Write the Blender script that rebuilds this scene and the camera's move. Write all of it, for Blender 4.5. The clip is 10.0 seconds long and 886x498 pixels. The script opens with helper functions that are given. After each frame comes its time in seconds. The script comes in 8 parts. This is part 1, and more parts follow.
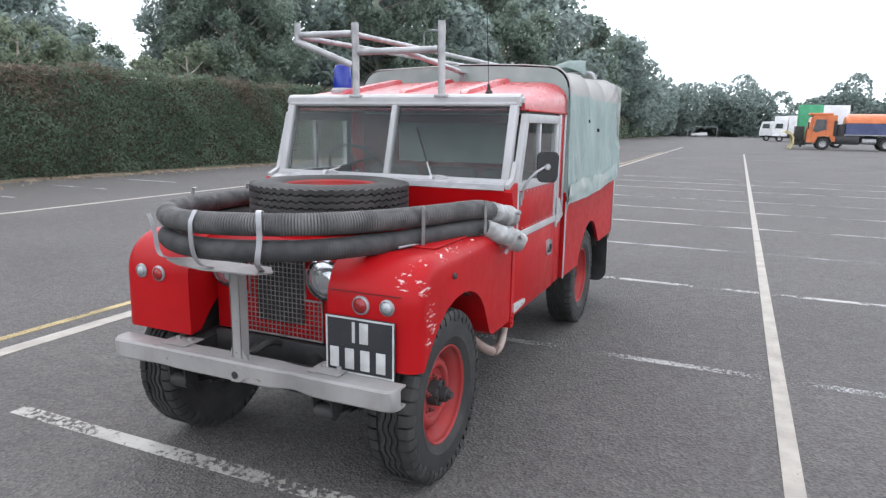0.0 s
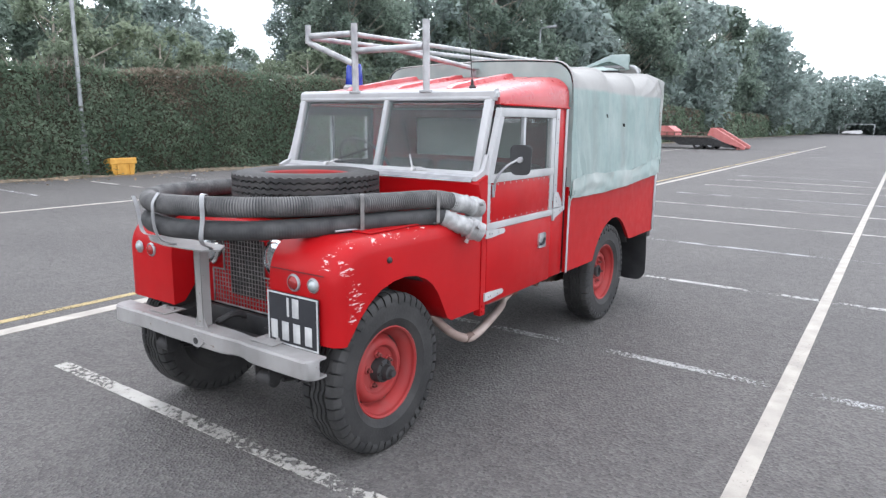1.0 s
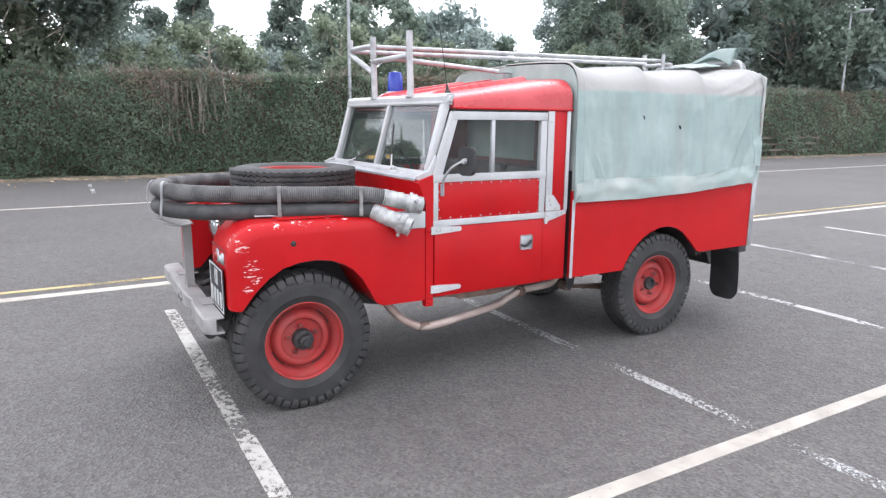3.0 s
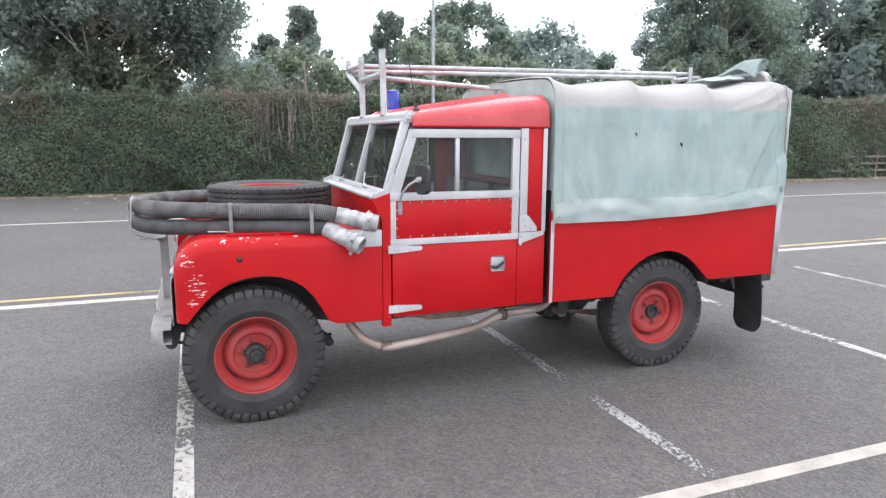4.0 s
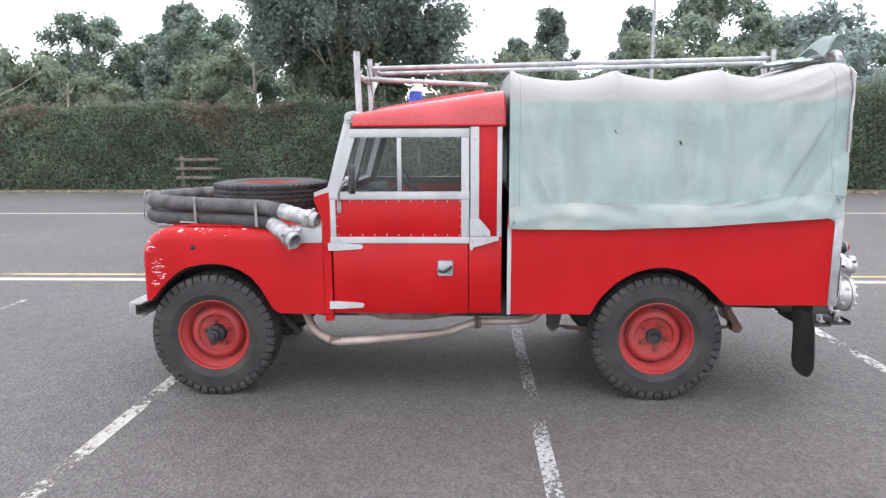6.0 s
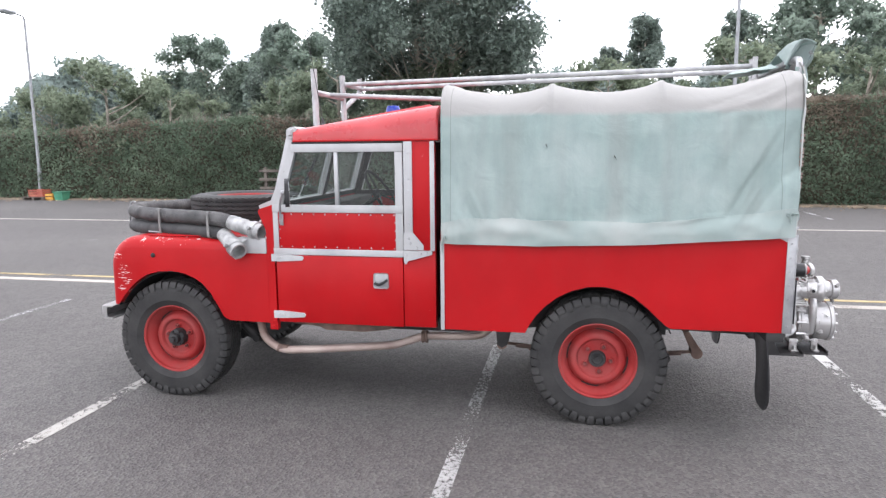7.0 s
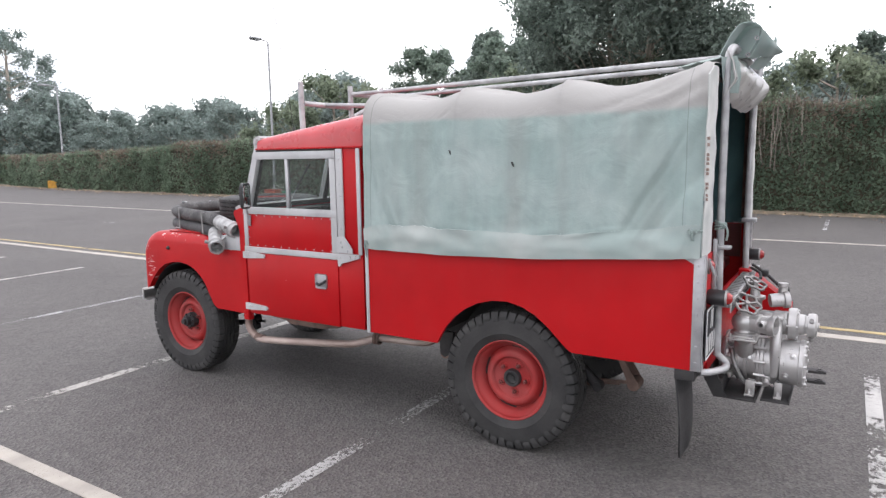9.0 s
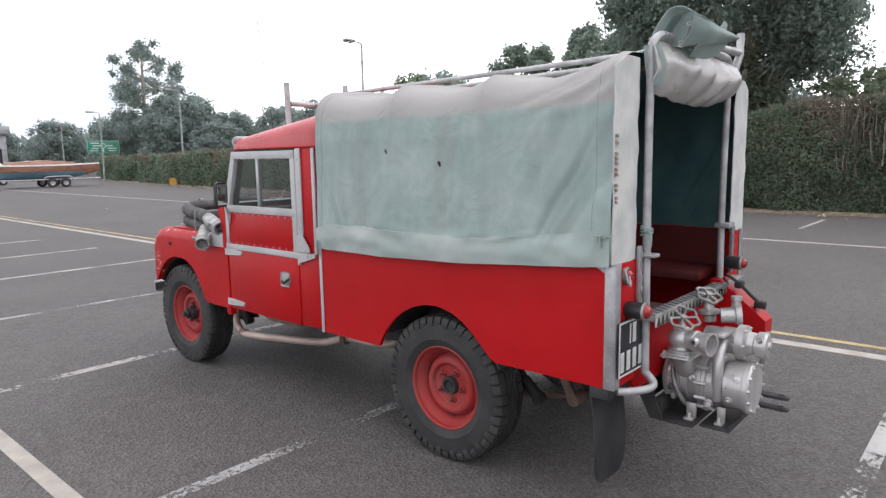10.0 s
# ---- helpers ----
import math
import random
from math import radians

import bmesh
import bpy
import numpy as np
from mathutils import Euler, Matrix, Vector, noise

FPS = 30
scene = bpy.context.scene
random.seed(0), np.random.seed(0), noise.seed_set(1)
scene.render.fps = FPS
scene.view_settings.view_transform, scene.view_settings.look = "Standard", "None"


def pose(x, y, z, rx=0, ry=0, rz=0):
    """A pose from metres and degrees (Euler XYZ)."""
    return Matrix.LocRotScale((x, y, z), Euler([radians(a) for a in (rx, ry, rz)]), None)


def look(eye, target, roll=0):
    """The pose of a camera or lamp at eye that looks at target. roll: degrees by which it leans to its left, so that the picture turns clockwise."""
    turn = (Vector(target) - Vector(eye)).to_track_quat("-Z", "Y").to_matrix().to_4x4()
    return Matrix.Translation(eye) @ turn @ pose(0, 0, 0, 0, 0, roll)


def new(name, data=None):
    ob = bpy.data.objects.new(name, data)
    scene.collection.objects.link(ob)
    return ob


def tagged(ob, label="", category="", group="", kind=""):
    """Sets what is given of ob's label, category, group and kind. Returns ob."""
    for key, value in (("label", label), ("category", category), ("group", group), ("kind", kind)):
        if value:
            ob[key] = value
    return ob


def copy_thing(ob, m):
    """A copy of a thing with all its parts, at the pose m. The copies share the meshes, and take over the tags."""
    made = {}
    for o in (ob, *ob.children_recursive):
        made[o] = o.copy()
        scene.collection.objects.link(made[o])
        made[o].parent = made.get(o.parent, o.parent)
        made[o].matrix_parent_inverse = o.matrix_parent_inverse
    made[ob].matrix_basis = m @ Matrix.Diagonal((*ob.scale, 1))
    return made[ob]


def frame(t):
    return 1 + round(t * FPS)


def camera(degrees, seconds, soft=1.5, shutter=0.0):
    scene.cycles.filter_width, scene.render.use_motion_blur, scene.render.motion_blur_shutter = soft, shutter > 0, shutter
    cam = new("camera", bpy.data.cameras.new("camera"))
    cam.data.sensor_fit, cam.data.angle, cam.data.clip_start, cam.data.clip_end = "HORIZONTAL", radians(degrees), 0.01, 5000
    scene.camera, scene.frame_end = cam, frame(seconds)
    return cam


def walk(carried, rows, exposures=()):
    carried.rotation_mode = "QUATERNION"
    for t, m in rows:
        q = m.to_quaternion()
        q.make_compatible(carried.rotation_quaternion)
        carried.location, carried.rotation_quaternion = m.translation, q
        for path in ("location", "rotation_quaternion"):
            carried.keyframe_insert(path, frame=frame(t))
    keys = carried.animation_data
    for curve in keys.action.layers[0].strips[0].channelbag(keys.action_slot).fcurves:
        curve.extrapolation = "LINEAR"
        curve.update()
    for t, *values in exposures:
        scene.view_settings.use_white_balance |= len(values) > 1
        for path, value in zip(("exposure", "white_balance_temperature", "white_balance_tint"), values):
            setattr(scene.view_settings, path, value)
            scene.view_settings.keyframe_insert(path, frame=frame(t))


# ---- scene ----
cam = camera(67.9, 10.0, 1.35)
METRES, EYE, TILT, LEAN, TURN = 9.32, 1.585, 0.0, 0.0, 23.8
ROWS = [
    (0.0, 0.0, 0.0, 0.0, 0.17, -10.64, -0.89),
    (0.5, 0.0453, -0.0125, 0.0007, 5.44, -10.66, -0.82),
    (1.0, 0.0893, -0.0089, -0.0011, 11.0, -10.97, -0.78),
    (1.5, 0.1337, -0.001, -0.0002, 16.84, -11.06, -0.67),
    (2.0, 0.1901, 0.0097, 0.0025, 23.9, -11.13, -0.66),
    (3.5, 0.3239, 0.0766, 0.0027, 41.05, -10.61, -0.35),
    (4.0, 0.3531, 0.1144, 0.0028, 45.54, -9.68, -0.23),
    (4.5, 0.3901, 0.1539, 0.0021, 51.19, -9.59, -0.1),
    (5.0, 0.4162, 0.1985, 0.0007, 57.64, -9.7, 0.02),
    (6.5, 0.4753, 0.3369, 0.0024, 72.97, -9.17, 0.4),
    (7.0, 0.4872, 0.3901, 0.003, 77.39, -8.56, 0.47),
    (7.5, 0.5033, 0.4376, 0.0032, 82.95, -8.23, 0.55),
    (8.0, 0.5025, 0.4829, 0.0031, 86.78, -8.28, 0.64),
    (8.5, 0.5013, 0.5382, 0.0026, 92.71, -8.06, 0.73),
    (9.0, 0.4956, 0.5845, 0.003, 97.86, -8.06, 0.82),
    (9.5, 0.4774, 0.629, 0.0027, 101.53, -8.11, 0.88),
    (10.0, 0.4636, 0.6784, 0.0022, 107.34, -8.08, 0.98),
]
walk(cam, [(t, pose(1.84, -2.60, EYE, TILT, LEAN, TURN) @ pose(METRES * x, METRES * y, METRES * z, 90 + pitch, roll, yaw)) for t, x, y, z, yaw, pitch, roll in ROWS],
     exposures=[(0.0, 0.47, 6150, 12), (1.0, 0.76, 6100, 12), (2.0, 0.97, 6150, 13), (4.5, 0.93, 6250, 14), (6.5, 0.92, 6300, 15), (8.0, 0.68, 6400, 16), (9.0, 0.52, 6450, 16), (10.0, 0.26, 6460, 15)])

# ---- sky and sun: hazy overcast afternoon ----
SUN_EL, SUN_ROT = 42.0, -38.0
world = bpy.data.worlds.new("sky")
scene.world = world
world.use_nodes = True
wn, wl = world.node_tree.nodes, world.node_tree.links
wn.clear()
w_out = wn.new("ShaderNodeOutputWorld")
w_bg = wn.new("ShaderNodeBackground")
w_sky = wn.new("ShaderNodeTexSky")
w_sky.sky_type, w_sky.sun_disc = "NISHITA", False
w_sky.sun_elevation, w_sky.sun_rotation = radians(SUN_EL), radians(SUN_ROT)
w_mul = wn.new("ShaderNodeMix")
w_mul.data_type, w_mul.blend_type = "RGBA", "MULTIPLY"
w_mul.inputs["Factor"].default_value = 1.0
w_mul.inputs["B"].default_value = (0.12, 0.12, 0.12, 1)
w_tc = wn.new("ShaderNodeTexCoord")
w_map = wn.new("ShaderNodeMapping")
w_map.inputs["Scale"].default_value = (1.0, 1.0, 3.0)
w_noise = wn.new("ShaderNodeTexNoise")
w_noise.inputs["Scale"].default_value, w_noise.inputs["Detail"].default_value = 2.2, 6.0
w_ramp = wn.new("ShaderNodeValToRGB")
w_ramp.color_ramp.elements[0].position, w_ramp.color_ramp.elements[0].color = 0.36, (0.47, 0.51, 0.57, 1)
w_ramp.color_ramp.elements[1].position, w_ramp.color_ramp.elements[1].color = 0.55, (1.10, 1.10, 1.10, 1)
w_mix = wn.new("ShaderNodeMix")
w_mix.data_type = "RGBA"
w_mix.inputs["Factor"].default_value = 0.88
wl.new(w_tc.outputs["Generated"], w_map.inputs["Vector"])
wl.new(w_map.outputs["Vector"], w_noise.inputs["Vector"])
wl.new(w_noise.outputs["Fac"], w_ramp.inputs["Fac"])
wl.new(w_sky.outputs["Color"], w_mul.inputs["A"])
wl.new(w_mul.outputs["Result"], w_mix.inputs["A"])
wl.new(w_ramp.outputs["Color"], w_mix.inputs["B"])
wl.new(w_mix.outputs["Result"], w_bg.inputs["Color"])
w_bg.inputs["Strength"].default_value = 1.8
wl.new(w_bg.outputs["Background"], w_out.inputs["Surface"])
sun_data = bpy.data.lights.new("sun", "SUN")
sun_data.energy, sun_data.angle, sun_data.color = 0.45, radians(35), (1.0, 0.97, 0.92)
sun = new("sun", sun_data)
sun.matrix_world = look((20 * math.sin(radians(SUN_ROT)), 20 * math.cos(radians(SUN_ROT)), 20 * math.tan(radians(SUN_EL))), (0, 0, 0))


# ---- materials ----
def nodes_of(name):
    m = bpy.data.materials.new(name)
    m.use_nodes = True
    return m, m.node_tree.nodes, m.node_tree.links, m.node_tree.nodes["Principled BSDF"]


def surface(name, a, b, scale=8.0, rough=0.6, metal=0.0, bump=0.0, fine=60.0, lo=0.35, hi=0.65, rough_var=0.1, per_object=0.0, per_island=0.0, stretch=(1, 1, 1)):
    """Two colours mixed by soft noise, with fine grain in gloss and relief."""
    m, n, l, p = nodes_of(name)
    tc = n.new("ShaderNodeTexCoord")
    mp = n.new("ShaderNodeMapping")
    mp.inputs["Scale"].default_value = stretch
    l.new(tc.outputs["Object"], mp.inputs["Vector"])
    big = n.new("ShaderNodeTexNoise")
    big.inputs["Scale"].default_value, big.inputs["Detail"].default_value = scale, 8.0
    l.new(mp.outputs["Vector"], big.inputs["Vector"])
    ramp = n.new("ShaderNodeValToRGB")
    ramp.color_ramp.elements[0].position, ramp.color_ramp.elements[0].color = lo, (*a, 1)
    ramp.color_ramp.elements[1].position, ramp.color_ramp.elements[1].color = hi, (*b, 1)
    l.new(big.outputs["Fac"], ramp.inputs["Fac"])
    colour = ramp.outputs["Color"]
    if per_object or per_island:
        hsv = n.new("ShaderNodeHueSaturation")
        rnd = n.new("ShaderNodeObjectInfo").outputs["Random"] if per_object else n.new("ShaderNodeNewGeometry").outputs["Random Per Island"]
        mr = n.new("ShaderNodeMapRange")
        k = per_object or per_island
        mr.inputs["To Min"].default_value, mr.inputs["To Max"].default_value = 1 - k, 1 + k
        l.new(rnd, mr.inputs["Value"])
        l.new(mr.outputs["Result"], hsv.inputs["Value"])
        l.new(colour, hsv.inputs["Color"])
        colour = hsv.outputs["Color"]
    l.new(colour, p.inputs["Base Color"])
    grain = n.new("ShaderNodeTexNoise")
    grain.inputs["Scale"].default_value, grain.inputs["Detail"].default_value = fine, 4.0
    l.new(tc.outputs["Object"], grain.inputs["Vector"])
    mr2 = n.new("ShaderNodeMapRange")
    mr2.inputs["To Min"].default_value, mr2.inputs["To Max"].default_value = max(0.02, rough - rough_var), min(1.0, rough + rough_var)
    l.new(grain.outputs["Fac"], mr2.inputs["Value"])
    l.new(mr2.outputs["Result"], p.inputs["Roughness"])
    p.inputs["Metallic"].default_value = metal
    if bump:
        bp = n.new("ShaderNodeBump")
        bp.inputs["Strength"].default_value, bp.inputs["Distance"].default_value = 1.0, bump
        l.new(grain.outputs["Fac"], bp.inputs["Height"])
        l.new(bp.outputs["Normal"], p.inputs["Normal"])
    return m


def worn_paint(name, a, b, bare, rough=0.35, chips=0.0, chip_scale=(9, 9, 30), spots=(), grime=0.025):
    """Old coach paint: two tones, a few chips to bare metal. spots: places (x, y, z, radius) where it has worn through."""
    m = surface(name, a, b, 3.0, rough, 0.0, 0.0005, 14.0, 0.3, 0.7, 0.14)
    n, l, p = m.node_tree.nodes, m.node_tree.links, m.node_tree.nodes["Principled BSDF"]
    p.inputs["Specular IOR Level"].default_value = 0.21
    base = p.inputs["Base Color"].links[0].from_socket
    tc = n.new("ShaderNodeTexCoord")
    mp = n.new("ShaderNodeMapping")
    mp.inputs["Scale"].default_value = chip_scale
    l.new(tc.outputs["Object"], mp.inputs["Vector"])
    ns = n.new("ShaderNodeTexNoise")
    ns.inputs["Scale"].default_value, ns.inputs["Detail"].default_value, ns.inputs["Roughness"].default_value = 2.8, 9.0, 0.66
    l.new(mp.outputs["Vector"], ns.inputs["Vector"])
    total = None
    for x, y, z, r in spots:
        d = n.new("ShaderNodeVectorMath")
        d.operation = "DISTANCE"
        d.inputs[1].default_value = (x, y, z)
        l.new(tc.outputs["Object"], d.inputs[0])
        q = n.new("ShaderNodeMapRange")
        q.inputs["From Min"].default_value, q.inputs["From Max"].default_value = r, 0.0
        q.inputs["To Min"].default_value, q.inputs["To Max"].default_value = 0.0, 0.25
        l.new(d.outputs["Value"], q.inputs["Value"])
        if total is None:
            total = q.outputs["Result"]
        else:
            mx = n.new("ShaderNodeMath")
            mx.operation = "MAXIMUM"
            l.new(total, mx.inputs[0])
            l.new(q.outputs["Result"], mx.inputs[1])
            total = mx.outputs["Value"]
    add = n.new("ShaderNodeMath")
    add.operation = "ADD"
    l.new(ns.outputs["Fac"], add.inputs[0])
    if total is None:
        add.inputs[1].default_value = 0.0
    else:
        l.new(total, add.inputs[1])
    th = n.new("ShaderNodeMapRange")
    th.inputs["From Min"].default_value, th.inputs["From Max"].default_value = 0.715 - chips, 0.735 - chips
    l.new(add.outputs["Value"], th.inputs["Value"])
    mix = n.new("ShaderNodeMix")
    mix.data_type = "RGBA"
    l.new(th.outputs["Result"], mix.inputs["Factor"])
    l.new(base, mix.inputs["A"])
    mix.inputs["B"].default_value = (*bare, 1)
    run = n.new("ShaderNodeMapping")
    run.inputs["Scale"].default_value = (4.0, 4.0, 1.3)
    l.new(tc.outputs["Object"], run.inputs["Vector"])
    film = n.new("ShaderNodeTexNoise")
    film.inputs["Scale"].default_value, film.inputs["Detail"].default_value, film.inputs["Roughness"].default_value = 1.7, 9.0, 0.62
    l.new(run.outputs["Vector"], film.inputs["Vector"])
    thick = n.new("ShaderNodeMapRange")
    thick.inputs["From Min"].default_value, thick.inputs["From Max"].default_value = 0.44, 0.72
    thick.inputs["To Max"].default_value = grime
    l.new(film.outputs["Fac"], thick.inputs["Value"])
    dusty = n.new("ShaderNodeMix")
    dusty.data_type = "RGBA"
    l.new(thick.outputs["Result"], dusty.inputs["Factor"])
    l.new(mix.outputs["Result"], dusty.inputs["A"])
    dusty.inputs["B"].default_value = (0.15, 0.125, 0.115, 1)
    l.new(dusty.outputs["Result"], p.inputs["Base Color"])
    return m


def glass_pane(name, tint, gloss=0.03, dust=0.15):
    """A thin clear pane: it lets light through and mirrors more at a flat angle."""
    m = bpy.data.materials.new(name)
    m.use_nodes = True
    n, l = m.node_tree.nodes, m.node_tree.links
    n.clear()
    out = n.new("ShaderNodeOutputMaterial")
    tr = n.new("ShaderNodeBsdfTransparent")
    tr.inputs["Color"].default_value = (*tint, 1)
    gl = n.new("ShaderNodeBsdfGlossy")
    gl.inputs["Roughness"].default_value = gloss
    lw = n.new("ShaderNodeLayerWeight")
    lw.inputs["Blend"].default_value = 0.5
    pw = n.new("ShaderNodeMath")
    pw.operation = "POWER"
    l.new(lw.outputs["Facing"], pw.inputs[0])
    pw.inputs[1].default_value = 4.0
    fr = n.new("ShaderNodeMath")
    fr.operation = "MULTIPLY_ADD"
    l.new(pw.outputs["Value"], fr.inputs[0])
    fr.inputs[1].default_value, fr.inputs[2].default_value = 0.7, 0.022
    mx = n.new("ShaderNodeMixShader")
    l.new(fr.outputs["Value"], mx.inputs["Fac"])
    l.new(tr.outputs["BSDF"], mx.inputs[1])
    l.new(gl.outputs["BSDF"], mx.inputs[2])
    film = n.new("ShaderNodeBsdfDiffuse")
    film.inputs["Color"].default_value = (0.42, 0.43, 0.42, 1)
    tc = n.new("ShaderNodeTexCoord")
    ns = n.new("ShaderNodeTexNoise")
    ns.inputs["Scale"].default_value, ns.inputs["Detail"].default_value = 2.0, 2.0
    l.new(tc.outputs["Object"], ns.inputs["Vector"])
    mr = n.new("ShaderNodeMapRange")
    mr.inputs["From Min"].default_value, mr.inputs["From Max"].default_value = 0.3, 0.75
    mr.inputs["To Min"].default_value, mr.inputs["To Max"].default_value = dust * 0.5, dust * 1.5
    l.new(ns.outputs["Fac"], mr.inputs["Value"])
    mx2 = n.new("ShaderNodeMixShader")
    l.new(mr.outputs["Result"], mx2.inputs["Fac"])
    l.new(mx.outputs["Shader"], mx2.inputs[1])
    l.new(film.outputs["BSDF"], mx2.inputs[2])
    l.new(mx2.outputs["Shader"], out.inputs["Surface"])
    return m


def worn_marking(name, colour, wear, spread=0.14, grain=58.0):
    """Road paint with bald patches through which the asphalt shows."""
    m = surface(name, tuple(c * 0.72 for c in colour), colour, 5.0, 0.75, 0.0, 0.002, 90.0)
    n, l, p = m.node_tree.nodes, m.node_tree.links, m.node_tree.nodes["Principled BSDF"]
    tc = n.new("ShaderNodeTexCoord")
    big = n.new("ShaderNodeTexNoise")
    big.inputs["Scale"].default_value, big.inputs["Detail"].default_value = 1.6, 3.0
    small = n.new("ShaderNodeTexNoise")
    small.inputs["Scale"].default_value, small.inputs["Detail"].default_value, small.inputs["Roughness"].default_value = grain, 6.0, 0.75
    for q in (big, small):
        l.new(tc.outputs["Object"], q.inputs["Vector"])
    mr = n.new("ShaderNodeMapRange")
    mr.inputs["From Min"].default_value, mr.inputs["From Max"].default_value = 0.3, 0.7
    mr.inputs["To Min"].default_value, mr.inputs["To Max"].default_value = wear - spread, wear + spread
    l.new(big.outputs["Fac"], mr.inputs["Value"])
    cmp = n.new("ShaderNodeMath")
    cmp.operation = "SUBTRACT"
    l.new(small.outputs["Fac"], cmp.inputs[0])
    l.new(mr.outputs["Result"], cmp.inputs[1])
    soft = n.new("ShaderNodeMapRange")
    soft.inputs["From Min"].default_value, soft.inputs["From Max"].default_value = -0.02, 0.03
    l.new(cmp.outputs["Value"], soft.inputs["Value"])
    l.new(soft.outputs["Result"], p.inputs["Alpha"])
    return m


RED = worn_paint("red_paint", (0.335, 0.0030, 0.0050), (0.405, 0.0052, 0.0075), (0.62, 0.58, 0.55), 0.40, -0.006)
RED_WING = worn_paint("red_paint_chipped", (0.335, 0.0030, 0.0050), (0.405, 0.0052, 0.0075), (0.62, 0.52, 0.49), 0.40, -0.024, (10, 8, 30),
                      ((0.725, -0.30, 1.035, 0.085), (0.745, -0.17, 1.05, 0.085), (0.78, -0.32, 0.845, 0.10), (0.78, -0.30, 0.79, 0.08), (0.77, -0.28, 0.70, 0.08), (0.74, -0.02, 1.065, 0.09), (0.73, 0.12, 1.07, 0.10), (0.73, 0.22, 1.07, 0.07),
                       (0.70, -0.39, 0.98, 0.07), (0.77, -0.36, 0.96, 0.08), (0.745, -0.24, 1.03, 0.07), (0.75, -0.08, 1.06, 0.06), (0.72, -0.36, 1.0, 0.07), (0.79, -0.33, 0.74, 0.07)))
RED_ROOF = worn_paint("faded_red_roof_paint", (0.37, 0.024, 0.028), (0.46, 0.050, 0.054), (0.62, 0.5, 0.48), 0.30)
RED_ROOF.node_tree.nodes["Principled BSDF"].inputs["Specular IOR Level"].default_value = 0.5
# red darkened to stand for shade inside tub and cab; also the wing joint
RED_DARK = surface("dark_red_for_shade_and_joints", (0.065, 0.008, 0.008), (0.11, 0.013, 0.012), 4, 0.5)
RED_RIM = worn_paint("red_wheel_paint", (0.24, 0.018, 0.018), (0.35, 0.040, 0.037), (0.13, 0.085, 0.07), 0.55, 0.05, (14, 14, 14), (), 0.30)
SILVER = worn_paint("silver_grey_paint", (0.37, 0.37, 0.37), (0.47, 0.47, 0.468), (0.26, 0.24, 0.22), 0.42, 0.035, (8, 8, 8), (), 0.22)
TUBE = surface("dull_aluminium_tube", (0.27, 0.27, 0.272), (0.43, 0.43, 0.43), 11, 0.42, 0.2, 0.0004, 50, rough_var=0.18)
GALV = surface("galvanised_steel", (0.27, 0.27, 0.275), (0.42, 0.42, 0.425), 9, 0.45, 0.55, 0.0006, 40)
BUMPER = worn_paint("old_silver_bumper_paint", (0.20, 0.194, 0.188), (0.32, 0.31, 0.30), (0.13, 0.075, 0.05), 0.45, 0.075, (5, 9, 9), (), 0.35)
DARK_STEEL = surface("dull_dark_steel", (0.16, 0.155, 0.15), (0.30, 0.29, 0.28), 14, 0.5, 0.6, 0.0006, 60)
STEEL = surface("bare_steel", (0.45, 0.44, 0.43), (0.62, 0.61, 0.6), 12, 0.35, 0.8, 0.0005, 60)
CAST = worn_paint("cast_aluminium", (0.38, 0.372, 0.362), (0.56, 0.55, 0.54), (0.10, 0.085, 0.075), 0.34, 0.06, (14, 14, 14), (), 0.40)
CAST.node_tree.nodes["Principled BSDF"].inputs["Metallic"].default_value = 0.55
CHROME = surface("chrome", (0.7, 0.7, 0.7), (0.85, 0.85, 0.85), 5, 0.12, 1.0, 0, 30, rough_var=0.06)
LAMP_GLASS = surface("ribbed_lamp_glass", (0.42, 0.44, 0.45), (0.6, 0.62, 0.63), 20, 0.14, 0.8, 0.004, 22, rough_var=0.06)
RED_LENS = surface("red_lens", (0.20, 0.012, 0.012), (0.30, 0.02, 0.018), 20, 0.18, 0, 0.0006, 70)
CLEAR_LENS = surface("clear_lens", (0.25, 0.28, 0.28), (0.40, 0.42, 0.42), 20, 0.15, 0.3, 0.0008, 70)
BLUE_LENS = surface("blue_beacon_plastic", (0.015, 0.035, 0.30), (0.03, 0.07, 0.45), 5, 0.2)
RUBBER = surface("tyre_rubber", (0.017, 0.0168, 0.0166), (0.040, 0.0385, 0.037), 7, 0.72, 0, 0.0015, 70, per_island=0.24)
HOSE = surface("dusty_black_hose", (0.026, 0.026, 0.027), (0.060, 0.059, 0.058), 11, 0.72, 0, 0.001, 60)
HOSE_RIDGE = surface("chafed_hose_ridge", (0.060, 0.0585, 0.057), (0.150, 0.146, 0.142), 10, 0.8, 0, 0.001, 60, 0.38, 0.66)
HOSE_WORN = surface("chafed_grey_hose", (0.042, 0.042, 0.043), (0.105, 0.102, 0.10), 13, 0.75, 0, 0.0022, 70, 0.38, 0.68)
BLACK = surface("black_chassis", (0.012, 0.012, 0.013), (0.035, 0.033, 0.032), 6, 0.65, 0, 0.001, 50)
DIRT = surface("road_dirt_on_steel", (0.085, 0.056, 0.046), (0.19, 0.125, 0.10), 9, 0.85, 0, 0.001, 50)
RUST = surface("rusty_exhaust", (0.28, 0.20, 0.17), (0.47, 0.38, 0.335), 7, 0.6, 0.35, 0.0008, 60, stretch=(1, 0.4, 1))
MAT_BLACK = surface("black_plastic", (0.015, 0.015, 0.016), (0.03, 0.03, 0.031), 8, 0.4, 0, 0.0004, 80)
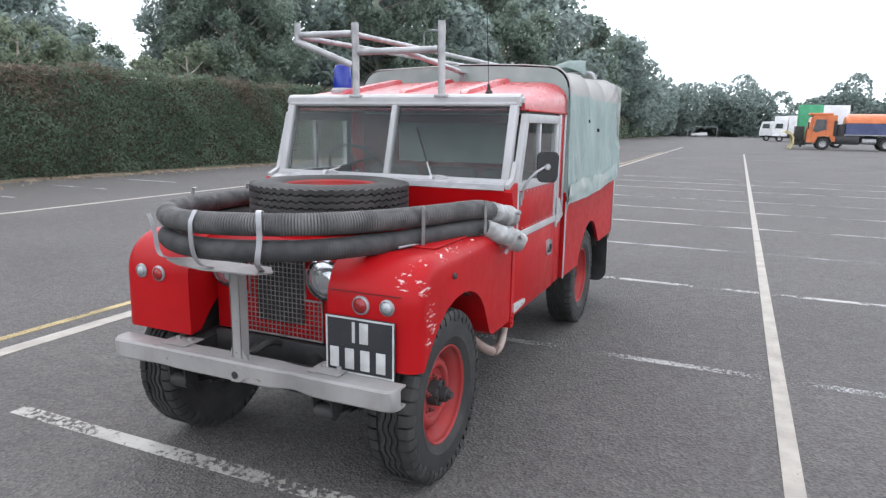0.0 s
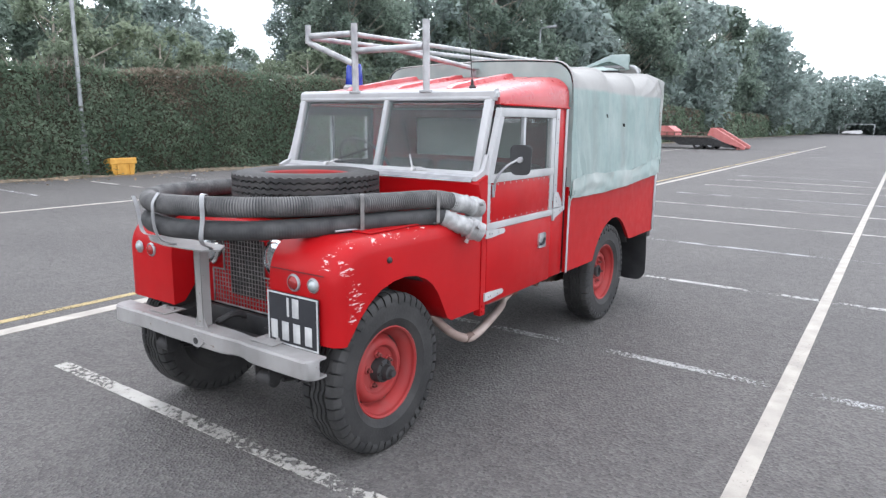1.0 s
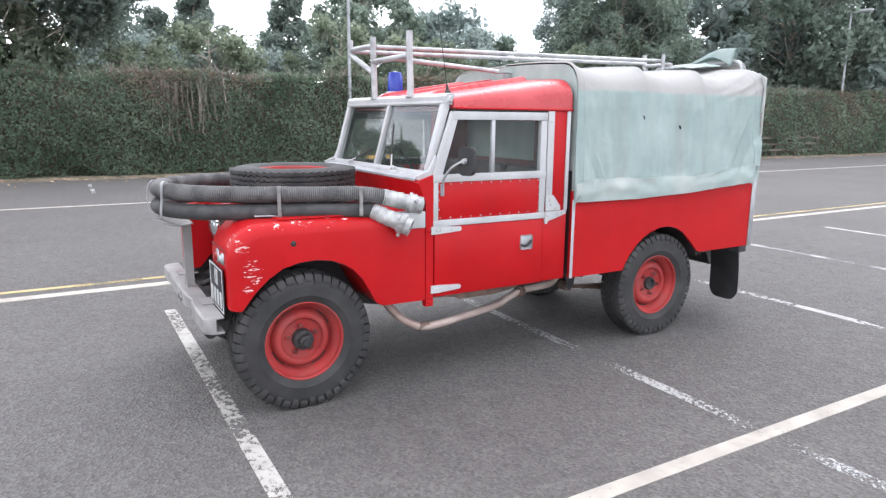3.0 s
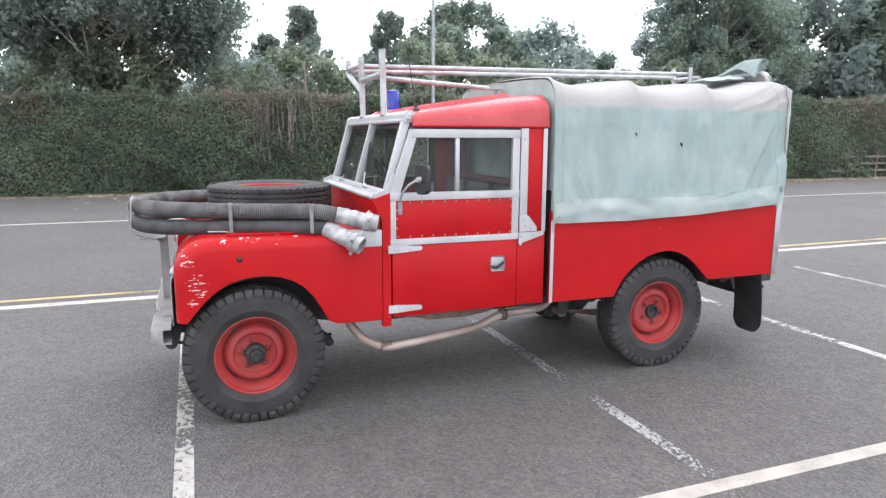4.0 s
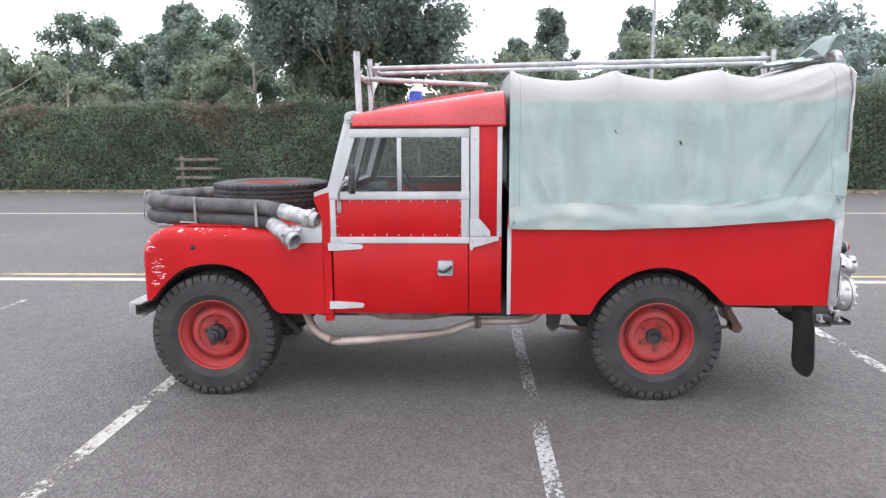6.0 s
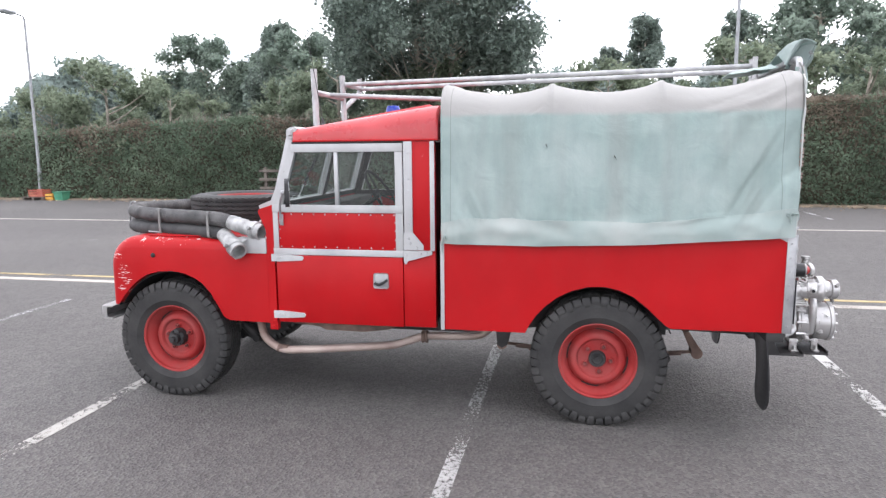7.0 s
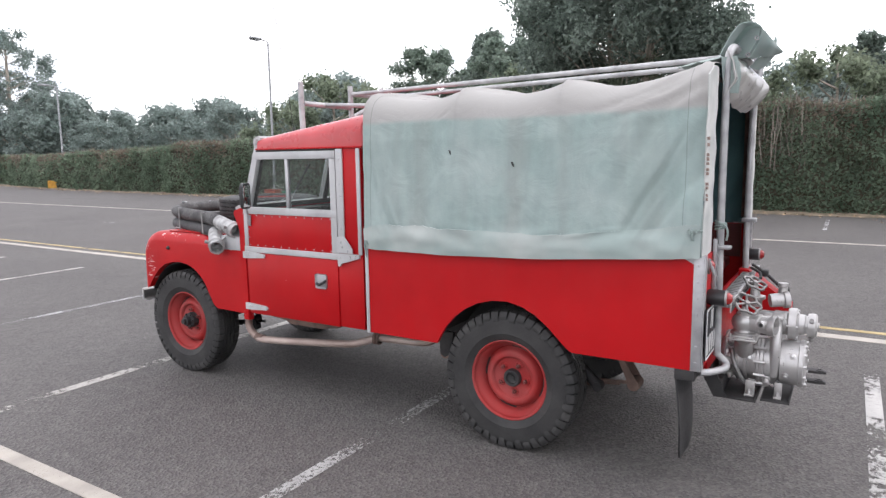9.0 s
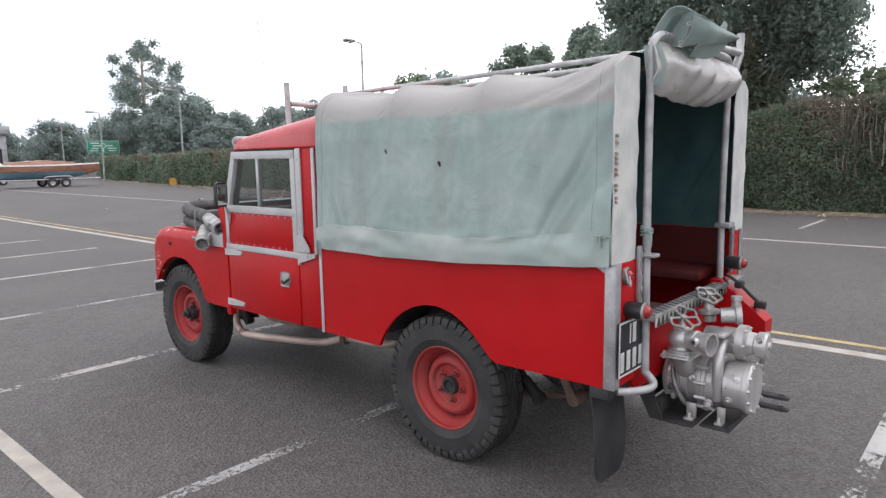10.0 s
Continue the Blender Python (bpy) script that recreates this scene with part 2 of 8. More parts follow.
PLATE_BLACK = worn_paint("black_plate_paint", (0.020, 0.021, 0.024), (0.042, 0.043, 0.047), (0.25, 0.25, 0.25), 0.5, 0.04, (20, 20, 20))
PLATE_WHITE = surface("plate_white", (0.38, 0.38, 0.375), (0.52, 0.52, 0.51), 14, 0.55)
WIND_GLASS = glass_pane("windscreen_glass", (0.85, 0.885, 0.88), 0.02, 0.022)
DOOR_GLASS = glass_pane("door_glass", (0.92, 0.94, 0.93), 0.02, 0.03)
SEAT = surface("dark_seat_vinyl", (0.025, 0.024, 0.024), (0.05, 0.047, 0.045), 6, 0.5, 0, 0.001, 60)
CLOTH_WRAP = surface("silver_painted_coupling", (0.24, 0.24, 0.235), (0.46, 0.46, 0.45), 14, 0.5, 0.3, 0.0007, 55)


def canvas_cloth():
    """Faded green canvas: bleached above the seam, water stains running down."""
    m, n, l, p = nodes_of("faded_green_canvas")
    tc = n.new("ShaderNodeTexCoord")
    sep = n.new("ShaderNodeSeparateXYZ")
    l.new(tc.outputs["Object"], sep.inputs["Vector"])
    blot = n.new("ShaderNodeTexNoise")
    blot.inputs["Scale"].default_value, blot.inputs["Detail"].default_value, blot.inputs["Roughness"].default_value = 3.4, 9.0, 0.62
    l.new(tc.outputs["Object"], blot.inputs["Vector"])
    green = n.new("ShaderNodeValToRGB")
    green.color_ramp.elements[0].position, green.color_ramp.elements[0].color = 0.33, (0.248, 0.328, 0.308, 1)
    green.color_ramp.elements[1].position, green.color_ramp.elements[1].color = 0.7, (0.345, 0.412, 0.391, 1)
    l.new(blot.outputs["Fac"], green.inputs["Fac"])
    mp = n.new("ShaderNodeMapping")
    mp.inputs["Scale"].default_value = (1.0, 3.4, 0.16)
    l.new(tc.outputs["Object"], mp.inputs["Vector"])
    run = n.new("ShaderNodeTexNoise")
    run.inputs["Scale"].default_value, run.inputs["Detail"].default_value = 1.6, 2.5
    l.new(mp.outputs["Vector"], run.inputs["Vector"])
    runf = n.new("ShaderNodeMapRange")
    runf.inputs["From Min"].default_value, runf.inputs["From Max"].default_value = 0.48, 0.74
    runf.inputs["To Max"].default_value = 0.35
    l.new(run.outputs["Fac"], runf.inputs["Value"])
    bands = runf.outputs["Result"]
    for yc, half, amount in ((2.20, 0.11, 0.32), (2.79, 0.09, 0.38), (3.05, 0.06, 0.2)):
        off = n.new("ShaderNodeMath")
        off.operation = "MULTIPLY_ADD"
        l.new(blot.outputs["Fac"], off.inputs[0])
        off.inputs[1].default_value, off.inputs[2].default_value = 0.16, -0.08 - yc
        dist = n.new("ShaderNodeMath")
        dist.operation = "ADD"
        l.new(sep.outputs["Y"], dist.inputs[0])
        l.new(off.outputs["Value"], dist.inputs[1])
        away = n.new("ShaderNodeMath")
        away.operation = "ABSOLUTE"
        l.new(dist.outputs["Value"], away.inputs[0])
        fall = n.new("ShaderNodeMapRange")
        fall.interpolation_type = "SMOOTHSTEP"
        fall.inputs["From Min"].default_value, fall.inputs["From Max"].default_value = half, 0.0
        fall.inputs["To Max"].default_value = amount
        l.new(away.outputs["Value"], fall.inputs["Value"])
        most = n.new("ShaderNodeMath")
        most.operation = "MAXIMUM"
        l.new(bands, most.inputs[0])
        l.new(fall.outputs["Result"], most.inputs[1])
        bands = most.outputs["Value"]
    stain = n.new("ShaderNodeMix")
    stain.data_type = "RGBA"
    l.new(bands, stain.inputs["Factor"])
    l.new(green.outputs["Color"], stain.inputs["A"])
    stain.inputs["B"].default_value = (0.255, 0.262, 0.24, 1)
    mp2 = n.new("ShaderNodeMapping")
    mp2.inputs["Scale"].default_value = (1.0, 13.0, 2.2)
    l.new(tc.outputs["Object"], mp2.inputs["Vector"])
    streak = n.new("ShaderNodeTexNoise")
    streak.inputs["Scale"].default_value, streak.inputs["Detail"].default_value = 1.5, 5.0
    l.new(mp2.outputs["Vector"], streak.inputs["Vector"])
    tone = n.new("ShaderNodeMapRange")
    tone.inputs["From Min"].default_value, tone.inputs["From Max"].default_value = 0.3, 0.7
    tone.inputs["To Min"].default_value, tone.inputs["To Max"].default_value = 0.945, 1.045
    l.new(streak.outputs["Fac"], tone.inputs["Value"])
    worn = n.new("ShaderNodeMix")
    worn.data_type, worn.blend_type = "RGBA", "MULTIPLY"
    worn.inputs["Factor"].default_value = 1.0
    l.new(stain.outputs["Result"], worn.inputs["A"])
    l.new(tone.outputs["Result"], worn.inputs["B"])
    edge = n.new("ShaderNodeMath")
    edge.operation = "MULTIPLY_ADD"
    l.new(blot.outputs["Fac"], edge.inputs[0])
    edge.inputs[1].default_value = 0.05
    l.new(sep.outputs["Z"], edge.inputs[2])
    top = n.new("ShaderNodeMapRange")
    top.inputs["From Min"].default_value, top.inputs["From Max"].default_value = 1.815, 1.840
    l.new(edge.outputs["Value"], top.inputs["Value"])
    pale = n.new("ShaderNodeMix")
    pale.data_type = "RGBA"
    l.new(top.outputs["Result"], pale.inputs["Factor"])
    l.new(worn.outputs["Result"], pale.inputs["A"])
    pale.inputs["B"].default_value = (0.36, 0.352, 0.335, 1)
    seams = None
    for yc in (1.866, 3.622):
        near = n.new("ShaderNodeMath")
        near.operation = "COMPARE"
        near.inputs[1].default_value, near.inputs[2].default_value = yc, 0.0022
        l.new(sep.outputs["Y"], near.inputs[0])
        if seams is None:
            seams = near.outputs["Value"]
        else:
            both = n.new("ShaderNodeMath")
            both.operation = "MAXIMUM"
            l.new(seams, both.inputs[0])
            l.new(near.outputs["Value"], both.inputs[1])
            seams = both.outputs["Value"]
    thread = n.new("ShaderNodeMath")
    thread.operation = "MULTIPLY"
    thread.inputs[1].default_value = 0.34
    l.new(seams, thread.inputs[0])
    stitched = n.new("ShaderNodeMix")
    stitched.data_type = "RGBA"
    l.new(thread.outputs["Value"], stitched.inputs["Factor"])
    l.new(pale.outputs["Result"], stitched.inputs["A"])
    stitched.inputs["B"].default_value = (0.075, 0.10, 0.095, 1)
    l.new(stitched.outputs["Result"], p.inputs["Base Color"])
    p.inputs["Roughness"].default_value = 0.9
    weave = n.new("ShaderNodeTexNoise")
    weave.inputs["Scale"].default_value, weave.inputs["Detail"].default_value = 130.0, 3.0
    l.new(tc.outputs["Object"], weave.inputs["Vector"])
    bp = n.new("ShaderNodeBump")
    bp.inputs["Strength"].default_value, bp.inputs["Distance"].default_value = 0.6, 0.0012
    l.new(weave.outputs["Fac"], bp.inputs["Height"])
    fold = n.new("ShaderNodeTexNoise")
    fold.inputs["Scale"].default_value, fold.inputs["Detail"].default_value, fold.inputs["Distortion"].default_value = 4.4, 5.0, 0.9
    l.new(tc.outputs["Object"], fold.inputs["Vector"])
    bp2 = n.new("ShaderNodeBump")
    bp2.inputs["Strength"].default_value, bp2.inputs["Distance"].default_value = 0.8, 0.013
    l.new(fold.outputs["Fac"], bp2.inputs["Height"])
    l.new(bp2.outputs["Normal"], bp.inputs["Normal"])
    l.new(bp.outputs["Normal"], p.inputs["Normal"])
    tr = n.new("ShaderNodeBsdfTranslucent")
    l.new(stitched.outputs["Result"], tr.inputs["Color"])
    mx = n.new("ShaderNodeMixShader")
    mx.inputs["Fac"].default_value = 0.10
    l.new(p.outputs["BSDF"], mx.inputs[1])
    l.new(tr.outputs["BSDF"], mx.inputs[2])
    l.new(mx.outputs["Shader"], n["Material Output"].inputs["Surface"])
    return m


CANVAS = canvas_cloth()
CANVAS_EDGE = surface("bleached_canvas_edge", (0.36, 0.375, 0.36), (0.50, 0.505, 0.485), 7, 0.9, 0, 0.0004, 90, 0.3, 0.6)
CANVAS_HEM = surface("bleached_canvas_hem", (0.285, 0.350, 0.330), (0.42, 0.435, 0.412), 2.6, 0.9, 0, 0.0004, 90, 0.38, 0.66)
CANVAS_GREY = surface("grey_green_canvas", (0.25, 0.31, 0.29), (0.34, 0.40, 0.375), 5, 0.9, 0, 0.0003, 110)
# inside of the same cloth, its shade put into a darker colour
CANVAS_SHADED = surface("shaded_green_canvas_inside", (0.035, 0.090, 0.098), (0.058, 0.128, 0.132), 4, 0.9, 0, 0.001, 110)
SHEET = surface("pale_plastic_sheet", (0.27, 0.262, 0.25), (0.43, 0.42, 0.40), 6, 0.30, 0, 0.002, 20)
GREEN_CLOTH = surface("green_tarpaulin", (0.29, 0.37, 0.35), (0.42, 0.49, 0.465), 6, 0.7, 0, 0.0006, 40)


def asphalt_ground():
    m, n, l, p = nodes_of("weathered_asphalt")
    tc = n.new("ShaderNodeTexCoord")
    big = n.new("ShaderNodeTexNoise")
    big.inputs["Scale"].default_value, big.inputs["Detail"].default_value = 0.45, 5.0
    patch = n.new("ShaderNodeTexNoise")
    patch.inputs["Scale"].default_value, patch.inputs["Detail"].default_value, patch.inputs["Roughness"].default_value = 7.0, 8.0, 0.68
    stone = n.new("ShaderNodeTexVoronoi")
    stone.inputs["Scale"].default_value = 68.0
    grit = n.new("ShaderNodeTexNoise")
    grit.inputs["Scale"].default_value, grit.inputs["Detail"].default_value, grit.inputs["Roughness"].default_value = 120.0, 4.0, 0.75
    for q in (big, patch, stone, grit):
        l.new(tc.outputs["Object"], q.inputs["Vector"])
    r1 = n.new("ShaderNodeValToRGB")
    r1.color_ramp.elements[0].position, r1.color_ramp.elements[0].color = 0.36, (0.0755, 0.0698, 0.0665, 1)
    r1.color_ramp.elements[1].position, r1.color_ramp.elements[1].color = 0.66, (0.1135, 0.106, 0.0998, 1)
    mixf = n.new("ShaderNodeMath")
    mixf.operation = "MULTIPLY_ADD"
    l.new(big.outputs["Fac"], mixf.inputs[0])
    mixf.inputs[1].default_value = 0.45
    half = n.new("ShaderNodeMath")
    half.operation = "MULTIPLY"
    l.new(patch.outputs["Fac"], half.inputs[0])
    half.inputs[1].default_value = 0.55
    l.new(half.outputs["Value"], mixf.inputs[2])
    l.new(mixf.outputs["Value"], r1.inputs["Fac"])
    sp = n.new("ShaderNodeMapRange")
    sp.inputs["From Min"].default_value, sp.inputs["From Max"].default_value = 0.15, 0.85
    sp.inputs["To Min"].default_value, sp.inputs["To Max"].default_value = 0.60, 1.40
    cell = n.new("ShaderNodeSeparateColor")
    l.new(stone.outputs["Color"], cell.inputs["Color"])
    blend = n.new("ShaderNodeMath")
    blend.operation = "MULTIPLY_ADD"
    l.new(cell.outputs["Red"], blend.inputs[0])
    blend.inputs[1].default_value = 0.55
    halfg = n.new("ShaderNodeMath")
    halfg.operation = "MULTIPLY"
    l.new(grit.outputs["Fac"], halfg.inputs[0])
    halfg.inputs[1].default_value = 0.45
    l.new(halfg.outputs["Value"], blend.inputs[2])
    l.new(blend.outputs["Value"], sp.inputs["Value"])
    mul = n.new("ShaderNodeMix")
    mul.data_type, mul.blend_type = "RGBA", "MULTIPLY"
    mul.inputs["Factor"].default_value = 1.0
    l.new(r1.outputs["Color"], mul.inputs["A"])
    l.new(sp.outputs["Result"], mul.inputs["B"])
    l.new(mul.outputs["Result"], p.inputs["Base Color"])
    p.inputs["Roughness"].default_value = 0.82
    pit = n.new("ShaderNodeTexVoronoi")
    pit.inputs["Scale"].default_value = 6.0
    l.new(stone.inputs["Vector"].links[0].from_socket, pit.inputs["Vector"])
    near = n.new("ShaderNodeMapRange")
    near.inputs["From Min"].default_value, near.inputs["From Max"].default_value = 0.050, 0.030
    l.new(pit.outputs["Distance"], near.inputs["Value"])
    some = n.new("ShaderNodeSeparateColor")
    l.new(pit.outputs["Color"], some.inputs["Color"])
    few = n.new("ShaderNodeMath")
    few.operation = "GREATER_THAN"
    few.inputs[1].default_value = 0.55
    l.new(some.outputs["Green"], few.inputs[0])
    both = n.new("ShaderNodeMath")
    both.operation = "MULTIPLY"
    l.new(near.outputs["Result"], both.inputs[0])
    l.new(few.outputs["Value"], both.inputs[1])
    pits = n.new("ShaderNodeMix")
    pits.data_type = "RGBA"
    l.new(both.outputs["Value"], pits.inputs["Factor"])
    l.new(mul.outputs["Result"], pits.inputs["A"])
    pits.inputs["B"].default_value = (0.0363, 0.0325, 0.0304, 1)
    l.new(pits.outputs["Result"], p.inputs["Base Color"])
    bp = n.new("ShaderNodeBump")
    bp.inputs["Strength"].default_value, bp.inputs["Distance"].default_value = 1.0, 0.008
    l.new(stone.outputs["Distance"], bp.inputs["Height"])
    l.new(bp.outputs["Normal"], p.inputs["Normal"])
    return m


ASPHALT = asphalt_ground()
LINE_WHITE = worn_marking("white_road_paint", (0.41, 0.378, 0.33), 0.31, 0.12)
LINE_WORN = worn_marking("badly_worn_white_road_paint", (0.46, 0.46, 0.455), 0.535)
LINE_PART = worn_marking("part_worn_white_road_paint", (0.44, 0.42, 0.385), 0.465, 0.15, 26.0)
LINE_PATCHY = worn_marking("patchy_white_road_paint", (0.44, 0.43, 0.41), 0.50, 0.14, 20.0)
LINE_THIN = worn_marking("thin_speckled_white_road_paint", (0.41, 0.405, 0.39), 0.53, 0.09, 40.0)
LINE_YELLOW = worn_marking("yellow_road_paint", (0.46, 0.36, 0.17), 0.42)
VERGE = surface("dry_leaf_verge", (0.10, 0.085, 0.055), (0.26, 0.20, 0.14), 3, 0.95, 0, 0.012, 30)
# dark tone that stands for shade deep inside the hedge
HEDGE_CORE_SHADE = surface("hedge_shade", (0.05, 0.05, 0.032), (0.095, 0.085, 0.058), 9, 0.95)
BARK = surface("tree_bark", (0.26, 0.23, 0.19), (0.46, 0.41, 0.35), 5, 0.9, 0, 0.01, 20, stretch=(1, 1, 0.25))


def leaf_material(name, a, b, var=0.35):
    m = surface(name, a, b, 0.5, 0.55, 0, 0, 20, 0.3, 0.7, per_island=var)
    n, l, p = m.node_tree.nodes, m.node_tree.links, m.node_tree.nodes["Principled BSDF"]
    p.inputs["Specular IOR Level"].default_value = 0.3
    tr = n.new("ShaderNodeBsdfTranslucent")
    l.new(p.inputs["Base Color"].links[0].from_socket, tr.inputs["Color"])
    mx = n.new("ShaderNodeMixShader")
    mx.inputs["Fac"].default_value = 0.66
    l.new(p.outputs["BSDF"], mx.inputs[1])
    l.new(tr.outputs["BSDF"], mx.inputs[2])
    l.new(mx.outputs["Shader"], n["Material Output"].inputs["Surface"])
    return m


LEAF_HEDGE = leaf_material("hedge_leaf", (0.118, 0.170, 0.115), (0.222, 0.278, 0.198))
LEAF_DRY = leaf_material("dry_hedge_twig", (0.16, 0.13, 0.10), (0.26, 0.22, 0.172))
# tree leaf tones are paled to stand for haze, the far ones most
LEAF_DARK = leaf_material("dark_tree_leaf", (0.185, 0.235, 0.20), (0.27, 0.32, 0.275))
LEAF_MID = leaf_material("mid_tree_leaf", (0.185, 0.24, 0.195), (0.27, 0.325, 0.265))
LEAF_SHRUB = leaf_material("shrub_leaf", (0.165, 0.205, 0.145), (0.265, 0.305, 0.215))
LEAF_HAZY = leaf_material("haze_paled_tree_leaf", (0.225, 0.28, 0.255), (0.315, 0.37, 0.34))
POST_GREY = surface("galvanised_lamp_post", (0.25, 0.26, 0.265), (0.36, 0.37, 0.375), 3, 0.5, 0.4)
YELLOW_BIN = surface("yellow_grit_bin_plastic", (0.50, 0.25, 0.035), (0.64, 0.35, 0.06), 5, 0.55)
CRATE_RED = surface("faded_crate_plastic", (0.28, 0.06, 0.04), (0.42, 0.13, 0.08), 6, 0.6)
CRATE_GREEN = surface("dull_green_plastic", (0.04, 0.19, 0.11), (0.08, 0.28, 0.17), 4, 0.5)
ORANGE = surface("orange_lorry_paint", (0.52, 0.13, 0.04), (0.63, 0.185, 0.06), 2, 0.35)
NAVY = surface("navy_lorry_paint", (0.04, 0.055, 0.13), (0.07, 0.085, 0.19), 2, 0.4)
WHITE_PAINT = surface("white_lorry_paint", (0.68, 0.68, 0.68), (0.8, 0.8, 0.8), 2, 0.4)
GREEN_PAINT = surface("green_curtain_side", (0.05, 0.30, 0.14), (0.07, 0.38, 0.19), 2, 0.5)
tarp = GREEN_CLOTH.node_tree
through_light = tarp.nodes.new("ShaderNodeBsdfTranslucent")
tarp.links.new(tarp.nodes["Principled BSDF"].inputs["Base Color"].links[0].from_socket, through_light.inputs["Color"])
thin_cloth = tarp.nodes.new("ShaderNodeMixShader")
thin_cloth.inputs["Fac"].default_value = 0.45
tarp.links.new(tarp.nodes["Principled BSDF"].outputs["BSDF"], thin_cloth.inputs[1])
tarp.links.new(through_light.outputs["BSDF"], thin_cloth.inputs[2])
tarp.links.new(thin_cloth.outputs["Shader"], tarp.nodes["Material Output"].inputs["Surface"])
SIGN_GREEN = surface("green_road_sign", (0.01, 0.16, 0.09), (0.015, 0.2, 0.12), 2, 0.4)
DARK_GLASS = surface("dark_window_glass", (0.03, 0.035, 0.04), (0.06, 0.065, 0.07), 2, 0.1)
WOOD_HULL = surface("varnished_hull", (0.20, 0.09, 0.06), (0.31, 0.155, 0.105), 3, 0.4, stretch=(1, 0.3, 3))
BLUE_HULL = surface("blue_hull_paint", (0.15, 0.29, 0.37), (0.22, 0.38, 0.46), 2, 0.5)
FENCE_WOOD = surface("weathered_fence_rail", (0.085, 0.07, 0.058), (0.15, 0.13, 0.11), 4, 0.9)


# ---- mesh helpers ----
def link_mesh(name, bm, material, smooth=True, angle=35):
    me = bpy.data.meshes.new(name)
    if isinstance(bm, bmesh.types.BMesh):
        bmesh.ops.recalc_face_normals(bm, faces=bm.faces)
        if smooth:
            for f in bm.faces:
                f.smooth = True
            for e in bm.edges:
                if len(e.link_faces) == 2 and e.calc_face_angle(0) > radians(angle):
                    e.smooth = False
        bm.to_mesh(me)
        bm.free()
    me.materials.append(material)
    return new(name, me)


def part(name, bm, material, parent, label="", smooth=True, angle=35):
    ob = link_mesh(name, bm, material, smooth, angle)
    ob.parent = parent
    return tagged(ob, label)


def thing(name, label, category, at=(0, 0, 0), group=""):
    ob = new(name)
    ob.empty_display_size = 0.2
    ob.location = at
    return tagged(ob, label, category, group)


def structure(name, bm, material, label="", smooth=False):
    return tagged(link_mesh(name, bm, material, smooth), label, "", "", "structure")


def box(bm, x0, x1, y0, y1, z0, z1, bevel=0.0, seg=2, m=None):
    r = bmesh.ops.create_cube(bm, size=1.0)
    v = r["verts"]
    for q in v:
        q.co = Vector((x0 + (q.co.x + 0.5) * (x1 - x0), y0 + (q.co.y + 0.5) * (y1 - y0), z0 + (q.co.z + 0.5) * (z1 - z0)))
    if bevel:
        es = list({e for q in v for e in q.link_edges})
        r2 = bmesh.ops.bevel(bm, geom=es, offset=bevel, segments=seg, affect="EDGES", profile=0.5)
        v = list({q for f in r2["faces"] for q in f.verts} | {q for q in v if q.is_valid})
    if m is not None:
        bmesh.ops.transform(bm, matrix=m, verts=[q for q in v if q.is_valid])
    return v


def prism(bm, outline, axis, a0, a1):
    """A flat outline in the two other axes (in x, y, z order), drawn out along axis from a0 to a1."""
    i = "xyz".index(axis)

    def at(p, a):
        c = [p[0], p[1]]
        c.insert(i, a)
        return c
    lo = [bm.verts.new(at(p, a0)) for p in outline]
    hi = [bm.verts.new(at(p, a1)) for p in outline]
    k = len(outline)
    faces = [bm.faces.new(lo), bm.faces.new(list(reversed(hi)))]
    for j in range(k):
        faces.append(bm.faces.new((lo[j], hi[j], hi[(j + 1) % k], lo[(j + 1) % k])))
    return lo, hi, faces


def smooth_path(points, closed=False, steps=8):
    """A soft curve through the points."""
    p = [Vector(q) for q in points]
    k, out = len(p), []
    for i in range(k if closed else k - 1):
        a, b, c, d = (p[(i - 1) % k], p[i], p[(i + 1) % k], p[(i + 2) % k]) if closed else (p[max(i - 1, 0)], p[i], p[i + 1], p[min(i + 2, k - 1)])
        for s in range(steps):
            u = s / steps
            out.append(0.5 * ((2 * b) + (c - a) * u + (2 * a - 5 * b + 4 * c - d) * u * u + (3 * b - a - 3 * c + d) * u ** 3))
    if not closed:
        out.append(p[-1])
    return out


def tube(bm, points, r, sides=12, radii=None, caps=True, closed=False):
    """A round bar along the points."""
    pts = [Vector(q) for q in points]
    k = len(pts)
    rings, up = [], None
    for i in range(k):
        if closed:
            d = pts[(i + 1) % k] - pts[(i - 1) % k]
        else:
            d = pts[min(i + 1, k - 1)] - pts[max(i - 1, 0)]
        d.normalize()
        if up is None:
            up = Vector((0, 0, 1)) if abs(d.z) < 0.9 else Vector((1, 0, 0))
        side = d.cross(up).normalized()
        up = side.cross(d).normalized()
        rr = radii[i] if radii else r
        rings.append([bm.verts.new(pts[i] + side * (rr * math.cos(2 * math.pi * j / sides)) + up * (rr * math.sin(2 * math.pi * j / sides))) for j in range(sides)])
    for i in range(k if closed else k - 1):
        a, b = rings[i], rings[(i + 1) % k]
        for j in range(sides):
            bm.faces.new((a[j], a[(j + 1) % sides], b[(j + 1) % sides], b[j]))
    if caps and not closed:
        bm.faces.new(list(reversed(rings[0])))
        bm.faces.new(rings[-1])


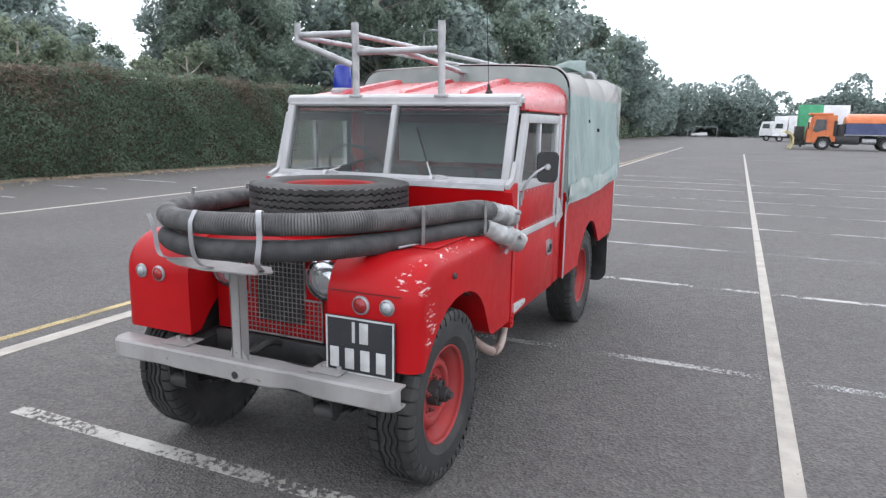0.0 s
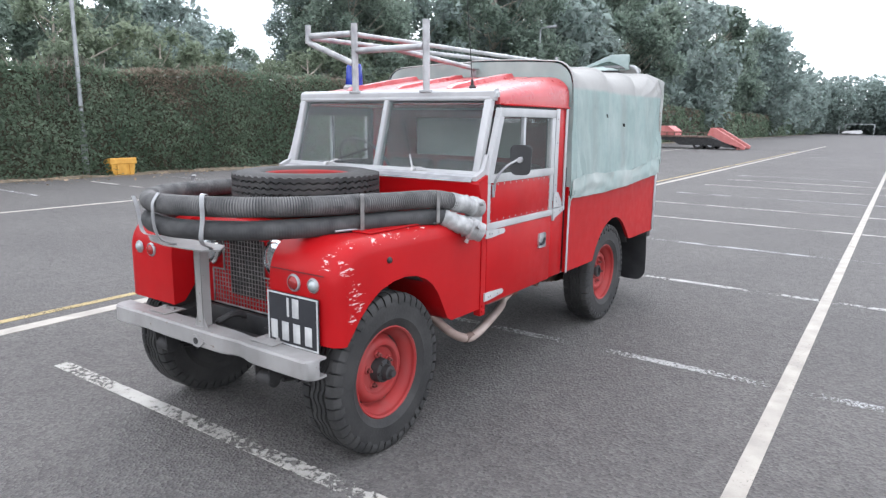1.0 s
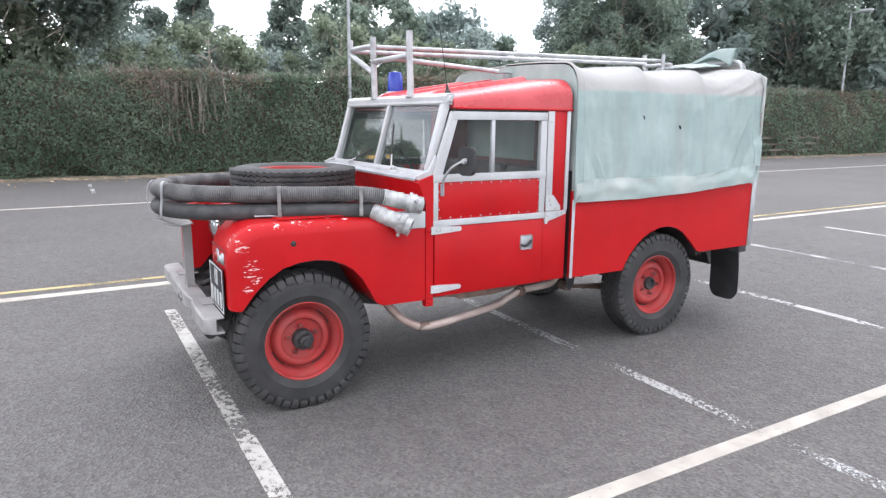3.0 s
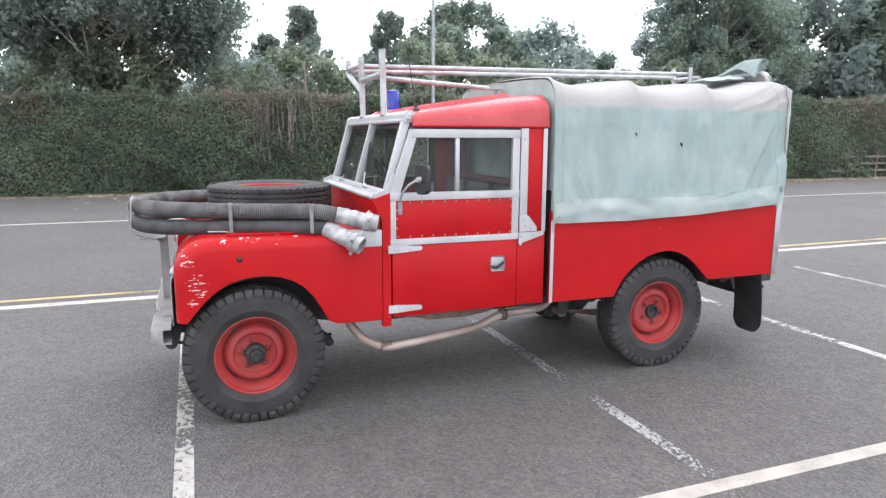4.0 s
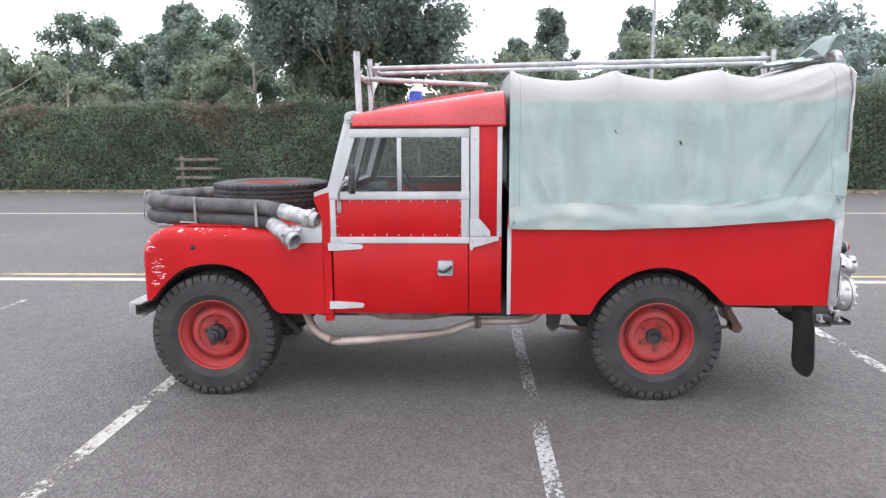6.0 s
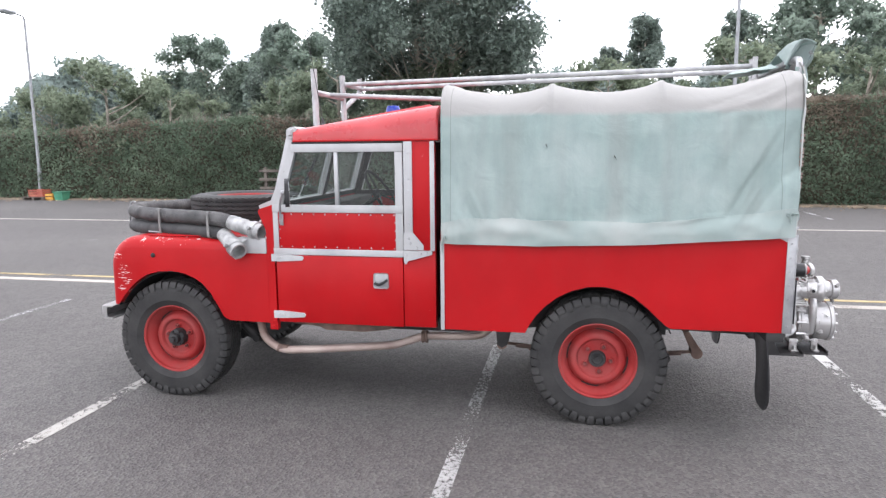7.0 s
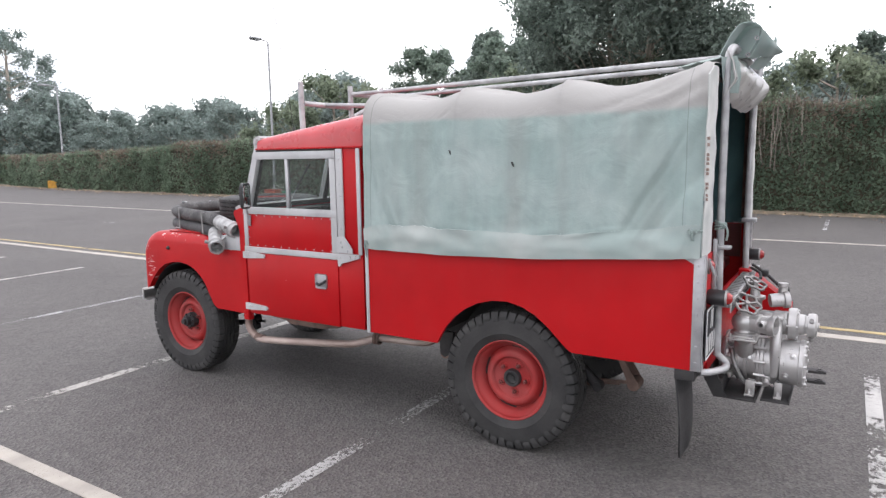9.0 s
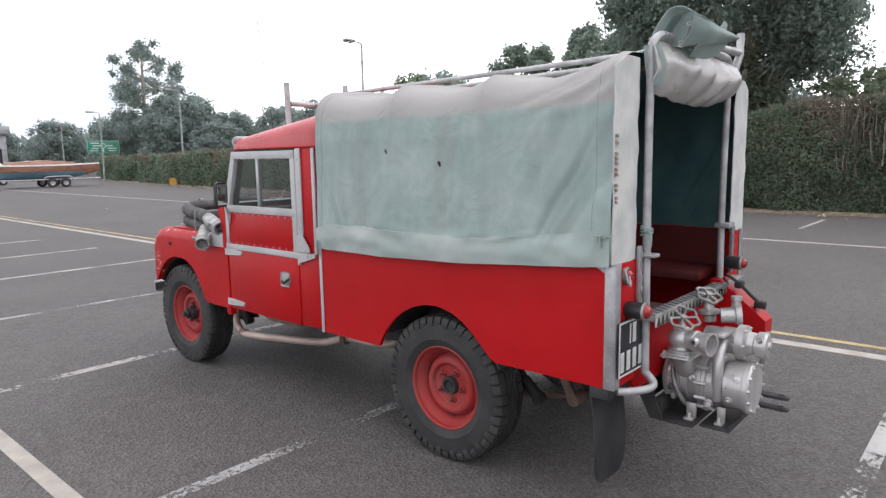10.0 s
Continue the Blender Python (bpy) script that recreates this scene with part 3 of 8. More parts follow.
def lathe(bm, profile, centre, axis, sides=32, closed=False):
    """A profile of (radius, height) turned round an axis through centre. closed: the profile is a ring."""
    a = Vector(axis).normalized()
    u = a.orthogonal().normalized()
    w = a.cross(u)
    c = Vector(centre)
    rings = []
    for r, h in profile:
        if r < 1e-6:
            rings.append([bm.verts.new(c + a * h)])
        else:
            rings.append([bm.verts.new(c + a * h + (u * math.cos(2 * math.pi * j / sides) + w * math.sin(2 * math.pi * j / sides)) * r) for j in range(sides)])
    k = len(rings)
    for i in range(k if closed else k - 1):
        p, q = rings[i], rings[(i + 1) % k]
        for j in range(sides):
            f = [p[j % len(p)], p[(j + 1) % len(p)], q[(j + 1) % len(q)], q[j % len(q)]]
            f = list(dict.fromkeys(f))
            if len(f) > 2:
                bm.faces.new(f)
    if not closed:
        for ring in (rings[0], rings[-1]):
            if len(ring) > 2:
                bm.faces.new(ring)


def loft(bm, sections, caps=True):
    """Skin between outlines of equal length."""
    rings = [[bm.verts.new(p) for p in s] for s in sections]
    k = len(rings[0])
    for a, b in zip(rings, rings[1:]):
        for j in range(k):
            bm.faces.new((a[j], a[(j + 1) % k], b[(j + 1) % k], b[j]))
    if caps:
        bm.faces.new(rings[0])
        bm.faces.new(rings[-1])


def sheet(bm, nu, nv, f):
    """A grid of points f(u, v), u and v from 0 to 1."""
    g = [[bm.verts.new(f(i / nu, j / nv)) for j in range(nv + 1)] for i in range(nu + 1)]
    for i in range(nu):
        for j in range(nv):
            bm.faces.new((g[i][j], g[i + 1][j], g[i + 1][j + 1], g[i][j + 1]))


def turned(bm, m):
    bmesh.ops.transform(bm, matrix=m, verts=bm.verts)
    return bm


def thicken(bm, t):
    """Gives a sheet of faces the thickness t."""
    bm.normal_update()
    bmesh.ops.solidify(bm, geom=bm.faces[:], thickness=t)


def B():
    return bmesh.new()


# ---- ground and markings ----
bm = B()
sheet(bm, 8, 8, lambda u, v: (-1500 + 3000 * u, -1500 + 3000 * v, 0.0))
structure("ground", bm, ASPHALT, "worn dark grey asphalt car park surface")


def marking(name, x0, x1, y0, y1, material, label):
    b = B()
    box(b, x0, x1, y0, y1, 0.0005, 0.004)
    return structure(name, b, material, label)


marking("road_marking_long", 2.162, 2.252, -14, 46, LINE_WHITE, "long white painted line along the parking bays")
marking("road_marking_edge", -2.74, -2.60, -60, 60, LINE_WHITE, "white painted edge line beside the lane")
marking("road_marking_yellow", -3.00, -2.92, -60, 46, LINE_YELLOW, "thin yellow painted line beside the lane")
marking("road_marking_far", -9.50, -9.38, -70, 60, LINE_WHITE, "thin white painted line across the lane")
BAYS = {-12.9: LINE_WORN, -10.45: LINE_PART, -8.05: LINE_PART, -5.68: LINE_PART, -2.93: LINE_WORN, -0.42: LINE_PART, 1.97: LINE_THIN, 4.46: LINE_PATCHY, 6.79: LINE_WORN,
        9.17: LINE_PART, 11.42: LINE_PART, 13.65: LINE_WORN, 16.3: LINE_PART, 18.57: LINE_PART, 20.6: LINE_WORN, 36.8: LINE_WORN}
for y, paint in BAYS.items():
    w = 0.034 if y == -2.93 else 0.041 if y == 1.97 else 0.046
    marking("road_marking_bay", -1.68, 2.155, y - w, y + w, paint, "badly worn white parking bay line")
    if y > 1:
        marking("road_marking_bay", 2.26, 6.9, y - 0.045, y + 0.045, LINE_WORN if y < 2 else paint, "badly worn white parking bay line")
SEAM = surface("bitumen_seam", (0.035, 0.034, 0.033), (0.075, 0.073, 0.07), 3, 0.8)
marking("road_seam", -13.0, 70.0, 46.5, 46.95, SEAM, "dark bitumen seam across the yard")
for y in (-4.9, -2.75, -0.55, 1.6, 3.85, 6.1, 8.25, 10.4):
    marking("road_marking_verge_bay", -13.8, -11.6, y - 0.04, y + 0.04, LINE_PART if y in (1.6, 6.1) else LINE_WORN, "short faint white bay line by the hedge")
for y0, y1 in ((-1.85, -1.4), (-6.75, -6.2), (-12.6, -12.1), (-19.0, -18.3), (-25.3, -24.6)):
    marking("road_marking_centre", -6.22, -6.16, y0, y1, LINE_WORN, "short faint white lane dash")
bm = B()
sheet(bm, 4, 160, lambda u, v: (float(np.interp(-75 + 275 * v, (-58, -45, -34, -20, 0, 10, 20, 95, 200), (-21.6, -19.5, -17.4, -16.2, -15.7, -15.4, -15.1, -14.3, -13.5))) - 0.9 + 1.7 * u + 0.3 * u * noise.noise(Vector((3, v * 130, 0))), -75 + 275 * v, 0.04 * math.sin(math.pi * u) + 0.006))
structure("verge", bm, VERGE, "strip of dry leaves and dead grass below the hedge")

# ---- the fire truck ----
truck = thing("fire_truck", "old red four-wheel-drive fire pick-up with green canvas cover on asphalt", "fire truck")


def mirrored(make, *args):
    """The same shape on the other side of the truck."""
    b = make(*args)
    bmesh.ops.transform(b, matrix=Matrix.Diagonal((-1, 1, 1, 1)), verts=b.verts)
    return b


def arc(cx, cy, rx, ry, a0, a1, k):
    return [(cx + rx * math.cos(radians(a0 + (a1 - a0) * i / k)), cy + ry * math.sin(radians(a0 + (a1 - a0) * i / k))) for i in range(k + 1)]


def wing_shape():
    """A wing with rounded nose and outer shoulder, open round the wheel."""
    b = B()
    arch = [(-0.365, 0.632), (-0.335, 0.668), (-0.285, 0.728), (-0.22, 0.785), (-0.149, 0.828), (-0.06, 0.852), (0.033, 0.858), (0.12, 0.846), (0.195, 0.816),
            (0.25, 0.778), (0.30, 0.722), (0.345, 0.645), (0.384, 0.574), (0.425, 0.550)]
    r, secs = 0.075, []
    for x, o in [(0.372, 0.0), (0.55, 0.0)] + [(0.785 - r + r * math.sin(radians(a)), r * (1 - math.cos(radians(a)))) for a in (0, 15, 30, 45, 60, 75, 90)]:
        pts = [(-0.425 + o * 0.75, 0.625)] + arch + [(0.70, 0.546), (0.70, 1.072 - o), (-0.20, 1.075 - o)] + arc(-0.235, 0.885, 0.19 - o * 0.9, 0.19 - o, 90, 180, 8)
        secs.append([(x, y, z) for y, z in pts])
    loft(b, secs)
    return b


def arch_liner(cy, r, x0, x1):
    """Dark inner wheel housing."""
    b = B()
    o = arc(cy, 0.40, r, r, 24, 150, 20)
    i = arc(cy, 0.40, r - 0.008, r - 0.008, 150, 24, 20)
    prism(b, o + i, "x", x0, x1)
    prism(b, arc(cy, 0.40, r, r, 16, 160, 20), "x", x0 - 0.01, x0)
    return b


part("front_wing", wing_shape(), RED_WING, truck, "red wing with paint chipped to bare metal")
part("front_wing", mirrored(wing_shape), RED, truck)

# front panel, grille, headlamps
bm = B()
box(bm, -0.371, 0.371, -0.245, -0.225, 0.62, 1.06, 0.004)
part("front_panel", bm, RED, truck)
bm = B()
box(bm, -0.128, 0.128, -0.251, -0.2455, 0.69, 1.0)
part("radiator_core", bm, BLACK, truck, "dark radiator behind the grille")
for k in range(14):
    x = -0.116 + 0.237 * k / 13
    bm = B()
    box(bm, x - 0.006, x - 0.001, -0.2535, -0.2512, 0.695, 0.995)
    part("radiator_fin", bm, MAT_BLACK, truck)
bm = B()
wire = 0.0014
for k in range(22):
    x = -0.242 + 0.484 * k / 21
    top = 1.0 if abs(x) < 0.155 else 0.815
    box(bm, x - wire, x + wire, -0.272, -0.2685, 0.638, top)
for k in range(17):
    z = 0.638 + 0.0226 * k
    half = 0.242 if z < 0.82 else 0.150
    box(bm, -half, half, -0.2755, -0.272, z - wire, z + wire)
for x0, x1, z0, z1 in ((-0.246, -0.238, 0.634, 0.82), (0.238, 0.246, 0.634, 0.82), (-0.246, 0.246, 0.632, 0.640), (-0.246, -0.148, 0.812, 0.82), (0.148, 0.246, 0.812, 0.82),
                       (-0.156, -0.148, 0.82, 1.0), (0.148, 0.156, 0.82, 1.0)):
    box(bm, x0, x1, -0.277, -0.267, z0, z1, 0.002)
part("grille_mesh", bm, DARK_STEEL, truck, "silver wire mesh grille")


def headlamp(x):
    b = B()
    lathe(b, [(0.0, 0.035), (0.03, 0.033), (0.06, 0.024), (0.078, 0.010), (0.083, 0.0), (0.083, -0.04), (0.0, -0.04)], (x, -0.285, 0.926), (0, -1, 0), 28)
    ob = part("headlamp", b, LAMP_GLASS, truck, "round glass headlamp")
    b = B()
    lathe(b, [(0.084, 0.012), (0.095, 0.006), (0.099, -0.008), (0.099, -0.05), (0.084, -0.05)], (x, -0.285, 0.926), (0, -1, 0), 28, True)
    part("lamp_rim", b, CHROME, ob, "bright lamp rim")


for x in (-0.265, 0.265):
    headlamp(x)


def small_lamp(name, x, y, z, r, lens, rim, label, way=(0, -1, 0), deep=0.022):
    b = B()
    lathe(b, [(0.0, deep), (r * 0.4, deep * 0.94), (r * 0.75, deep * 0.68), (r, 0.004), (r, 0.0), (0.0, 0.0)], (x, y, z), way, 20)
    ob = part(name, b, lens, truck, label)
    b = B()
    lathe(b, [(r, 0.010), (r * 1.18, 0.007), (r * 1.25, 0.0), (r, 0.0)], (x, y, z), way, 20, True)
    part("lamp_rim", b, rim, ob)


small_lamp("indicator_lamp", 0.530, -0.426, 0.880, 0.032, RED_LENS, GALV, "red lamp with bright rim")
small_lamp("side_lamp", 0.648, -0.426, 0.884, 0.027, CLEAR_LENS, GALV, "clear side lamp")
small_lamp("indicator_lamp", -0.545, -0.426, 0.895, 0.030, RED_LENS, GALV, "red lamp with bright rim")
small_lamp("side_lamp", -0.652, -0.426, 0.899, 0.027, CLEAR_LENS, GALV, "clear side lamp")
small_lamp("repeater_stub", 0.786, -0.09, 0.958, 0.012, BLACK, BLACK, "small black rubber stub", (1, 0, 0), 0.012)


def number_plate(origin, right, up, w, h):
    """A black plate with a raised pale border; its characters are plain bars."""
    o, r, u = Vector(origin), Vector(right), Vector(up)
    n = r.cross(u)
    m = Matrix((r, u, n)).transposed().to_4x4()
    m.translation = o
    b = B()
    box(b, -w / 2, w / 2, -h / 2, h / 2, 0, 0.006, 0.003)
    ob = part("number_plate", turned(b, m), PLATE_BLACK, truck, "black number plate with pale bars")
    b = B()
    for x0, x1, y0, y1 in ((-w / 2 + 0.003, w / 2 - 0.003, h / 2 - 0.010, h / 2 - 0.003), (-w / 2 + 0.003, w / 2 - 0.003, -h / 2 + 0.003, -h / 2 + 0.010),
                           (-w / 2 + 0.003, -w / 2 + 0.010, -h / 2 + 0.010, h / 2 - 0.010), (w / 2 - 0.010, w / 2 - 0.003, -h / 2 + 0.010, h / 2 - 0.010)):
        box(b, x0, x1, y0, y1, 0.006, 0.009)
    part("plate_border", turned(b, m), PLATE_WHITE, ob)
    for x0, x1, y0, y1 in ((-0.034, -0.020, 0.014, 0.100), (0.000, 0.040, 0.014, 0.100), (-0.138, -0.096, -0.098, -0.012), (-0.067, -0.025, -0.098, -0.012), (0.004, 0.046, -0.098, -0.012), (0.076, 0.118, -0.098, -0.012)):
        b = B()
        box(b, x0 * w / 0.318, x1 * w / 0.318, y0, y1, 0.006, 0.0085, 0.001)
        part("plate_bar", turned(b, m), PLATE_WHITE, ob)


number_plate((0.532, -0.437, 0.712), (1, 0, 0), (0, 0, 1), 0.318, 0.240)

bm = B()
box(bm, 0.376, 0.708, -0.4275, -0.4245, 0.929, 0.933)
part("wing_seam", bm, RED_DARK, truck)

# bumper: a steel channel, dented in the middle
def bumper_shape():
    b = B()
    prof = [(-0.455, 0.586), (-0.547, 0.586), (-0.557, 0.577), (-0.557, 0.507), (-0.547, 0.498), (-0.455, 0.498), (-0.455, 0.508), (-0.541, 0.508), (-0.546, 0.514), (-0.546, 0.571), (-0.541, 0.577), (-0.455, 0.577)]
    bend = [0.01, 0.02, 0.028, 0.036, 0.042, 0.046, 0.049, 0.050]
    xs = [-0.685 - d for d in reversed(bend)] + [-0.685 + 1.38 * i / 36 for i in range(37)] + [0.695 + d for d in bend]
    secs = []
    for x in xs:
        dent = 0.020 * math.exp(-((x - 0.27) / 0.07) ** 2) + 0.007 * math.exp(-((x + 0.45) / 0.1) ** 2)
        over = max(0.0, x - 0.695, -0.685 - x)
        cut = 0.050 - math.sqrt(max(0.0, 0.050 ** 2 - over ** 2))
        secs.append([(x, y + (dent + cut if y < -0.5 else 0), z - (0.35 * dent if z > 0.54 else -0.25 * dent)) for y, z in prof])
    loft(b, secs)
    return b


bump = part("bumper", turned(bumper_shape(), Matrix.Translation((0, 0, 0.012))), BUMPER, truck, "dented silver-painted steel bumper with rust marks")
bm = B()
prism(bm, [(-0.06, 0.545), (-0.02, 0.572), (0.02, 0.572), (0.06, 0.545), (0.02, 0.516), (-0.02, 0.516)], "y", -0.565, -0.5575)
part("starting_handle_plate", bm, BUMPER, bump)
bm = B()
lathe(bm, [(0.0, 0.003), (0.016, 0.003), (0.016, 0.0), (0.0, 0.0)], (0.0, -0.5652, 0.545), (0, -1, 0), 12)
part("crank_hole", bm, BLACK, bump)
for x in (-0.40, 0.40):
    bm = B()
    box(bm, x - 0.075, x + 0.075, -0.51, -0.39, 0.5985, 0.604, 0.002)
    for dx in (-0.035, 0.035):
        lathe(bm, [(0.0, 0.012), (0.011, 0.012), (0.013, 0.0), (0.0, 0.0)], (x + dx, -0.44, 0.604), (0, 0, 1), 6)
    part("bumper_bracket", bm, BUMPER, bump)

# chassis
for x in (-0.385, 0.385):
    bm = B()
    loft(bm, [[(x - 0.04, y, z0), (x + 0.04, y, z0), (x + 0.04, y, z1), (x - 0.04, y, z1)] for y, z0, z1 in
              ((-0.50, 0.505, 0.575), (-0.30, 0.49, 0.60), (0.2, 0.52, 0.66), (0.6, 0.44, 0.60), (1.9, 0.44, 0.60), (2.4, 0.50, 0.66), (3.0, 0.52, 0.66), (3.70, 0.50, 0.62))])
    part("chassis_rail", bm, BLACK, truck)
for y in (-0.40, 1.2, 2.1, 3.1, 3.66):
    bm = B()
    box(bm, -0.36, 0.36, y - 0.04, y + 0.04, 0.46, 0.56, 0.006)
    part("chassis_crossmember", bm, BLACK, truck)
for y in (0.0, 2.72):
    bm = B()
    tube(bm, [(-0.6, y, 0.385), (0.6, y, 0.385)], 0.045, 12)
    lathe(bm, [(0.0, -0.12), (0.08, -0.10), (0.12, 0.0), (0.08, 0.10), (0.0, 0.12)], (-0.12, y, 0.385), (0, 1, 0), 16)
    part("axle", bm, DIRT, truck)
    for x in (-0.39, 0.39):
        bm = B()
        reach = 0.47 if y < 1 else 0.595
        for k in range(6):
            half = reach - 0.085 * k
            rise = 0.036 * (half / reach) ** 2
            up = 0.05 * (half / reach) ** 2 if y < 1 else 0.0
            tube(bm, smooth_path([(x, y - half, 0.336 + rise + up - k * 0.008), (x, y, 0.336 - k * 0.008), (x, y + half, 0.336 + rise - k * 0.008)], steps=6), 0.010, 6)
        for e in (-1, 1):
            lathe(bm, [(0.0, -0.045), (0.034, -0.045), (0.034, 0.045), (0.0, 0.045)], (x, y + e * reach - (0.11 if y < 1 and e > 0 else 0.0), 0.373 + (0.05 if y < 1 and e < 0 else 0.0)), (1, 0, 0), 14)
        for dx in (-0.05, 0.042):
            hang = B()
            e = y + reach - (0.11 if y < 1 else 0.0)
            prism(bm, [(e - 0.01, 0.352), (e + 0.022, 0.360), (e + 0.026, 0.388), (e - 0.050, 0.508), (e - 0.082, 0.503), (e - 0.030, 0.385)], "x", x + dx, x + dx + 0.008)
            e = y - reach
            low = 0.40 if y < 1 else 0.350
            prism(hang, [(e - 0.04, 0.52), (e + 0.07, 0.52), (e + 0.035, low + 0.02), (e, low), (e - 0.03, low + 0.02)], "x", x + dx, x + dx + 0.008)
            part("spring_hanger", hang, BLACK, truck)
        box(bm, x - 0.045, x + 0.045, y + 0.30, y + 0.325, 0.325, 0.385, 0.004)
        box(bm, x - 0.05, x + 0.05, y - 0.06, y + 0.06, 0.285, 0.30, 0.004)
        part("leaf_spring", bm, BLACK if y < 1 else DIRT, truck)
for x in (-0.455, 0.455):
    for y0, y1 in ((0.33, 0.44), (3.02, 3.13)):
        bm = B()
        tube(bm, [(x, y0 - 0.06, 0.56), (x, y0 + 0.02, 0.43)], 0.020, 10)
        tube(bm, [(x, y0 + 0.02, 0.43), (x, y1, 0.345)], 0.031, 12)
        lathe(bm, [(0.0, -0.03), (0.026, -0.03), (0.028, 0.0), (0.026, 0.03), (0.0, 0.03)], (x, y1, 0.345), (1, 0, 0), 12)
        part("shock_absorber", bm, BLACK, truck, "black telescopic shock absorber")
bm = B()
box(bm, -0.30, 0.30, -0.20, 0.65, 0.50, 0.80, 0.04)
box(bm, -0.20, 0.20, 0.6, 1.7, 0.42, 0.58, 0.05)
part("engine_underside", bm, BLACK, truck)
bm = B()
prism(bm, [(0.78, 0.555), (1.56, 0.555), (1.44, 0.50), (1.28, 0.478), (1.02, 0.480), (0.98, 0.50), (0.82, 0.515)], "x", 0.40, 0.66)
part("fuel_tank", bm, DIRT, truck, "dusty dark tank below the floor")
for x in (-0.55, 0.55):
    bm = B()
    box(bm, x - 0.09, x + 0.09, -0.34, -0.15, 0.50, 0.62, 0.03)
    part("steering_link", bm, BLACK, truck)
bm = B()
tube(bm, [(0.22, -0.33, 0.545), (0.22, -0.20, 0.55)], 0.045, 16)
tube(bm, smooth_path([(-0.05, -0.36, 0.60), (-0.02, -0.42, 0.60), (0.02, -0.36, 0.63), (0.03, -0.28, 0.6)]), 0.016, 8)
box(bm, -0.34, 0.34, -0.30, -0.27, 0.52, 0.625, 0.005)
part("front_crossmember", bm, BLACK, truck)
part("wheel_housing", arch_liner(0.02, 0.452, 0.45, 0.74), BLACK, truck)
part("wheel_housing", mirrored(arch_liner, 0.02, 0.452, 0.45, 0.74), BLACK, truck)

# exhaust along the side
bm = B()
tube(bm, smooth_path([(0.50, 0.46, 0.60), (0.58, 0.53, 0.51), (0.66, 0.60, 0.415), (0.69, 0.72, 0.352), (0.685, 0.85, 0.348), (0.62, 1.10, 0.352), (0.53, 1.40, 0.358), (0.49, 1.50, 0.375), (0.485, 1.60, 0.41),
                      (0.47, 1.66, 0.418), (0.43, 1.85, 0.412), (0.40, 1.98, 0.418), (0.39, 2.05, 0.47), (0.36, 2.12, 0.50)], steps=5), 0.026, 12)
exhaust = part("exhaust_pipe", bm, RUST, truck, "pale rusty exhaust pipe slung along the side")
bm = B()
lathe(bm, [(0.03, -0.02), (0.042, -0.02), (0.042, -0.006), (0.034, 0.0), (0.042, 0.006), (0.042, 0.02), (0.03, 0.02)], (0.483, 1.63, 0.416), (-0.1, 1, 0), 14, True)
part("clamp", bm, DIRT, exhaust)
bm = B()
tube(bm, smooth_path([(0.688, 0.705, 0.3555), (0.6895, 0.74, 0.351), (0.69, 0.775, 0.3495)], steps=3), 0.0275, 12)
part("weld_sleeve", bm, DIRT, exhaust, "dark patched weld")


# ---- wheels ----
def tyre_shape():
    b = B()
    prof = [(0.222, 0.066), (0.226, 0.082), (0.245, 0.094), (0.262, 0.099), (0.265, 0.1012), (0.270, 0.1005), (0.30, 0.102), (0.322, 0.1018), (0.336, 0.1005), (0.356, 0.094), (0.371, 0.080), (0.379, 0.055), (0.381, 0.0)]
    prof = prof + [(r, -h) for r, h in reversed(prof[:-1])]
    lathe(b, prof, (0, 0, 0), (1, 0, 0), 72, True)
    count = 44
    for s in (-1, 1):
        for k in range(count):
            a = 2 * math.pi * (k + (0.5 if s > 0 else 0)) / count
            t = 2 * math.pi / count * 0.415
            low = 0.327 if k % 2 else 0.343
            pts = []
            for da in (-t, t):
                for r, h in ((low, 0.0995), (low + 0.012, 0.1045), (0.370, 0.1025), (0.386, 0.092), (0.392, 0.074), (0.392, 0.05), (0.374, 0.05)):
                    q = a + da * (0.72 if r < 0.35 else 1)
                    pts.append(b.verts.new((s * h, r * math.cos(q), r * math.sin(q))))
            p, q = pts[:7], pts[7:]
            b.faces.new(p)
            b.faces.new(list(reversed(q)))
            for j in range(7):
                b.faces.new((p[j], q[j], q[(j + 1) % 7], p[(j + 1) % 7]))
    n = 92
    for c in (-0.027, 0.0, 0.027):
        rings = []
        for k in range(n):
            a = 2 * math.pi * k / n
            z = 0.006 * (1 if k % 4 < 2 else -1)
            rings.append([b.verts.new((c + z + h, r * math.cos(a), r * math.sin(a))) for h, r in ((-0.0095, 0.370), (-0.0085, 0.392), (0.0085, 0.392), (0.0095, 0.370))])
        for k in range(n):
            p, q = rings[k], rings[(k + 1) % n]
            for j in range(3):
                b.faces.new((p[j], p[j + 1], q[j + 1], q[j]))
    return b


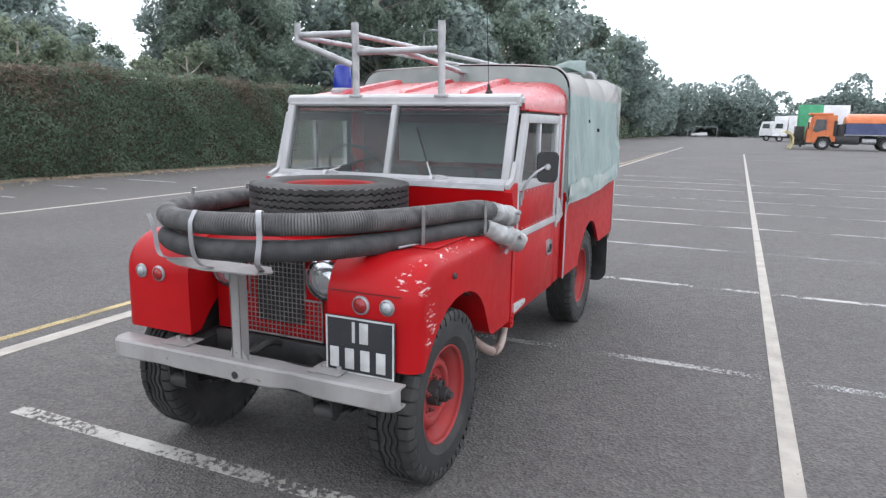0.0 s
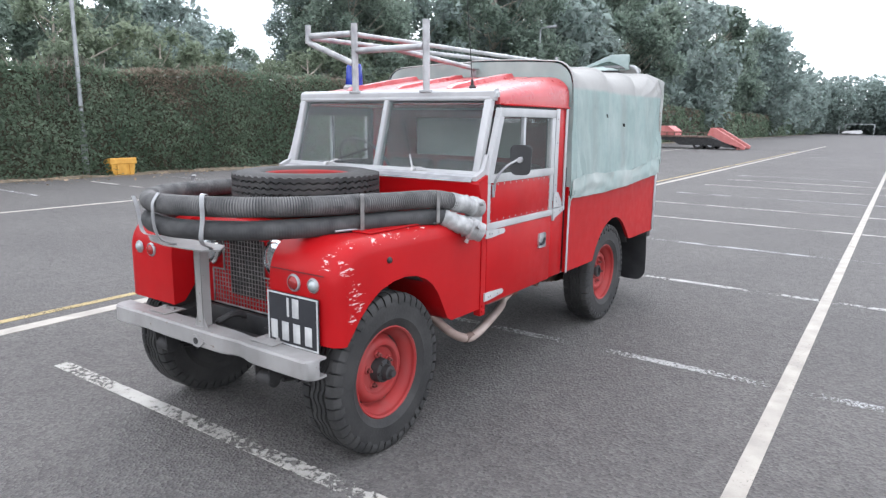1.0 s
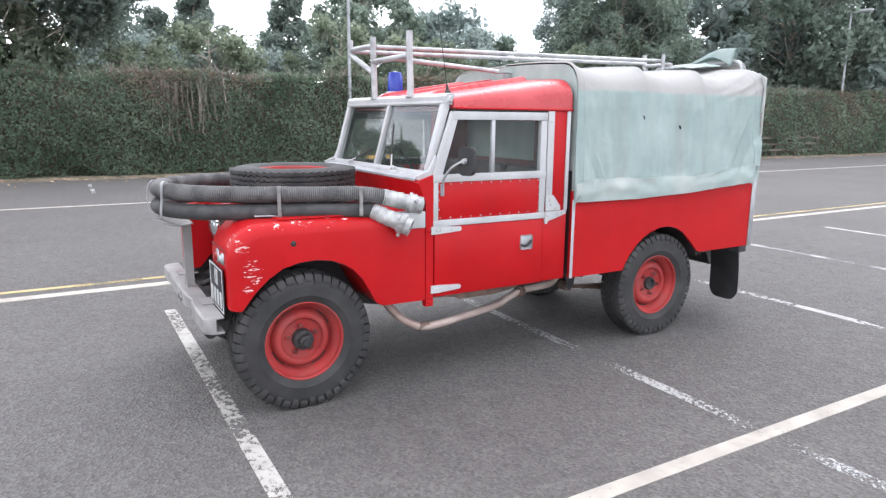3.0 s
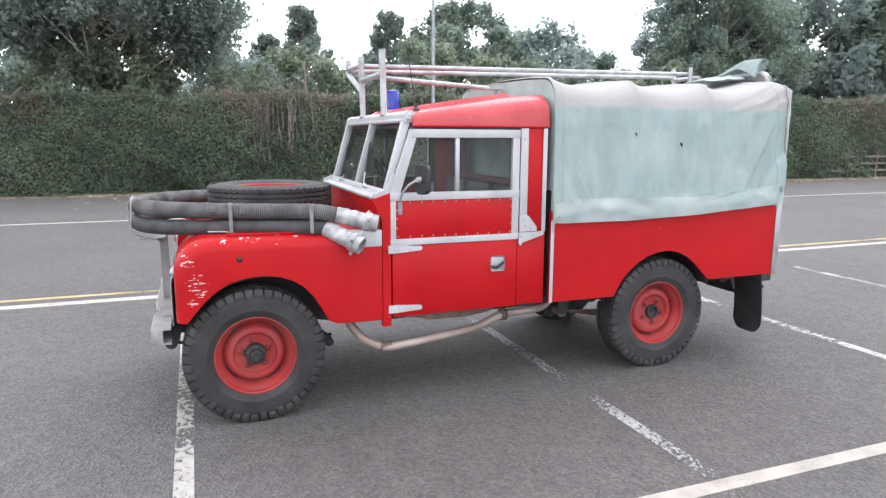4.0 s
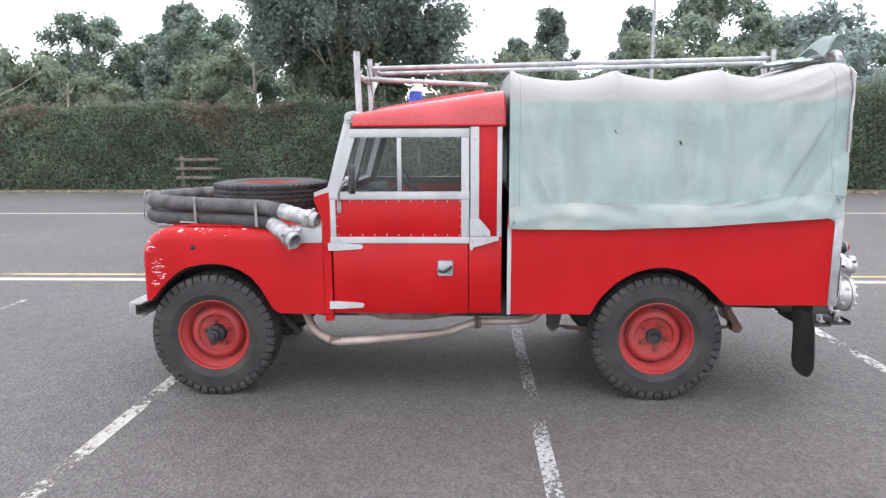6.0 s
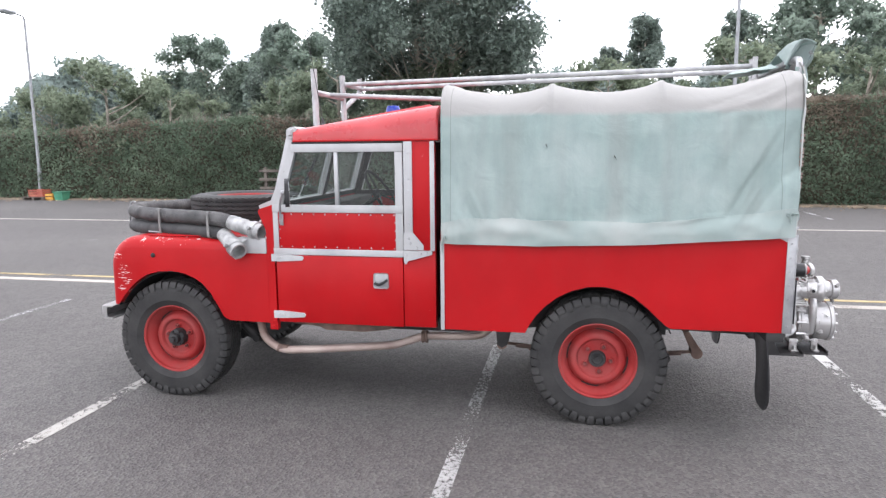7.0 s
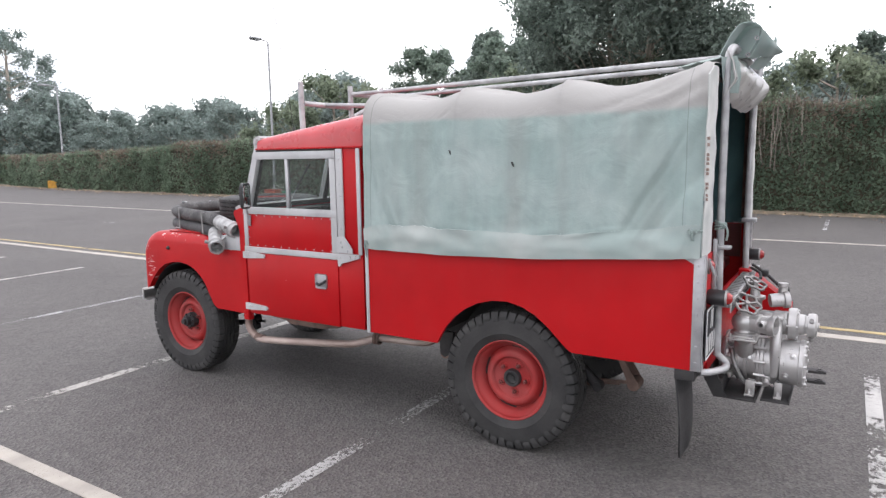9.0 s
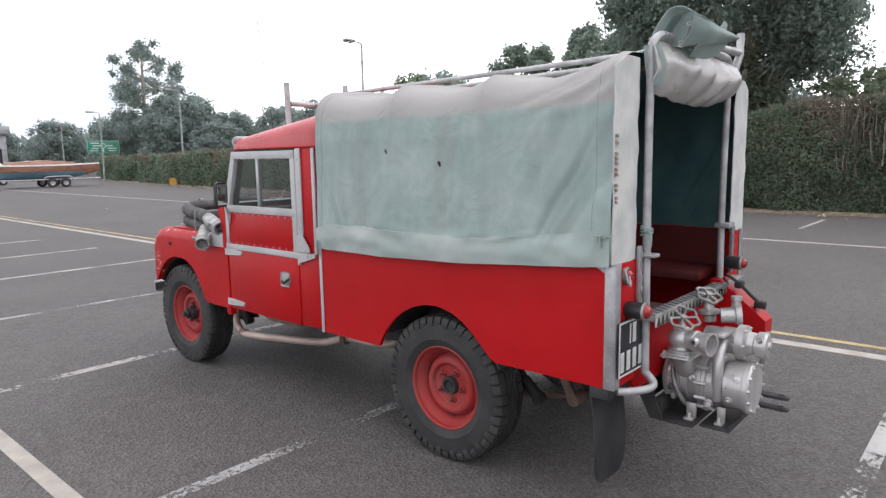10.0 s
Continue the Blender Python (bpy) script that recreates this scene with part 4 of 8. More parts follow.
def ribbed_tyre():
    """A road tyre: plain shoulders and six zigzag ribs round the tread."""
    b = B()
    prof = [(0.222, 0.066), (0.226, 0.082), (0.245, 0.094), (0.27, 0.0995), (0.30, 0.102), (0.322, 0.1015), (0.345, 0.098), (0.364, 0.092), (0.376, 0.086), (0.376, 0.0)]
    prof = prof + [(r, -h) for r, h in reversed(prof[:-1])]
    lathe(b, prof, (0, 0, 0), (1, 0, 0), 72, True)
    n = 216
    for i in range(6):
        c, wide = -0.075 + 0.030 * i, 0.0125
        rings = []
        for k in range(n):
            a = 2 * math.pi * k / n
            z = 0.0035 * (1 if k % 4 < 2 else -1)
            rings.append([b.verts.new((c + z + h, r * math.cos(a), r * math.sin(a))) for h, r in ((-wide, 0.374), (-wide + 0.002, 0.390), (wide - 0.002, 0.390), (wide, 0.374))])
        for k in range(n):
            p, q = rings[k], rings[(k + 1) % n]
            for j in range(3):
                b.faces.new((p[j], p[j + 1], q[j + 1], q[j]))
    return b


def rim_shape():
    b = B()
    lathe(b, [(0.214, 0.078), (0.222, 0.085), (0.229, 0.081), (0.226, 0.064), (0.211, 0.064), (0.206, 0.054), (0.200, 0.049), (0.182, 0.014), (0.178, 0.0), (0.173, -0.004), (0.168, 0.006), (0.158, 0.026),
              (0.148, 0.036), (0.136, 0.040), (0.124, 0.038), (0.117, 0.031), (0.113, 0.020), (0.106, 0.017), (0.05, 0.017), (0.05, 0.009), (0.10, 0.008), (0.15, 0.01), (0.17, -0.03), (0.19, -0.03), (0.2, -0.07), (0.222, -0.08), (0.228, -0.08), (0.226, -0.066), (0.208, -0.05), (0.208, 0.045)],
          (0, 0, 0), (1, 0, 0), 48, True)
    return b


NUT = surface("rusty_red_nut", (0.10, 0.030, 0.026), (0.22, 0.05, 0.045), 30, 0.6, 0.2)


def make_wheel(front, ribbed=False):
    ob = link_mesh("wheel", rim_shape(), RED_RIM)
    tagged(ob, "red steel wheel rim with worn paint")
    if ribbed:
        part("tyre", ribbed_tyre(), RUBBER, ob, "black tyre with zigzag ribs")
    else:
        part("tyre", tyre_shape(), RUBBER, ob, "black tyre with block tread")
    b = B()
    if front:
        lathe(b, [(0.0, 0.118), (0.018, 0.118), (0.020, 0.100), (0.034, 0.096), (0.036, 0.066), (0.056, 0.060), (0.060, 0.024), (0.062, 0.0), (0.0, 0.0)], (0, 0, 0), (1, 0, 0), 20)
        for k in range(6):
            a = math.pi / 3 * k
            lathe(b, [(0.0, 0.012), (0.009, 0.012), (0.010, 0.0), (0.0, 0.0)], (0.060, 0.046 * math.cos(a), 0.046 * math.sin(a)), (1, 0, 0), 6)
    else:
        lathe(b, [(0.0, 0.030), (0.012, 0.031), (0.014, 0.026), (0.030, 0.028), (0.034, 0.044), (0.046, 0.044), (0.050, 0.034), (0.051, 0.0), (0.0, 0.0)], (0, 0, 0), (1, 0, 0), 24)
    part("hub", b, BLACK, ob, "greasy black hub")
    b = B()
    lathe(b, [(0.0, -0.02), (0.15, -0.02), (0.165, -0.035), (0.168, -0.070), (0.206, -0.074), (0.206, -0.083), (0.10, -0.10), (0.0, -0.10)], (0, 0, 0), (1, 0, 0), 28)
    part("brake_drum", b, BLACK, ob)
    # black ring added over the red inner lip, as its shade below the truck
    b = B()
    lathe(b, [(0.190, -0.0815), (0.233, -0.0830), (0.236, -0.0900), (0.225, -0.0905), (0.190, -0.0890)], (0, 0, 0), (1, 0, 0), 36, True)
    part("rim_shade_ring", b, BLACK, ob, "black ring standing for shade on the inner rim")
    for k in range(5):
        a = 2 * math.pi * k / 5 + 0.4
        b = B()
        at = (0.0165, 0.079 * math.cos(a), 0.079 * math.sin(a))
        lathe(b, [(0.022, 0.0), (0.021, 0.006), (0.017, 0.010), (0.013, 0.009), (0.012, 0.003), (0.0, 0.003)], at, (1, 0, 0), 12)
        seat = part("nut_seat", b, RED_RIM, ob)
        b = B()
        lathe(b, [(0.0, 0.034), (0.0055, 0.034), (0.0065, 0.024), (0.0115, 0.022), (0.0115, 0.004), (0.0, 0.004)], at, (1, 0, 0), 6)
        part("wheel_nut", b, NUT, seat)
    for k in range(4):
        a0 = 90 * k + 20
        b = B()
        prism(b, arc(0, 0, 0.1785, 0.1785, a0, a0 + 34, 10) + arc(0, 0, 0.1725, 0.1725, a0 + 34, a0, 10), "x", -0.020, 0.0030)
        part("rim_slot", b, BLACK, ob)
    return ob


front_wheel = make_wheel(True)
rear_wheel = make_wheel(False)
front_wheel.parent = rear_wheel.parent = truck
front_wheel.matrix_basis = pose(0.640, -0.022, 0.388)
rear_wheel.matrix_basis = pose(0.652, 2.715, 0.388, 40)
for src, m in ((front_wheel, pose(-0.640, -0.022, 0.388, 25, 0, 180)), (rear_wheel, pose(-0.652, 2.715, 0.388, 75, 0, 180))):
    copy_thing(src, m)

# ---- bonnet and scuttle ----
bm = B()
loft(bm, [[(x, y, z0 + dz) for x, dz in ((-0.40, -0.03), (-0.385, 0.0), (-0.2, 0.012), (0.0, 0.015), (0.2, 0.012), (0.385, 0.0), (0.40, -0.03), (0.38, -0.045), (-0.38, -0.045))]
           for y, z0 in ((-0.29, 1.045), (-0.27, 1.072), (0.0, 1.080), (0.4, 1.088), (0.68, 1.094))])
part("bonnet", bm, RED, truck)
for s in (-1, 1):
    bm = B()
    box(bm, s * 0.56 - 0.165, s * 0.56 + 0.165, -0.15, 0.66, 1.0755, 1.083, 0.003)
    part("wing_top_plate", bm, RED, truck)
bm = B()
prism(bm, [(0.70, 0.62), (0.758, 0.62), (0.758, 1.285), (0.735, 1.283), (0.664, 1.262), (0.658, 1.248), (0.70, 1.14)], "x", -0.7465, 0.7465)
part("bulkhead", bm, RED, truck)
for s in (-1, 1):
    bm = B()
    x0, x1 = sorted((s * 0.747, s * 0.790))
    prism(bm, [(0.703, 0.505), (0.752, 0.505), (0.752, 1.29), (0.735, 1.285), (0.662, 1.262), (0.655, 1.245), (0.703, 1.13)], "x", x0, x1)
    for z in (0.53, 0.56, 0.96):
        box(bm, *sorted((s * 0.790, s * 0.797)), 0.712, 0.744, z - 0.007, z + 0.007, 0.003)
    part("bulkhead_pillar", bm, RED, truck)
bm = B()
prism(bm, [(0.655, 1.2655), (0.735, 1.2885), (0.735, 1.2935), (0.655, 1.2705), (0.650, 1.268), (0.648, 1.256), (0.652, 1.256)], "x", -0.745, 0.745)
part("cowl_ledge", bm, GALV, truck, "dull grey metal ledge below the windscreen")
bm = B()
box(bm, 0.55, 0.792, 0.50, 0.70, 0.985, 1.082, 0.006)
part("coupling_bracket", bm, SILVER, truck, "silver painted sheet bracket")

# ---- windscreen ----
WS = Matrix.Translation((0, 0.742, 1.275)) @ Matrix.Rotation(math.atan2(0.125, 0.44), 4, "X").inverted()
ws_h = 0.455


def ws_bar(x0, x1, y0, y1, z0, z1, bev=0.004):
    b = B()
    box(b, x0, x1, y0, y1, z0, z1, bev, 2, WS)
    return b


for x0, x1, z0, z1 in ((-0.745, 0.745, 0.0, 0.030), (-0.735, 0.735, ws_h - 0.02, ws_h), (-0.745, -0.700, 0.030, ws_h - 0.02), (0.700, 0.745, 0.030, ws_h - 0.02), (-0.016, 0.016, 0.030, ws_h - 0.02)):
    part("windscreen_frame", ws_bar(x0, x1, -0.02, 0.025, z0, z1), SILVER, truck)
for x0, x1 in ((-0.702, -0.014), (0.014, 0.702)):
    ob = part("windscreen_pane", ws_bar(x0, x1, 0.0, 0.004, 0.028, ws_h - 0.018, 0), WIND_GLASS, truck, "dusty windscreen glass")
    ob.visible_shadow = False
# black bars added behind the frame, for its backlit inner side
for x0, x1, z0, z1 in ((-0.735, 0.735, 0.002, 0.034), (-0.735, 0.735, ws_h - 0.026, ws_h - 0.002), (-0.738, -0.694, 0.0345, ws_h - 0.0265), (0.694, 0.738, 0.0345, ws_h - 0.0265), (-0.020, 0.020, 0.0345, ws_h - 0.0265)):
    part("frame_shade_bar", ws_bar(x0, x1, 0.0255, 0.034, z0, z1, 0.002), BLACK, truck, "black bar standing for shade on the windscreen frame's inner side")
bm = B()
box(bm, -0.735, 0.735, -0.05, -0.012, -0.022, 0.006, 0.005, 2, WS)
part("windscreen_sill", bm, GALV, truck, "dull grey aluminium sill under the windscreen")
for s in (-1, 1):
    bm = B()
    prism(bm, [(0.66, 1.262), (0.745, 1.275), (0.79, 1.40), (0.775, 1.40), (0.735, 1.315), (0.655, 1.285)], "x", *sorted((s * 0.748, s * 0.772)))
    part("windscreen_hinge", bm, SILVER, truck)


def wiper(x, z, tip):
    b = B()
    p0, p1 = WS @ Vector((x, -0.035, z)), WS @ Vector((tip[0], -0.028, tip[1]))
    lathe(b, [(0.0, 0.022), (0.012, 0.020), (0.018, 0.0), (0.0, 0.0)], p0 + Vector((0, 0.012, -0.004)), (0, -1, 0.2), 12)
    tube(b, [p0, p0.lerp(p1, 0.55)], 0.0045, 6)
    ob = part("wiper", b, STEEL, truck)
    b = B()
    tube(b, [p0.lerp(p1, 0.30), p1], 0.0065, 6)
    part("wiper_blade", b, BLACK, ob)
    b = B()
    tube(b, smooth_path([p0, p0 + Vector((0.05, -0.01, 0.012)), p0 + Vector((0.10, -0.005, 0.0)), p0 + Vector((0.03, -0.012, -0.012))]), 0.003, 5)
    part("wiper_link", b, STEEL, ob)


wiper(-0.40, 0.020, (-0.06, 0.13))
wiper(0.30, 0.020, (0.17, 0.30))

# ---- cab roof ----
def roof_section(y, top, low, wide, shoulder):
    pts = []
    pts.append((-wide, y, low))
    for a in range(0, 91, 15):
        pts.append((-wide + shoulder - shoulder * math.cos(radians(a)), y, top - 0.012 - shoulder * 0.8 + shoulder * 0.8 * math.sin(radians(a))))
    for x in (-0.4, 0.0, 0.4):
        pts.append((x, y, top - 0.012 + 0.014 * (1 - (x / 0.6) ** 2)))
    for a in range(90, -1, -15):
        pts.append((wide - shoulder + shoulder * math.cos(radians(a)), y, top - 0.012 - shoulder * 0.8 + shoulder * 0.8 * math.sin(radians(a))))
    pts.append((wide, y, low))
    return pts


bm = B()
loft(bm, [roof_section(0.895, 1.752, 1.672, 0.768, 0.05), roof_section(0.93, 1.762, 1.672, 0.772, 0.07), roof_section(1.2, 1.805, 1.672, 0.776, 0.10), roof_section(1.5, 1.85, 1.672, 0.78, 0.13),
           roof_section(1.72, 1.882, 1.672, 0.782, 0.15), roof_section(1.775, 1.886, 1.672, 0.782, 0.15), roof_section(1.787, 1.872, 1.672, 0.775, 0.15)])
roof = part("cab_roof", bm, RED_ROOF, truck, "sun-faded red cab roof with pressed ribs")
for s in (-1, 1):
    bm = B()
    box(bm, *sorted((s * 0.770, s * 0.792)), 0.90, 1.785, 1.667, 1.678, 0.003)
    part("gutter", bm, RED, roof)
    # black strips added so that the gaps round the door look shaded
    bm = B()
    box(bm, *sorted((s * 0.750, s * 0.778)), 0.89, 1.580, 1.6545, 1.6665)
    box(bm, *sorted((s * 0.745, s * 0.776)), 1.5765, 1.5835, 0.565, 1.662)
    part("door_gap_shade", bm, BLACK, truck, "black strip standing for shade in the door gaps")
for x in (-0.42, -0.02, 0.38):
    bm = B()
    loft(bm, [[(x - w, y, z - 0.012), (x - w * 0.6, y, z + h), (x + w * 0.6, y, z + h), (x + w, y, z - 0.012)] for y, z, h, w in
              ((0.96, 1.766, 0.0, 0.025), (1.00, 1.773, 0.016, 0.045), (1.35, 1.8275, 0.022, 0.050), (1.66, 1.873, 0.024, 0.052), (1.69, 1.877, 0.0, 0.04))])
    part("roof_rib", bm, RED_ROOF, roof)
bm = B()
prism(bm, [(0.846, 1.710), (0.850, 1.692), (0.90, 1.692), (0.91, 1.748), (0.895, 1.760), (0.864, 1.753), (0.849, 1.740)], "x", -0.768, 0.772)
bmesh.ops.bevel(bm, geom=[e for e in bm.edges if abs(e.verts[0].co.x) > 0.76 and abs(e.verts[1].co.x) > 0.76 and e.verts[0].co.x * e.verts[1].co.x > 0], offset=0.018, segments=3, affect="EDGES")
part("roof_front_lip", bm, SILVER, roof, "silver painted lip above the windscreen")


# ---- doors ----
def door(s):
    """One cab door with its sliding-window top; s is 1 or -1 for the side."""
    def bx(x0, x1, y0, y1, z0, z1, bev=0.002):
        b = B()
        box(b, *sorted((s * x0, s * x1)), y0, y1, z0, z1, bev)
        return b
    ob = part("cab_door", bx(0.750, 0.788, 0.762, 1.570, 0.556, 0.982, 0.006), RED, truck, "closed red cab door with silver window frame")
    part("top_panel", bx(0.762, 0.784, 0.785, 1.535, 1.022, 1.245), RED, ob)
    part("frame_rail", bx(0.752, 0.794, 0.750, 1.578, 0.984, 1.022), SILVER, ob)
    part("frame_rail", bx(0.758, 0.792, 0.750, 1.578, 1.245, 1.290), SILVER, ob)
    part("frame_rail", bx(0.758, 0.792, 0.886, 1.578, 1.606, 1.654, 0.002), SILVER, ob)
    part("frame_post", bx(0.756, 0.790, 1.530, 1.576, 1.022, 1.6055), SILVER, ob)
    part("frame_post", bx(0.756, 0.790, 0.752, 0.785, 1.022, 1.2445), SILVER, ob)
    b = B()
    prism(b, [(0.752, 1.2905), (0.812, 1.2905), (0.910, 1.6055), (0.862, 1.6055)], "x", *sorted((s * 0.757, s * 0.791)))
    part("frame_post", b, SILVER, ob)
    # black strips added inside the frame, where its back would be in shade
    b = B()
    prism(b, [(0.752, 1.2905), (0.815, 1.2905), (0.913, 1.6055), (0.862, 1.6055)], "x", *sorted((s * 0.7495, s * 0.7565)))
    for y0, y1, z0, z1 in ((0.755, 1.576, 1.24, 1.290), (0.888, 1.576, 1.606, 1.652), (1.527, 1.576, 1.2905, 1.6055)):
        box(b, *sorted((s * 0.7495, s * 0.7555)), y0, y1, z0, z1)
    part("frame_shade_bar", b, BLACK, ob, "black bar standing for shade on the window frame's inner side")
    b = B()
    prism(b, [(0.862, 1.606), (0.886, 1.606), (0.886, 1.654), (0.876, 1.654)], "x", *sorted((s * 0.757, s * 0.791)))
    part("frame_corner", b, SILVER, ob)
    b = B()
    prism(b, [(0.806, 1.288), (1.185, 1.288), (1.185, 1.608), (0.908, 1.608)], "x", *sorted((s * 0.768, s * 0.772)))
    g = part("sliding_pane", b, DOOR_GLASS, ob)
    g.visible_shadow = False
    g = part("sliding_pane", bx(0.776, 0.780, 1.165, 1.532, 1.288, 1.608, 0), DOOR_GLASS, ob)
    g.visible_shadow = False
    part("window_divider", bx(0.763, 0.787, 1.155, 1.180, 1.2905, 1.6055), GALV, ob)
    for z in (0.965, 0.607):
        b = B()
        prism(b, [(0.735, z - 0.024), (0.790, z - 0.024), (0.935, z - 0.014), (0.945, z), (0.935, z + 0.012), (0.79, z + 0.022), (0.735, z + 0.022)], "x", *sorted((s * 0.7885, s * 0.799)))
        for y in (0.775, 0.80, 0.875):
            lathe(b, [(0.0, 0.006), (0.007, 0.005), (0.009, 0.0), (0.0, 0.0)], (s * 0.799, y, z), (s, 0, 0), 8)
        part("door_hinge", b, SILVER, ob, "silver strap hinge")
    b = bx(0.7885, 0.7925, 1.388, 1.482, 0.790, 0.885, 0.012)
    h = part("handle_recess", b, GALV, ob, "worn bare metal handle recess")
    b = B()
    tube(b, smooth_path([(s * 0.794, 1.395, 0.822), (s * 0.803, 1.42, 0.815), (s * 0.805, 1.445, 0.825), (s * 0.797, 1.474, 0.845)]), 0.008, 8)
    part("handle", b, BLACK, ob, "dark handle")
    for k in range(11):
        for z in (1.034, 1.234):
            b = B()
            lathe(b, [(0.0, 0.004), (0.004, 0.003), (0.0055, 0.0), (0.0, 0.0)], (s * 0.784, 0.80 + 0.072 * k, z), (s, 0, 0), 6)
            part("rivet", b, GALV, ob)
    for z in (1.085, 1.14, 1.19):
        for y in (0.793, 1.527):
            b = B()
            lathe(b, [(0.0, 0.004), (0.004, 0.003), (0.0055, 0.0), (0.0, 0.0)], (s * 0.784, y, z), (s, 0, 0), 6)
            part("rivet", b, GALV, ob)
    b = bx(0.787, 0.797, 0.797, 0.822, 1.165, 1.235, 0.003)
    part("mirror_bracket", b, GALV, ob)
    return ob


for s in (1, -1):
    door(s)
    bm = B()
    box(bm, *sorted((s * 0.740, s * 0.782)), 1.574, 1.768, 0.560, 1.010, 0.003)
    part("rear_cab_panel", bm, RED, truck)
    bm = B()
    box(bm, *sorted((s * 0.740, s * 0.780)), 1.584, 1.768, 1.010, 1.666, 0.003)
    part("rear_cab_panel", bm, RED, truck)
    bm = B()
    box(bm, *sorted((s * 0.7805, s * 0.792)), 1.583, 1.634, 1.075, 1.664, 0.003)
    for z in (1.10, 1.18, 1.38, 1.45, 1.60):
        lathe(bm, [(0.0, 0.006), (0.006, 0.005), (0.008, 0.0), (0.0, 0.0)], (s * 0.792, 1.61, z), (s, 0, 0), 6)
    part("pillar_strip", bm, SILVER, truck)
    bm = B()
    box(bm, *sorted((s * 0.7805, s * 0.790)), 1.739, 1.7665, 1.025, 1.664, 0.002)
    for k in range(9):
        lathe(bm, [(0.0, 0.003), (0.003, 0.0025), (0.0045, 0.0), (0.0, 0.0)], (s * 0.790, 1.753, 1.07 + 0.069 * k), (s, 0, 0), 6)
    part("pillar_strip", bm, SILVER, truck)
    bm = B()
    prism(bm, [(1.580, 1.030), (1.700, 1.030), (1.700, 1.058), (1.640, 1.13), (1.580, 1.13)], "x", *sorted((s * 0.7925, s * 0.799)))
    prism(bm, [(1.580, 1.026), (1.750, 1.026), (1.750, 1.004), (1.640, 0.972), (1.602, 0.962), (1.595, 0.945), (1.585, 0.945), (1.580, 0.965)], "x", *sorted((s * 0.783, s * 0.798)))
    for y, z in ((1.61, 1.10), (1.62, 1.07), (1.66, 1.045), (1.60, 1.0), (1.68, 1.008), (1.72, 1.012)):
        lathe(bm, [(0.0, 0.006), (0.006, 0.005), (0.009, 0.0), (0.0, 0.0)], (s * 0.7985, y, z), (s, 0, 0), 6)
    part("latch_plate", bm, SILVER, truck, "silver bolted latch plate")

# mirror on its arm
bm = B()
tube(bm, smooth_path([(0.797, 0.81, 1.20), (0.81, 0.81, 1.27), (0.85, 0.84, 1.335), (0.90, 0.885, 1.375), (0.915, 0.90, 1.385)]), 0.007, 8)
arm = part("door_mirror", bm, GALV, truck, "black oval mirror on a bent silver arm")
bm = B()
prism(bm, arc(0.030, 0.055, 0.034, 0.034, 0, 90, 5) + arc(-0.030, 0.055, 0.034, 0.034, 90, 180, 5) + arc(-0.028, -0.055, 0.032, 0.034, 180, 270, 5) + arc(0.028, -0.055, 0.032, 0.034, 270, 360, 5), "y", -0.012, 0.014)
bmesh.ops.bevel(bm, geom=[e for e in bm.edges if abs(e.verts[0].co.y + 0.012) < 1e-4 and abs(e.verts[1].co.y + 0.012) < 1e-4], offset=0.008, segments=3, affect="EDGES")
part("mirror_head", turned(bm, pose(0.905, 0.905, 1.372, 0, 0, 22) @ Matrix.Scale(0.93, 4)), MAT_BLACK, arm)
bm = B()
box(bm, -0.052, 0.052, 0.0145, 0.017, -0.074, 0.074, 0.001)
part("mirror_glass", turned(bm, pose(0.905, 0.905, 1.372, 0, 0, 22) @ Matrix.Scale(0.93, 4)), CHROME, arm)
bm = B()
lathe(bm, [(0.0, 0.02), (0.014, 0.018), (0.018, 0.0), (0.0, 0.0)], (0.91, 0.889, 1.372), (0.3, -0.9, 0), 12)
part("mirror_clamp", bm, GALV, arm)

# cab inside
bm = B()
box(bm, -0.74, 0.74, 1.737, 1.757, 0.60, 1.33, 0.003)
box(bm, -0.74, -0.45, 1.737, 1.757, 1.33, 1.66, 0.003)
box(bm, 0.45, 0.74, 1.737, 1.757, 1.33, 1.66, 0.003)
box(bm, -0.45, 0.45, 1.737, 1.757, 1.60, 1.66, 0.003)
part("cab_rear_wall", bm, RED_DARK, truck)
bm = B()
box(bm, -0.74, 0.74, 0.76, 1.758, 0.58, 0.61)
part("cab_floor", bm, BLACK, truck)
bm = B()
box(bm, -0.74, 0.74, 0.775, 0.92, 1.08, 1.26, 0.02)
box(bm, -0.2, 0.2, 0.80, 0.95, 1.12, 1.26, 0.02)
part("dashboard", bm, BLACK, truck)
for x in (-0.45, 0.0, 0.45):
    bm = B()
    box(bm, x - 0.20, x + 0.20, 1.25, 1.66, 0.80, 0.92, 0.03)
    ob = part("cab_seat", bm, SEAT, truck, "dark vinyl cab seat")
    bm = B()
    box(bm, x - 0.20, x + 0.20, 1.63, 1.73, 0.90, 1.30, 0.04)
    part("backrest", bm, SEAT, ob)
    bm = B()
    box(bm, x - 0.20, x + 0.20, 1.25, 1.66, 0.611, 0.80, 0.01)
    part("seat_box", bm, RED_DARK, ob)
bm = B()
c = Vector((-0.40, 1.10, 1.285))
m = Matrix.Translation(c) @ Matrix.Rotation(radians(-56), 4, "X")
tube(bm, [m @ Vector((0.205 * math.cos(2 * math.pi * k / 32), 0.205 * math.sin(2 * math.pi * k / 32), 0)) for k in range(32)], 0.011, 8, closed=True)
for a in (0.4, 2.75, 4.71):
    tube(bm, [m @ Vector((0, 0, -0.02)), m @ Vector((0.205 * math.cos(a), 0.205 * math.sin(a), 0))], 0.007, 6)
